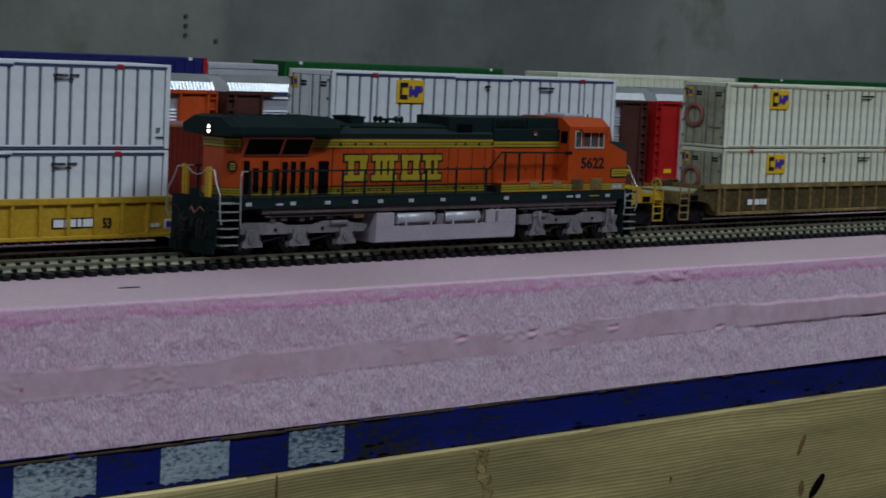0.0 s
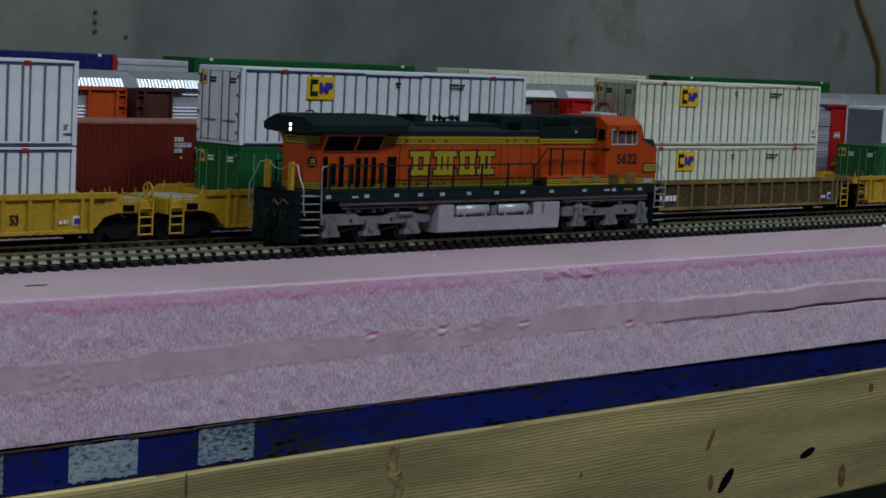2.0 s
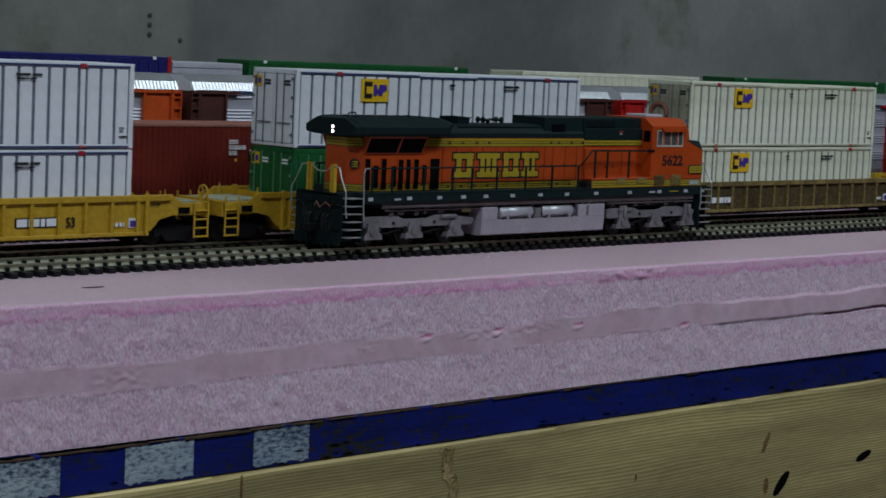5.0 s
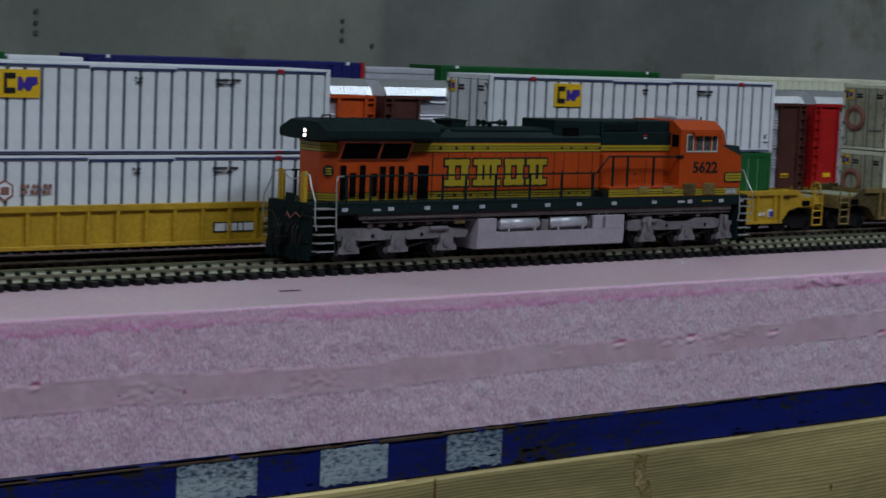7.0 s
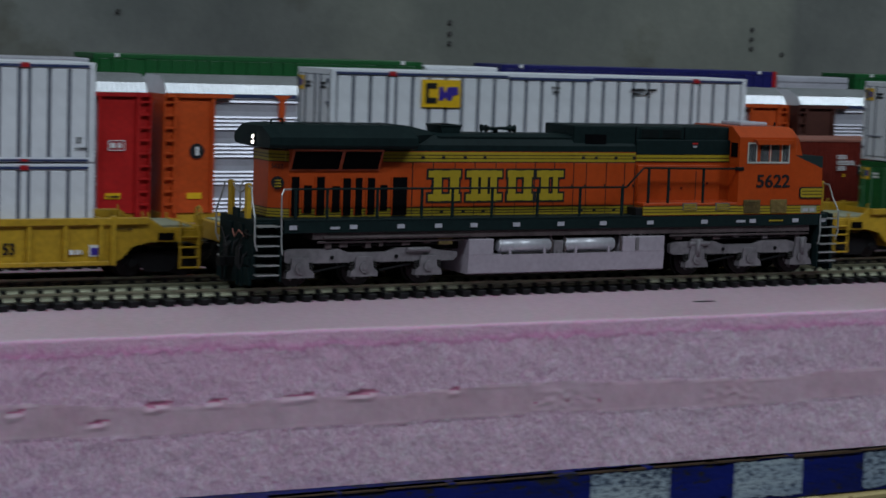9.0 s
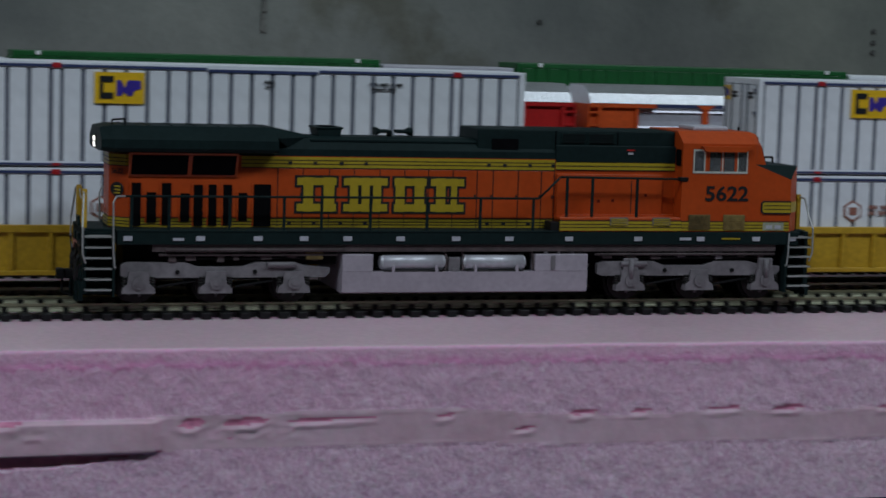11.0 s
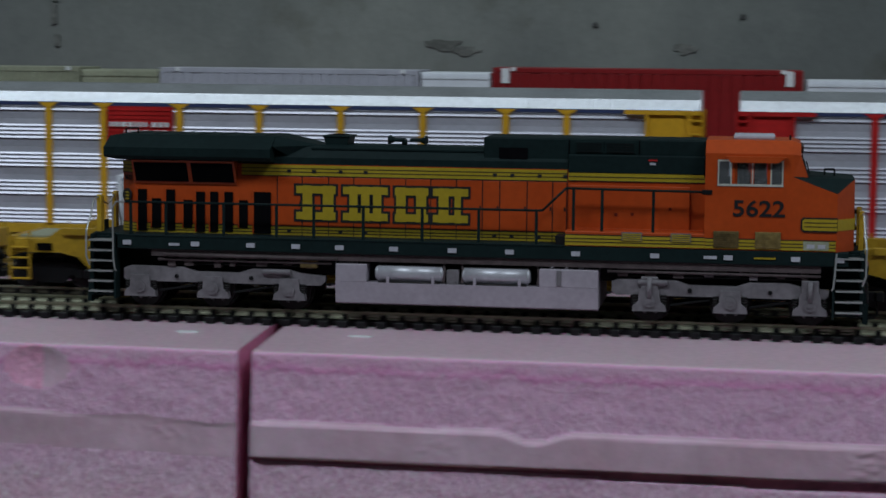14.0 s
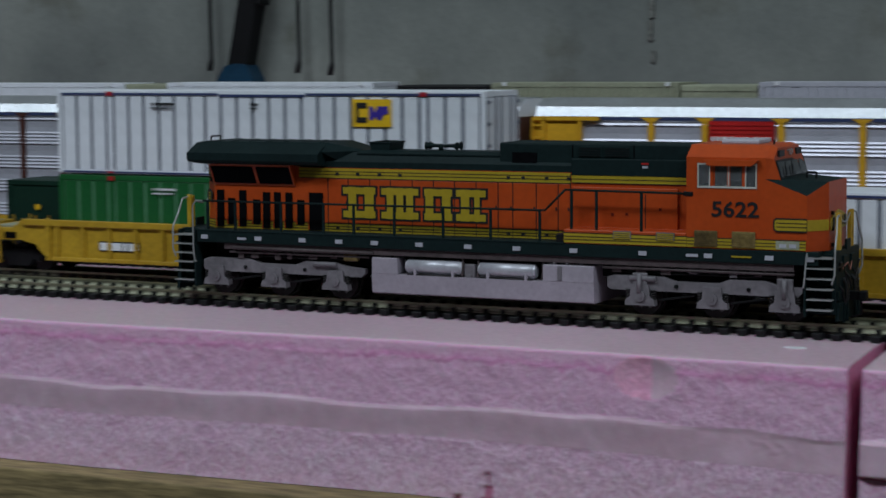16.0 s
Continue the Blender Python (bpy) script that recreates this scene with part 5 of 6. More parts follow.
def mprism(b, out, axis, a, c, mi=0):
    return prism(b, [(u / 1e3, w / 1e3) for u, w in out], axis, a / 1e3, c / 1e3, mi)


def mrod(b, p, q, r, seg=8, r2=None):
    return rod(b, [v / 1e3 for v in p], [v / 1e3 for v in q], r / 1e3, seg, None if r2 is None else r2 / 1e3)


def mpipe(b, pts, r, seg=6):
    return pipe(b, [[v / 1e3 for v in p] for p in pts], r / 1e3, seg)


def lp(name, b, mat, parent=None, label=""):
    return part(name, b, mat, parent or loco, label)


SILL = lp("frame_sill", mbox(B(), -111, 116, -17.6, 17.6, 20.6, 25.0, 0.3), m_egreen)
lp("walkway", mbox(B(), -111, 31, -17.8, 17.8, 24.6, 25.2, 0.15), m_egreen)
lp("sill_flange", mbox(B(), -100, 108, -16.8, 16.8, 18.4, 20.7), m_flange, None, "dull brown-black underframe flange")
lp("underframe", mbox(B(), -108, 112, -9, 9, 13.5, 19.5), m_black)
for x in (-109.0, -86.8, -68.9, -54.4, -40.5, -23.4, -5.1, 12.7, 33, 57, 79, 99, 112):
    lp("reflector", mbox(B(), x, x + 2.7, -18.0, -17.5, 21.9, 23.3), m_grey, SILL, "small white reflector plate")
lp("sill_plate", mbox(B(), -94, -90.5, -17.9, -17.5, 21.9, 22.7), m_grey, SILL)
lp("sill_plate", mbox(B(), 73, 77, -17.9, -17.5, 22.1, 23.0), m_grey, SILL)
lp("sill_plate", mbox(B(), 88, 94.5, -17.9, -17.5, 22.4, 22.9), m_eyellow, SILL)

# long hood with cut rear corners
hood = [(-112.3, -6.5), (-106.8, -11.3), (73, -11.3), (73, 11.3), (-106.8, 11.3), (-112.3, 6.5)]
HOOD = lp("long_hood", mprism(B(), hood, "z", 25.0, 47.8), m_orange)


def hood_band(z0, z1, x1, mat, out, name):
    o = [(-112.3 - out, -6.5 - out * 0.5), (-106.8 - out * 0.4, -11.3 - out), (x1, -11.3 - out), (x1, 11.3 + out), (-106.8 - out * 0.4, 11.3 + out), (-112.3 - out, 6.5 + out * 0.5)]
    return lp(name, mprism(B(), o, "z", z0, z1), mat, HOOD)


hood_band(25.2, 28.2, 31.0, m_eyellow, 0.15, "yellow_stripe")
hood_band(44.3, 47.7, -108.0, m_eyellow, 0.15, "yellow_stripe")
for z in (28.2, 27.1, 26.2, 25.2):
    hood_band(z, z + 0.28, 31.0, m_print, 0.22, "pin_line")
for z in (44.1, 45.3, 46.4):
    hood_band(z, z + 0.26, -108.0, m_print, 0.22, "pin_line")
for s in (-1, 1):
    y0, y1 = (-11.5, -11.2) if s < 0 else (11.2, 11.5)
    lp("yellow_stripe", mbox(B(), -72.0, 30.8, y0, y1, 44.3, 47.6), m_eyellow, HOOD)
    for z in (44.05, 45.3, 46.4):
        lp("pin_line", mbox(B(), -72.0, 30.8, y0 - 0.06, y1 + 0.06, z, z + 0.26), m_print, HOOD)
    lp("yellow_stripe", mbox(B(), 31.2, 72.8, y0, y1, 44.6, 46.9), m_eyellow, HOOD)
    lp("yellow_stripe", mbox(B(), 53.0, 61.0, y0 - 0.05, y1 + 0.05, 46.9, 48.2), m_eyellow, HOOD)
    for z in (44.35, 45.6):
        lp("pin_line", mbox(B(), 31.2, 72.8, y0 - 0.06, y1 + 0.06, z, z + 0.26), m_print, HOOD)
    # engine-room doors, each a plate with gaps between
    xs = [-60.5, -52.5, -44.0, -36.0, -27.6, -19.5, -11.6, -3.5, 4.6, 10.0, 18.5, 26.4, 30.8]
    for a in xs:
        lp("door_gap", mbox(B(), a - 0.11, a + 0.11, y0 + 0.02 if s < 0 else 11.2, y1 - 0.02 if s > 0 else -11.2, 25.4, 47.5), m_print, HOOD)
    for a, c in zip(xs, xs[1:]):
        d = lp("hood_door", mbox(B(), a + 0.16, c - 0.16, y0 if s < 0 else 11.2, y1 if s > 0 else -11.2, 28.6, 43.9, 0.1), m_orange, HOOD)
        lp("door_latch", mbox(B(), c - 0.9, c - 0.4, y0 - 0.15, y1 + 0.15, 35.0, 36.2), m_print, d)
        if s < 0 and int(a) % 2 == 0:
            lp("door_latch", mbox(B(), a + 3.2, a + 4.4, y0 - 0.15, y1, 45.2, 46.2), m_print, d)
            lp("door_latch", mbox(B(), a + 3.2, a + 4.4, y0 - 0.15, y1, 26.4, 27.4), m_print, d)
    # intake screens under the radiators
    for a, c in ((-106.3, -89.0), (-87.7, -74.2)):
        o = [(s * 11.2, 41.0), (s * 11.7, 41.0), (s * 15.4, 48.5), (s * 11.2, 48.5)]
        fr = lp("intake_frame", mprism(B(), o, "x", a - 0.7, c + 0.7), m_orange, HOOD)
        o = [(s * 11.75, 41.8), (s * 12.15, 41.7), (s * 15.25, 47.8), (s * 14.85, 47.9)]
        lp("screen", mprism(B(), o, "x", a, c), m_dark, fr, "black intake screen")
    for a, c, z0, z1 in ((-105.9, -103.1, 25.9, 39.1), (-101.3, -98.4, 26.9, 36.2), (-96.6, -93.8, 26.1, 39.1), (-90.9, -88.1, 27.1, 35.9), (-86.8, -84.0, 25.9, 38.6), (-82.2, -79.7, 26.0, 38.7), (-77.6, -74.9, 26.1, 38.7), (-72.8, -70.1, 27.5, 36.2), (-68.0, -62.6, 25.8, 38.9)):
        g = lp("grille", mbox(B(), a, c, *((-11.75, -11.2) if s < 0 else (11.2, 11.75)), z0, z1), m_dark, HOOD, "black slotted grille")
        lp("grille_frame", mbox(B(), a - 0.5, a - 0.1, *((-11.7, -11.2) if s < 0 else (11.2, 11.7)), z0, z1 + 0.4), m_orange, g)
# flared radiator roof
rad = [(-11.0, 48.3), (-16.4, 48.9), (-17.1, 50.0), (-17.1, 52.6), (-9.6, 56.5), (9.6, 56.5), (17.1, 52.6), (17.1, 50.0), (16.4, 48.9), (11.0, 48.3)]
RAD = lp("radiator_roof", mprism(B(), rad, "x", -112.0, -61.5), m_egreen)
b = B()
lo = [(-112.0, y, z) for y, z in rad]
hi = [(-115.8, y * 0.93, 51.6 + (z - 51.6) * 0.86) for y, z in rad]
vs = [[b.verts.new((x / 1e3, y / 1e3, z / 1e3)) for x, y, z in q] for q in (lo, hi)]
for i in range(10):
    b.faces.new((vs[0][i], vs[0][(i + 1) % 10], vs[1][(i + 1) % 10], vs[1][i]))
b.faces.new(vs[1])
bmesh.ops.recalc_face_normals(b, faces=b.faces)
lp("radiator_end", b, m_egreen, RAD)
# its front slopes down to the hood roof
b = B()
lo = [(-61.5, y, z) for y, z in ((-14.4, 53.4), (-9.6, 56.5), (9.6, 56.5), (14.4, 53.4))]
hi = [(x, y, z) for x, y, z in ((-57.5, -11.0, 50.6), (-47.5, -6.0, 53.6), (-47.5, 6.0, 53.6), (-57.5, 11.0, 50.6))]
vs = [[b.verts.new((x / 1e3, y / 1e3, z / 1e3)) for x, y, z in q] for q in (lo, hi)]
for i in range(4):
    b.faces.new((vs[0][i], vs[0][(i + 1) % 4], vs[1][(i + 1) % 4], vs[1][i]))
b.faces.new(vs[1])
b.faces.new(vs[0])
bmesh.ops.recalc_face_normals(b, faces=b.faces)
lp("radiator_front", b, m_egreen, RAD)
for i in range(7):
    lp("roof_seam", mbox(B(), -108 + 7.2 * i, -107.6 + 7.2 * i, -9.5, 9.5, 56.45, 56.7), m_egreen, RAD)
lp("lifting_loop", mpipe(B(), [(-111.5, -6, 56.3), (-111.5, -6, 58.0), (-107.5, -6, 58.3), (-107.5, -6, 56.4)], 0.3), m_black, RAD)
# rear lights in the roof's end
for z in (50.2, 52.1):
    hl = lp("headlight_rim", mrod(B(), (-115.2, -2.0, z), (-116.3, -2.0, z), 1.15, 14), m_black, RAD)
    lp("headlight", mrod(B(), (-115.6, -2.0, z), (-116.6, -2.0, z), 0.85, 14, 0.6), m_glow, hl, "lit white rear headlight")
# roof over the engine room
ROOF = lp("hood_roof", mprism(B(), [(-11.2, 47.8), (-11.2, 50.0), (-8.6, 53.2), (-6, 53.9), (6, 53.9), (8.6, 53.2), (11.2, 50.0), (11.2, 47.8)], "x", -72, 31), m_egreen)
lp("roof_ledge", mbox(B(), -50, 6, -9.6, -8.4, 52.4, 53.2, 0.2), m_egreen, ROOF)
ST = lp("exhaust_pipe", mprism(B(), [(-46.3, 53.6), (-39.6, 53.6), (-38.9, 56.4), (-47.0, 56.4)], "y", -5.5, 5.5), m_egreen, ROOF)
lp("stack_rim", mbox(B(), -47.4, -38.5, -5.8, 5.8, 56.2, 56.8, 0.2), m_egreen, ST)
lp("stack_opening", mbox(B(), -45.5, -40.5, -4, 4, 56.7, 57.0), m_dark, ST)
HN = lp("horn", mrod(B(), (-22, 0, 53.8), (-22, 0, 55.6), 0.9, 8), m_egreen, ROOF)
for a, c in ((-26.9, -22), (-15.0, -20)):
    for y in (-1.6, 1.6):
        lp("horn_bell", mrod(mrod(B(), (c, y, 55.5), (a, y, 55.5), 0.55, 8), (a, y, 55.5), (a + (1.6 if a < -20 else -1.6), y, 55.5), 1.45, 12, 0.6), m_egreen, HN)
BOX = lp("equipment_box", mbox(B(), 4.7, 73.0, -10.4, 10.4, 47.7, 57.4, 0.5), m_egreen)
lp("equipment_skirt", mbox(B(), 31.1, 73.0, -11.65, 11.65, 46.9, 52.5, 0.3), m_egreen)
lp("grid_opening", mbox(B(), 9.5, 18.4, -10.7, -10.2, 49.2, 54.2), m_dark, BOX, "black grille opening")
for a, c in ((33.0, 41.6), (42.2, 51.6)):
    g = lp("grid_panel", mbox(B(), a, c, -10.65, -10.2, 52.9, 56.6, 0.15), m_egreen, BOX)
    for k in range(4):
        lp("grid_slat", mbox(B(), a + 0.6, c - 0.6, -10.8, -10.6, 53.3 + 0.8 * k, 53.6 + 0.8 * k), m_black, g)
for x in (31.0, 52.5):
    lp("box_seam", mbox(B(), x, x + 0.35, -10.55, -10.2, 48, 57.2), m_dark, BOX)
lp("box_plate", mbox(B(), 55.6, 58.2, -11.8, -11.5, 50.9, 51.4), m_redc, BOX)
lp("box_plate", mbox(B(), 56.0, 57.8, -11.8, -11.5, 49.7, 50.4), m_grey, BOX)
# battery box along the raised walkway
BAT = lp("battery_box", mbox(B(), 31.0, 73.0, -17.7, 17.7, 25.0, 29.6, 0.3), m_orange)
lp("yellow_stripe", mbox(B(), 31.0, 73.2, -17.95, 17.95, 25.3, 28.4), m_eyellow, BAT)
for z in (28.4, 27.2, 26.2):
    lp("pin_line", mbox(B(), 31.0, 73.2, -18.02, 18.02, z, z + 0.26), m_print, BAT)
for x in (48.2, 63.0):
    v = lp("vent", mbox(B(), x, x + 6.2, -18.15, -17.6, 26.9, 29.6), m_truck, BAT, "small brownish louvre vent")
    for k in range(4):
        lp("vent_slat", mbox(B(), x + 0.3, x + 5.9, -18.3, -18.1, 27.1 + 0.6 * k, 27.4 + 0.6 * k), m_eyellow, v)
for s in (-1, 1):
    y0, y1 = (-12.4, -11.2) if s < 0 else (11.2, 12.4)
    LK = lp("side_locker", mbox(B(), 31.6, 68.3, y0, y1, 29.5, 43.2, 0.2), m_orange)
    lp("locker_seam", mbox(B(), 57.2, 57.5, y0 - 0.08, y1 + 0.08, 29.8, 41.2), m_print, LK)
    for x, z in ((45.5, 34.0), (50.5, 34.2), (62.0, 36.0)):
        lp("locker_latch", mbox(B(), x, x + 0.9, y0 - 0.2, y1 + 0.2, z, z + 0.9), m_rust, LK)
    lp("locker_foot", mbox(B(), 33.5, 72.6, y0 - 0.5, y1 + 0.5, 29.5, 30.1, 0.1), m_orange, LK)
lp("walkway_step", mbox(B(), 28.0, 31.0, -17.5, -11.4, 25.0, 28.0, 0.2), m_black)

# cab and nose
CAB = lp("cab", mbox(B(), 73.0, 99.0, -17.6, 17.6, 25.0, 44.4), m_orange)
lp("cab_roof", mprism(B(), [(-17.6, 52.2), (-17.6, 54.0), (-12.2, 57.8), (12.2, 57.8), (17.6, 54.0), (17.6, 52.2)], "x", 73.0, 99.0), m_orange, CAB)
lp("cab_ceiling", mbox(B(), 73.7, 98.5, -16.5, 16.5, 51.9, 52.15), m_flange, CAB)
lp("cab_floor", mbox(B(), 73.7, 98.5, -16.5, 16.5, 44.45, 44.7), m_black, CAB)
lp("cab_rear_wall", mbox(B(), 73.0, 73.7, -16.5, 16.5, 44.4, 52.2), m_orange, CAB)
lp("cab_front_wall", mbox(B(), 98.5, 99.0, -16.5, 16.5, 44.4, 52.2), m_flange, CAB)
for s in (-1, 1):
    for a, c in ((73.0, 76.6), (96.2, 99.0)):
        lp("cab_post", mbox(B(), a, c, *sorted((s * 16.5, s * 17.6)), 44.4, 52.2), m_orange, CAB)
    lp("cab_seat", mbox(mbox(B(), 83.0, 84.6, s * 10 - 2.6, s * 10 + 2.6, 44.6, 50.4, 0.4), 84.4, 88.5, s * 10 - 2.6, s * 10 + 2.6, 44.6, 46.4, 0.3), m_black, CAB, "black seat inside the cab")
# added blocks that stop the bright view through the cab, leaving narrow gaps
for a, c in ((76.5, 79.6), (81.4, 85.6), (86.6, 91.0), (92.2, 95.6)):
    lp("cab_view_blocker", mbox(B(), a, c, -1.5, 1.5, 44.6, 51.4, 0.2), m_flange, CAB)
lp("cab_console", mbox(B(), 92.0, 96.5, -6.5, 2.0, 44.6, 48.2, 0.3), m_black, CAB)
b = B()
P = {}
for s in (-1, 1):
    P[s] = [b.verts.new((x / 1e3, s * y / 1e3, z / 1e3)) for x, y, z in ((99, 17.6, 47.4), (99, 17.6, 54.0), (99, 12.2, 57.8), (101.2, 12.0, 57.0), (101.2, 16.4, 53.6), (103.4, 16.2, 47.2))]
b.faces.new((P[-1][0], P[-1][5], P[-1][4], P[-1][1]))
b.faces.new((P[1][0], P[1][1], P[1][4], P[1][5]))
b.faces.new((P[-1][1], P[-1][4], P[-1][3], P[-1][2]))
b.faces.new((P[1][1], P[1][2], P[1][3], P[1][4]))
b.faces.new((P[-1][2], P[-1][3], P[1][3], P[1][2]))
b.faces.new((P[-1][3], P[-1][4], P[-1][5], P[1][5], P[1][4], P[1][3]))
bmesh.ops.recalc_face_normals(b, faces=b.faces)
CF = lp("cab_front", b, m_orange, CAB)
# windscreen
b = B()
q = [b.verts.new((x / 1e3, y / 1e3, z / 1e3)) for x, y, z in ((103.35, -16.0, 47.3), (103.35, 16.0, 47.3), (101.6, 15.9, 53.3), (101.6, -15.9, 53.3))]
r = [b.verts.new((v.co.x + 0.00015, v.co.y, v.co.z)) for v in q]
b.faces.new(q)
b.faces.new(r)
for i in range(4):
    b.faces.new((q[i], q[(i + 1) % 4], r[(i + 1) % 4], r[i]))
bmesh.ops.recalc_face_normals(b, faces=b.faces)
lp("windscreen_gasket", b, m_print, CF, "black rubber windscreen surround")
for y0, y1 in ((-15.2, -8.4), (-7.4, -0.5), (0.5, 7.4), (8.4, 15.2)):
    b = B()
    q = [b.verts.new((x / 1e3, y / 1e3, z / 1e3)) for x, y, z in ((103.2, y0, 48.0), (103.2, y1, 48.0), (101.7, y1 * 0.99, 52.6), (101.7, y0 * 0.99, 52.6))]
    r = [b.verts.new((v.co.x + 0.0004, v.co.y, v.co.z)) for v in q]
    b.faces.new(q)
    b.faces.new(r)
    for i in range(4):
        b.faces.new((q[i], q[(i + 1) % 4], r[(i + 1) % 4], r[i]))
    bmesh.ops.recalc_face_normals(b, faces=b.faces)
    lp("windscreen_pane", b, m_pane, CF, "dark cab windscreen pane")
for y in (-11.5, -4):
    lp("wiper", mpipe(B(), [(103.9, y, 48.2), (103.0, y + 1.5, 51.2)], 0.2), m_black, CF)
lp("number_board", mbox(B(), 101.0, 102.0, -12.5, -7.0, 54.2, 56.2), m_print, CF)
lp("number_board", mbox(B(), 101.0, 102.0, 7.0, 12.5, 54.2, 56.2), m_print, CF)
lp("front_headlight", mrod(mrod(B(), (101, -1.3, 55.3), (102.2, -1.3, 55.3), 1.0, 12), (101, 1.3, 55.3), (102.2, 1.3, 55.3), 1.0, 12), m_glass, CF)
lp("roof_unit", mbox(B(), 81.0, 93.5, -6.5, 6.5, 57.7, 59.2, 0.5), m_grey, CAB, "pale grey air conditioner on the roof")
lp("antenna", mpipe(B(), [(98, -5, 57.8), (98, -5, 59.2)], 0.35), m_black, CAB)
for s in (-1, 1):
    y0, y1 = (-17.85, -17.5) if s < 0 else (17.5, 17.85)
    sill = lp("window_sill", mbox(B(), 76.6, 96.2, y0, y1, 44.2, 44.9, 0.1), m_frame, CAB)
    for a, c, mt in ((76.7, 80.9, m_frame), (82.0, 86.9, m_orange), (87.1, 91.8, m_orange), (92.3, 96.1, m_frame)):
        fb = mbox(B(), a, a + 0.4, y0, y1, 44.9, 52.1)
        mbox(fb, c - 0.4, c, y0, y1, 44.9, 52.1)
        mbox(fb, a + 0.4, c - 0.4, y0, y1, 51.6, 52.1)
        wf = lp("window_frame", fb, mt if s < 0 else m_frame, CAB, "cream trimmed window frame" if mt is m_frame else "")
        lp("window_pane", mbox(B(), a + 0.5, c - 0.5, (y0 + y1) / 2 - 0.12, (y0 + y1) / 2 + 0.12, 44.9, 51.6), m_glass, wf, "clear plastic cab window pane")
    lp("window_post", mbox(B(), 86.8, 87.2, y0 - 0.1, y1 + 0.1, 44.9, 52.0), m_frame, sill, "cream window post")
    for a in (80.9, 91.8):
        lp("window_post", mbox(B(), a, a + 0.9 if a < 85 else a + 0.5, y0 + 0.05, y1 - 0.05, 44.9, 52.1), m_orange, sill)
    lp("sunshade", mprism(B(), [(80.4, 51.4), (94.6, 51.4), (97.0, 53.2), (79.2, 53.2)], "y", *((-19.4, -17.5) if s < 0 else (17.5, 19.4))), m_orange, CAB)
    lp("yellow_stripe", mbox(B(), 73.3, 112.0, y0, y1, 25.3, 28.2), m_eyellow, CAB)
    for z in (28.2, 27.1, 26.1):
        lp("pin_line", mbox(B(), 73.3, 112.0, y0 - 0.06, y1 + 0.06, z, z + 0.26), m_print, CAB)
    lp("white_panel", mbox(B(), 102.5, 110.0, y0 - 0.1, y1 + 0.1, 25.5, 28.1), m_olive, CAB, "pale panel with grey bars")
    for x in (103.6, 106.8):
        lp("panel_bar", mbox(B(), x, x + 2.2, y0 - 0.18, y1 + 0.18, 26.0, 27.2), m_grey, CAB)
    for x in (75.8, 88.2):
        v = lp("grille_panel", mbox(B(), x, x + 7.6, y0 - 0.25, y1 + 0.25, 25.6, 30.6, 0.1), m_tan, CAB, "brownish slotted side grille")
        for k in range(7):
            lp("grille_slat", mbox(B(), x + 0.4, x + 7.2, y0 - 0.4, y1 + 0.4, 26.0 + 0.62 * k, 26.3 + 0.62 * k), m_tan, v)
    lp("cab_rear_window", mbox(B(), 72.6, 73.2, *((-16.4, -12.6) if s < 0 else (12.6, 16.4)), 46.5, 51.8), m_dark, CAB)
words("road_number", "5622", 0.0068, m_print, CAB, (0.0812, -0.01771, 0.0353), sx=1.16, depth=0.00012, label="black road number", bold=0.00012)
words("road_number", "5622", 0.0022, m_print, HOOD, (-0.1117, -0.0073, 0.0418), rot=(90, 0, -41), sx=1.0, depth=0.0001, label="small black road number")
# nose: sides slope down to the front, dark green top
b = B()
c = {}
for s in (-1, 1):
    c[s] = [b.verts.new((x / 1e3, s * y / 1e3, z / 1e3)) for x, y, z in ((99, 17.6, 25), (112.4, 17.6, 25), (117.6, 11.0, 25), (117.4, 11.0, 46.6), (112.2, 17.6, 42.4), (99, 17.6, 47.3), (101, 11.0, 47.8))]
for s in (-1, 1):
    f = b.faces.new((c[s][0], c[s][1], c[s][4], c[s][5]))
    f = b.faces.new((c[s][1], c[s][2], c[s][3], c[s][4]))
    f = b.faces.new((c[s][5], c[s][4], c[s][3], c[s][6]))
    f.material_index = 1
b.faces.new((c[-1][2], c[1][2], c[1][3], c[-1][3]))
f = b.faces.new((c[-1][6], c[-1][3], c[1][3], c[1][6]))
f.material_index = 1
b.faces.new((c[-1][0], c[-1][1], c[-1][2], c[1][2], c[1][1], c[1][0]))
bmesh.ops.recalc_face_normals(b, faces=b.faces)
NOSE = part("nose", b, [m_orange, m_egreen], loco, "orange nose with dark green top")
lp("nose_bell", mpipe(B(), [(108.5, -4, 47.2), (108.5, -4, 49.0), (111.5, -4, 49.0), (111.5, -4, 47.0)], 0.35), m_black, NOSE)
for s in (-1, 1):
    y0, y1 = (-17.95, -17.4) if s < 0 else (17.4, 17.95)
    ol = lp("stripe_outline", mprism(B(), [(101.6, 31.6), (102.4, 30.9), (112.4, 30.9), (112.4, 35.3), (102.4, 35.3), (101.6, 34.6)], "y", y0, y1), m_print, NOSE)
    lp("nose_stripe", mprism(B(), [(102.1, 31.9), (102.7, 31.4), (112.3, 31.4), (112.3, 34.8), (102.7, 34.8), (102.1, 34.3)], "y", y0 - 0.08, y1 + 0.08), m_eyellow, ol)
    for z in (32.4, 33.6):
        lp("pin_line", mbox(B(), 102.6, 112.3, y0 - 0.14, y1 + 0.14, z, z + 0.26), m_print, ol)
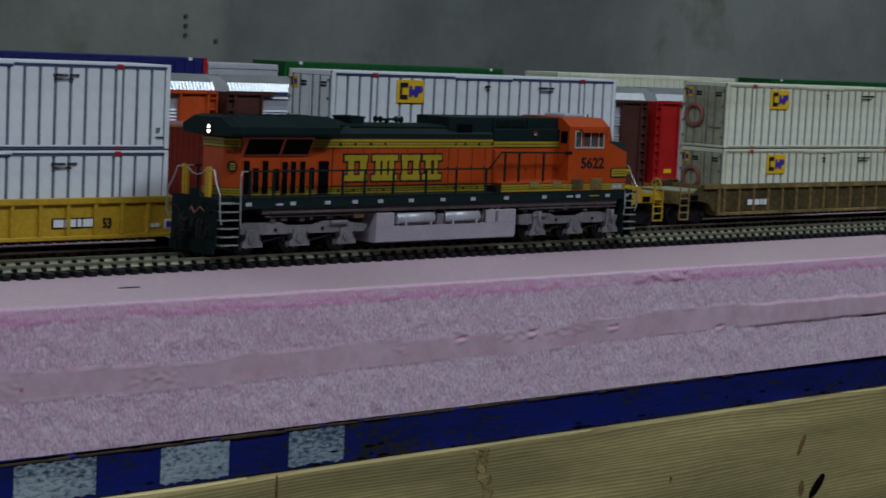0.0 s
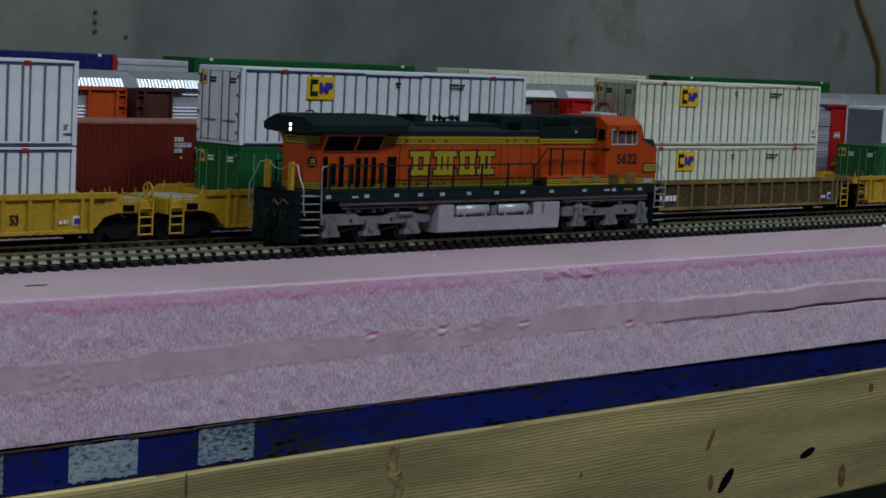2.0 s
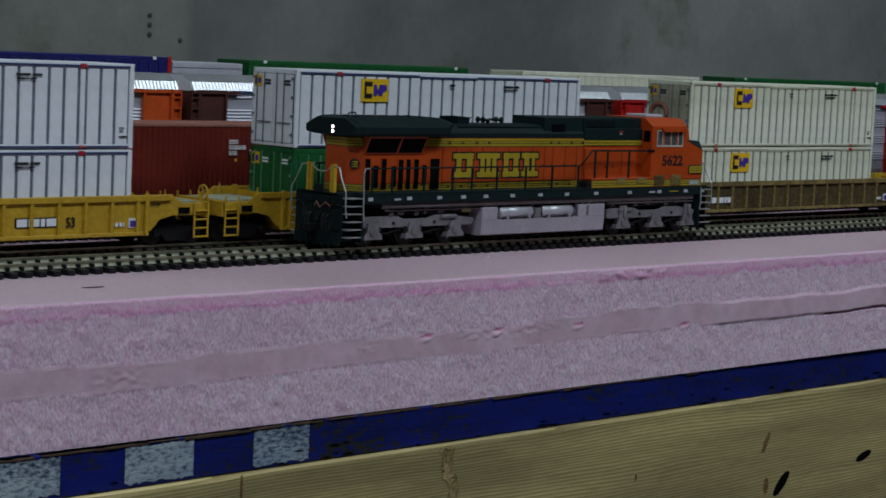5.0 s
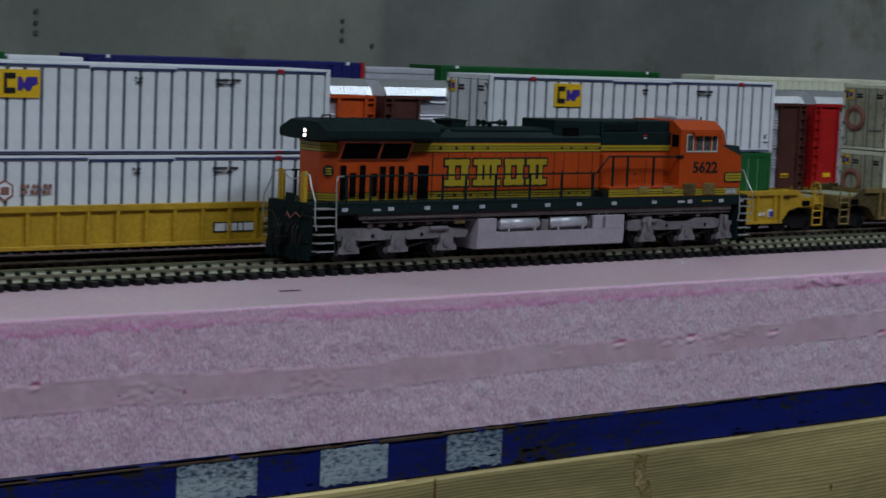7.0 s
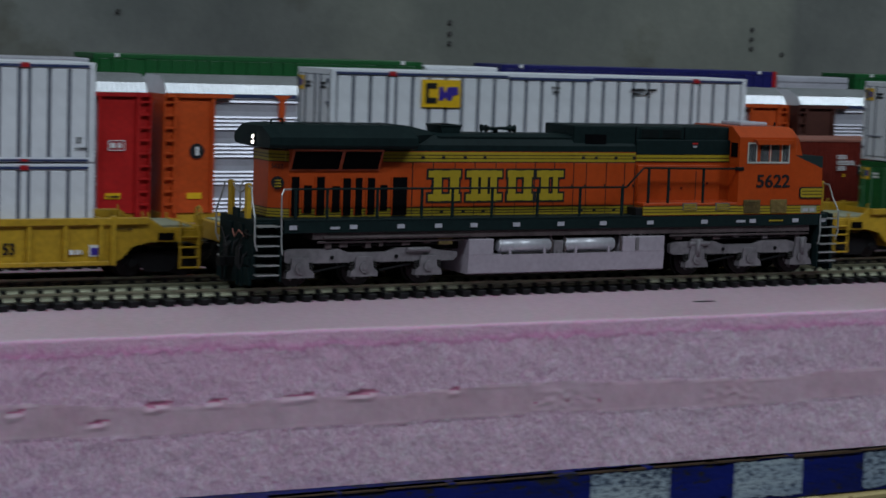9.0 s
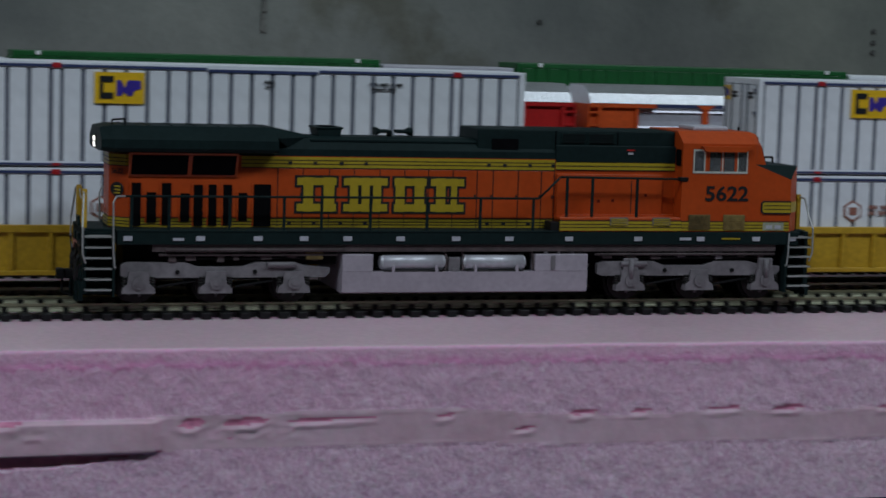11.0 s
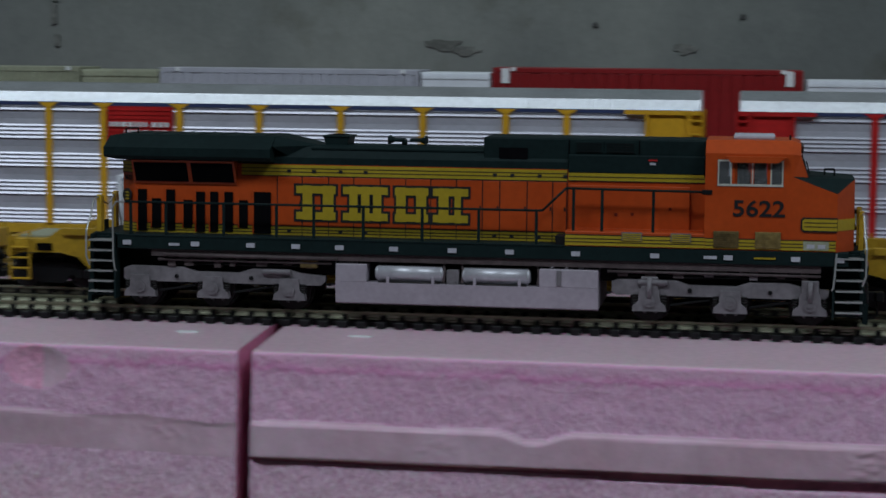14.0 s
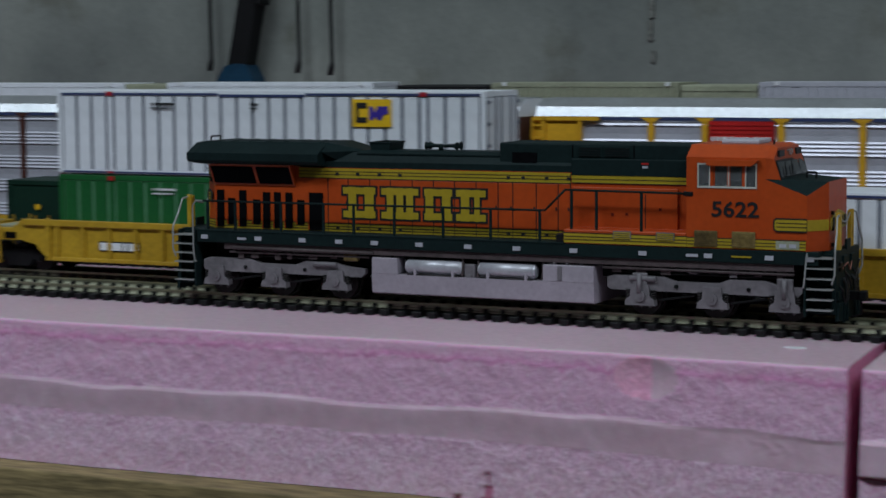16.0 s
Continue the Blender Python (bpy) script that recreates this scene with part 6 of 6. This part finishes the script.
# emblem wings across the nose front
EM = lp("emblem", mprism(B(), [(-9.5, 31.2), (9.5, 31.2), (10.5, 33), (9.5, 35), (4, 36.5), (0, 37.2), (-4, 36.5), (-9.5, 35), (-10.5, 33)], "x", 117.4, 117.9), m_eyellow, NOSE, "yellow emblem with dark blocks")
for y in (-7, -3.5, 0, 3.5, 7):
    lp("emblem_block", mbox(B(), 117.8, 118.1, y - 1.0, y + 1.0, 32.0, 35.2), m_print, EM)
for s in (-1, 1):
    b = B()
    q = [b.verts.new((x / 1e3, s * y / 1e3, z / 1e3)) for x, y, z in ((112.5, 17.8, 31.4), (117.6, 11.2, 31.4), (117.6, 11.2, 34.8), (112.5, 17.8, 34.8))]
    r = [b.verts.new((v.co.x - 0.0004, v.co.y - s * 0.0004, v.co.z)) for v in q]
    b.faces.new(q)
    b.faces.new(r)
    for i in range(4):
        b.faces.new((q[i], q[(i + 1) % 4], r[(i + 1) % 4], r[i]))
    bmesh.ops.recalc_face_normals(b, faces=b.faces)
    lp("emblem_wing", b, m_eyellow, NOSE)
for z in (26, 31, 36):
    lp("nose_hinge", mbox(B(), 117.3, 118.4, -8.6, -7.6, z, z + 1.2), m_black, NOSE)

# the railway's name as plain slab-ended blocks in yellow with a dark outline
def name_block(x0, x1, cuts):
    z0, z1, w = 30.5, 41.3, 0.75
    def shape(g, y):
        b = B()
        mbox(b, x0 - g, x1 + g, y, -11.2, z0 - g, z0 + 2.6 + g)
        mbox(b, x0 - g, x1 + g, y, -11.2, z1 - 2.6 - g, z1 + g)
        for a, c in cuts:
            mbox(b, x0 + (x1 - x0) * a - g, x0 + (x1 - x0) * c + g, y + 0.01, -11.2, z0, z1)
        return b
    o = lp("name_outline", shape(w * 0.8, -11.68), m_print, HOOD, "dark outline of a yellow block")
    lp("name_block", shape(-0.15, -11.8), m_eyellow, o, "yellow slab-ended block")


name_block(-54.5, -41.6, ((0.16, 0.42), (0.66, 0.95)))
name_block(-39.5, -25.0, ((0.14, 0.34), (0.40, 0.60), (0.66, 0.86)))
name_block(-23.0, -12.2, ((0.04, 0.34), (0.62, 0.94)))
name_block(-11.0, 0.3, ((0.16, 0.46), (0.60, 0.80)))
em = lp("round_emblem", mrod(B(), (-110.0, -9.3, 37.0), (-110.25, -9.65, 37.0), 2.2, 18), m_print, HOOD, "dark round emblem with yellow bars")
for z in (35.8, 36.8, 37.8):
    lp("emblem_bar", mrod(B(), (-111.2, -8.55, z), (-109.4, -10.6, z), 0.28, 6), m_eyellow, em)

# fuel tank with its air reservoirs
TANK = lp("fuel_tank", mprism(B(), [(-17.4, 12.0), (-16.9, 5.6), (-16.4, 5.2), (16.4, 5.2), (16.9, 5.6), (17.4, 12.0)], "x", -40.5, 41.3), m_tank, None, "pale lilac-grey fuel tank")
for a, c in ((-40.5, -30.6), (23.2, 41.3)):
    lp("tank_end", mbox(B(), a, c, -17.4, 17.4, 11.9, 17.6, 0.3), m_tank, TANK)
lp("tank_core", mbox(B(), -31, 24, -11.5, 11.5, 11.9, 18.5), m_black, TANK)
for s in (-1, 1):
    for a, c in ((-28.0, -6.6), (-0.8, 20.3)):
        r = lp("air_reservoir", mrod(mrod(mrod(B(), (a + 0.8, s * 14.8, 14.9), (c - 0.8, s * 14.8, 14.9), 2.55, 18), (a, s * 14.8, 14.9), (a + 0.8, s * 14.8, 14.9), 1.9, 18, 2.55), (c - 0.8, s * 14.8, 14.9), (c, s * 14.8, 14.9), 2.55, 18, 1.9), m_res, TANK, "silver grey air reservoir")
        for x in (a + 3.6, c - 3.6):
            lp("reservoir_strap", mbox(B(), x, x + 0.9, s * 14.8 - 2.7, s * 14.8 + 2.7, 11.6, 14.0), m_tank, r)
        lp("reservoir_pipe", mrod(B(), (a + 1, s * 16.9, 12.1), (c - 1, s * 16.9, 12.1), 0.45, 8), m_steel, r)
    lp("valve", mbox(mbox(B(), -5.6, -1.8, s * 15.4 - 1.4, s * 15.4 + 1.4, 10.6, 16.5, 0.3), -4.6, -2.8, s * 15.4 - 1.9, s * 15.4 + 1.9, 11.5, 13.0), m_truck, TANK)
    lp("sight_glass", mbox(B(), 28.6, 30.0, s * 17.5 - 0.2, s * 17.5 + 0.2, 12.6, 17.2), m_truck, TANK)
    lp("filler_cap", mrod(mrod(B(), (36, s * 15, 17.4), (36, s * 15, 19), 1.2, 10), (27, s * 16, 17.4), (27, s * 16, 18.6), 0.8, 10), m_truck, TANK)
    lp("filler_cap", mrod(B(), (31.5, s * 16, 17.4), (31.5, s * 16, 18.8), 0.7, 10), m_truck, TANK)

# trucks and wheels
WHEELS = []


def engine_truck(axles, flip):
    x0, x1 = min(axles), max(axles)
    t = new("truck")
    t.parent = loco
    for s in (-1, 1):
        ya, yb = (-15.4, -13.4) if s < 0 else (13.4, 15.4)
        b = B()
        a, c = (x0 - 5.5, x1 + 11.5) if not flip else (x0 - 11.5, x1 + 5.5)
        beam = [(a, 11.0), (a + 1.5, 10.2), (c - 1.5, 10.2), (c, 11.6), (c, 13.2), (c - 8, 14.0), (c - 12, 15.0), ((a + c) / 2 + 9, 15.0), ((a + c) / 2 + 5, 13.6), ((a + c) / 2 - 9, 13.6), ((a + c) / 2 - 13, 15.0), (a + 2, 15.0), (a, 14.2)]
        mprism(b, beam, "y", ya, yb)
        sf = lp("side_frame", b, m_truck, t, "grey moulded truck side frame")
        for x in axles:
            lp("journal_box", mprism(B(), [(x - 5.2, 5.4), (x + 5.2, 5.4), (x + 4.9, 7.2), (x + 3.4, 8.4), (x + 3.0, 12.2), (x - 3.0, 12.2), (x - 3.4, 8.4), (x - 4.9, 7.2)], "y", ya - 0.9, yb), m_truck, sf)
            yy = ya - 0.9 if s < 0 else yb + 0.9
            lp("axle_cap", mrod(mrod(B(), (x, yy, 8.6), (x, yy - 0.6 if s < 0 else yy + 0.6, 8.6), 1.9, 14), (x, yy, 8.6), (x, yy - 0.9 if s < 0 else yy + 0.9, 8.6), 0.9, 10), m_truck, sf)
            for u in (-4.3, 4.3):
                b = B()
                for k in range(4):
                    mrod(b, (x + u, yb - 1.6 if s > 0 else ya + 0.6, 7.6 + 0.8 * k), (x + u, yb - 1.6 if s > 0 else ya + 0.6, 8.1 + 0.8 * k), 1.1, 8)
                lp("spring", b, m_steel, sf)
        for x in ((x0 + axles[1]) / 2, (axles[1] + x1) / 2):
            lp("bolt", mrod(B(), (x, ya if s < 0 else yb, 12.0), (x, ya - 0.4 if s < 0 else yb + 0.4, 12.0), 0.7, 8), m_black, sf)
            lp("brake_rod", mpipe(B(), [(x - 6, ya + 1 if s < 0 else yb - 1, 7.2), (x + 6, ya + 1 if s < 0 else yb - 1, 9.2)], 0.4), m_black, sf)
            lp("bolster_pad", mbox(B(), x - 3.2, x + 3.2, ya + 0.2 if s < 0 else 11, yb - 0.2 if s > 0 else -11, 15.6, 17.8, 0.3), m_black, sf)
        cx = c - 14 if not flip else a + 14
        lp("brake_cylinder", mrod(B(), (cx - 6, ya - 0.4 if s < 0 else yb + 0.4, 14.2), (cx + 3, ya - 0.4 if s < 0 else yb + 0.4, 14.2), 0.9, 10), m_truck, sf)
        if flip:
            for x in (x0, x1):
                lp("snubber", mrod(mbox(B(), x - 2.6, x + 2.6, ya - 0.8 if s < 0 else yb - 0.5, ya + 0.5 if s < 0 else yb + 0.8, 12.0, 16.0, 0.3), (x, ya - 1.3 if s < 0 else yb + 1.3, 9.5), (x, ya - 1.3 if s < 0 else yb + 1.3, 15.6), 0.8, 10), m_truck, sf)
    lp("truck_bolster", mbox(B(), x0 - 3, x1 + 3, -7, 7, 8.5, 15), m_black, t)
    for x in axles:
        w = new("wheelset")
        w.parent = t
        w.location = (x / 1e3, 0, 0.0074)
        for s in (-1, 1):
            b = mrod(mrod(B(), (0, s * 7.7, 0), (0, s * 10.2, 0), 5.7, 26), (0, s * 7.2, 0), (0, s * 7.8, 0), 6.4, 26)
            part("wheel", b, m_steel, w)
            b = B()
            for k in range(6):
                a = k * math.pi / 3
                mrod(b, (3.4 * math.cos(a), s * 10.2, 3.4 * math.sin(a)), (3.4 * math.cos(a), s * 10.5, 3.4 * math.sin(a)), 0.5, 6)
            part("wheel_bolts", b, m_truck, w)
        part("axle", mrod(B(), (0, -12, 0), (0, 12, 0), 1.3, 10), m_steel, w)
        WHEELS.append((w, x / 1e3))
    return t


engine_truck((-104.0, -80.2, -55.6), False)
engine_truck((56.8, 81.2, 105.0), True)

# ends: pilots, steps, rails, couplers, hoses
for d in (-1, 1):
    e = 118.5
    def X(v):
        return v * d
    PIL = lp("pilot", mbox(B(), *sorted((X(e + 1), X(e + 2.4))), -14.8, 14.8, 5.2, 24.8, 0.3), m_egreen)
    lp("end_deck", mbox(B(), *sorted((X(110), X(e + 2.4))), -12.0, 12.0, 23.6, 25.0, 0.2), m_egreen, PIL)
    pl = B()
    mprism(pl, [(-14.5, 3.2), (14.5, 3.2), (13.5, 9.0), (-13.5, 9.0)], "x", *sorted((X(e + 2.2), X(e + 3.4))))
    for y in (-9, -5, 5, 9):
        mbox(pl, *sorted((X(e + 3.2), X(e + 4.0))), y - 0.5, y + 0.5, 2.4, 8.6)
    lp("snow_plough", pl, m_egreen, PIL)
    cp = mbox(B(), *sorted((X(e + 2), X(e + 7.5))), -1.5, 1.5, 8.6, 11.4, 0.3)
    mbox(cp, *sorted((X(e + 6.5), X(e + 9.0))), -2.4, 1.0, 8.4, 11.6, 0.4)
    mpipe(cp, [(X(e + 7), -0.5, 8.6), (X(e + 7.2), -0.8, 4.2), (X(e + 4.0), -1.4, 3.0)], 0.35)
    lp("coupler", cp, m_black, PIL)
    for y in (-6.5, -5, -3.8, 4, 5.2, 6.6):
        lp("air_hose", mpipe(B(), [(X(e + 2.3), y, 16.0), (X(e + 3.6), y * 1.02, 14.5), (X(e + 3.8), y * 1.05, 9.5), (X(e + 3.2), y * 1.1, 7.5)], 0.42), m_cable, PIL)
    for y, z, q in ((-10.5, 14.0, 5), (9.5, 13.0, 5.5), (-2.5, 17.5, 4.5), (6.0, 18.0, 4)):
        lp("cable_loop", mpipe(B(), [(X(e + 2.4), y, z), (X(e + 3.4), y + 0.6, z - 1.5), (X(e + 3.8), y + 1.4, z - q), (X(e + 3.2), y + 2.8, z - q + 0.5), (X(e + 2.4), y + 3.6, z - 1.0)], 0.35), m_cable, PIL)
    for y0, y1, z0, z1 in ((-13.5, -9.8, 9.5, 12.5), (8.5, 12.8, 9.0, 13.5), (-7.5, -2.8, 20.6, 23.2), (2.5, 7.0, 20.4, 23.0)):
        lp("pilot_box", mbox(B(), *sorted((X(e + 2.3), X(e + 3.1))), y0, y1, z0, z1, 0.25), m_egreen, PIL)
    lp("jumper_wire", mpipe(B(), [(X(e + 2.6), -8, 19), (X(e + 3.8), -6, 21.0), (X(e + 3.8), -2.5, 18.4), (X(e + 3.6), 0, 20.8), (X(e + 2.6), 2, 19)], 0.25), m_rusttop, PIL, "thin copper red wire")
    for s in (-1, 1):
        sy = s * 15.4
        SW = lp("step_well", mbox(B(), *sorted((X(111.5), X(112.1))), sy - 2.4, sy + 2.4, 4.6, 25.0), m_egreen, PIL)
        lp("step_back", mbox(B(), *sorted((X(111.8), X(120.6))), s * 12.6 - 0.3, s * 12.6 + 0.3, 5.0, 24.0), m_egreen, SW)
        for k in range(6):
            z = 6.6 + 3.25 * k
            lp("step_tread", mbox(mbox(B(), *sorted((X(112.4), X(120.4))), sy - 2.4, sy + 2.4, z, z + 0.35), *sorted((X(112.4), X(120.4))), s * 17.95 - 0.25, s * 17.95 + 0.25, z - 0.02, z + 0.42), m_wire, SW, "worn bright step edge")
        # bright stanchions by the steps
        up = [(X(108.5), s * 17.6, 35.4), (X(111.2), s * 17.8, 35.4), (X(112.2), s * 18.2, 33.5)] if d < 0 else [(X(112.4), s * 17.6, 24.6)]
        lp("grab_rail", mpipe(B(), up + [(X(112.0), s * 18.4, 18.0), (X(111.6), s * 18.3, 14.0), (X(111.2), s * 17.9, 13.6)], 0.3), m_wire, PIL, "bare metal grab rail")
        lp("grab_rail", mpipe(B(), [(X(120.2), s * 8.5, 36.0), (X(120.4), s * 12.0, 35.6), (X(120.8), s * 14.0, 31.0), (X(121.2), s * 17.3, 26.0), (X(121.2), s * 17.6, 18.0), (X(120.2), s * 17.3, 15.0)], 0.32), m_wire, PIL, "bare metal grab rail")
        lp("end_post", mbox(B(), *sorted((X(119.0), X(120.6))), s * 8.2 - 0.6, s * 8.2 + 0.6, 24.8, 36.8, 0.2), m_yellow, PIL, "yellow end post")
        lp("end_post", mbox(B(), *sorted((X(119.0), X(120.4))), s * 6.4 - 0.45, s * 6.4 + 0.45, 24.8, 36.4, 0.15), m_yellow, PIL, "yellow end post")
        lp("end_chain", mpipe(B(), [(X(119.8), s * 6.2, 35.8), (X(119.8), s * 3.2, 33.8), (X(119.8), 0, 33.2)], 0.25), m_wire, PIL)
        lp("uncoupling_lever", mpipe(B(), [(X(e + 2.8), s * 15.0, 20.0), (X(e + 3.6), s * 10.0, 20.4), (X(e + 3.6), s * 5.0, 14.5)], 0.25), m_steel, PIL)
    lp("drop_step", mbox(B(), *sorted((X(120.4), X(121.2))), -2.6, 2.6, 24.6, 28.0, 0.2), m_egreen, PIL)
    lp("walkway_lamp", mbox(B(), *sorted((X(e + 2.3), X(e + 3.0))), -11.5, -8.5, 18.5, 21.5, 0.3), m_black, PIL)

# side handrails
for s in (-1, 1):
    y = s * 17.0
    HR = lp("handrail", mpipe(B(), [(-108.5, y, 35.4), (22.7, y, 35.5), (24.0, y, 35.6), (31.1, y, 42.5), (72.6, y, 42.2)], 0.38, 8), m_egreen)
    for x, z0, z1 in [(x, 21.5, 35.5) for x in (-106.6, -95.1, -76.4, -59.4, -47.5, -31.8, -13.3, 4.3, 22.1)] + [(33.4, 29.4, 42.5), (42.1, 29.4, 42.5), (57.6, 29.4, 42.4)]:
        lp("stanchion", mbox(B(), x - 0.45, x + 0.45, y - 0.35, y + 0.35, z0, z1, 0.12), m_egreen, HR)
    lp("rail_end", mbox(B(), 72.0, 75.2, y - 0.9, y + 0.9, 41.5, 42.9, 0.2), m_black, HR)
lp("walkway_pipe", mrod(B(), (-96, -16.9, 18.9), (-40, -16.9, 18.9), 0.6, 8), m_flange)
rng = random.Random(7)
for a, c in ((-98, -42), (44, 108)):
    for k, (z, r) in enumerate(((17.4, 0.45), (16.2, 0.35), (18.0, 0.5))):
        lp("brake_pipe", mrod(B(), (a + 3 * k, -16.2 + 1.1 * k, z), (c - 5 * k, -16.2 + 1.1 * k, z), r, 8), m_flange if k != 1 else m_black)
    x = a + 3
    while x < c - 4:
        w = rng.uniform(1.6, 4.5)
        lp("hanger", mbox(B(), x, x + w, -15.9, -12.5, rng.uniform(14.9, 16.4), 18.6, 0.2), rng.choice((m_flange, m_black, m_truck, m_flange)))
        x += w + rng.uniform(2.5, 7.0)
for x in (-33.5, -6.8, -1.0, 22.5):
    lp("pipe_drop", mpipe(B(), [(x, -15.5, 18.6), (x + 0.6, -16.2, 16.0), (x + 0.2, -16.4, 12.4)], 0.45), m_flange)
lp("hanging_valve", mbox(B(), -52, -46.5, -16.5, -14.5, 15.8, 18.4, 0.3), m_tan)

# ---- on the wall ----
def hanging_cable(x, z, top, lean, label):
    pts = [(x - 0.0012, 0.4735, z - 0.003), (x - 0.0003, 0.474, z + 0.003), (x, 0.474, z + 0.005)]
    pts += [(x + lean * k / 8 + 0.0008 * math.sin(k * 1.3), 0.474, z + 0.005 + (top - z - 0.005) * k / 8) for k in range(1, 9)]
    part_ = part("hanging_cable", tube(B(), pts, [0.0020, 0.0021] + [0.0014] * 9), m_cable)
    return tagged(part_, label, "cable", "cables on the wall")


for x, z in ((-0.7039, 0.0850), (-0.6396, 0.0834), (-0.6163, 0.0820)):
    hanging_cable(x, z, 0.42, -0.012, "black rubber cable hanging down the concrete wall")
PST = empty("clamp", (-0.680, 0.470, 0.0730), "black bar clamp with blue foot hanging by the wall", "clamp")
b = B()
prism(b, [(-0.0068, 0.008), (0.0068, 0.008), (0.0260, 0.105), (0.0130, 0.105)], "y", -0.006, 0.006)
prism(b, [(0.0130, 0.105), (0.0260, 0.105), (0.070, 0.34), (0.058, 0.34)], "y", -0.006, 0.006)
part("bar", b, m_black, PST)
part("grip", box(B(), 0.0135, 0.0185, -0.007, 0.007, 0.05, 0.064, bevel=0.001), m_black, PST)
part("foot", prism(B(), [(-0.0145, 0.0), (0.0145, 0.0), (0.0125, 0.005), (0.0075, 0.013), (0.0, 0.0135), (-0.0075, 0.012), (-0.0120, 0.005)], "y", -0.0075, 0.0075), m_teal, PST, "blue plastic clamp foot")
b = B()
for (xa, za), (xb, zb2) in zip(((1.742, 0.195), (1.762, 0.155), (1.789, 0.122), (1.806, 0.098)), ((1.762, 0.155), (1.789, 0.122), (1.806, 0.098), (1.812, 0.06))):
    prism(b, [(xa - 0.002, za), (xa + 0.002, za), (xb + 0.002, zb2), (xb - 0.002, zb2)], "y", 0.4770, 0.4800)
tagged(part("strap", b, m_strap), "faded yellow strap hanging on the concrete wall", "strap")


def motions():
    walk(loco, [(t, pose(x, 0, 0.0046)) for t, x in RUN])
    ts, xs = [t for t, _ in RUN], [x for _, x in RUN]
    for w, x in WHEELS:
        rows = []
        for k in range(241):
            t = k / 15
            roll = math.degrees((np.interp(t, ts, xs) - xs[0]) / 0.0057)
            rows.append((t, pose(x, 0, 0.0074, 0, roll, 0)))
        walk(w, rows)


motions()
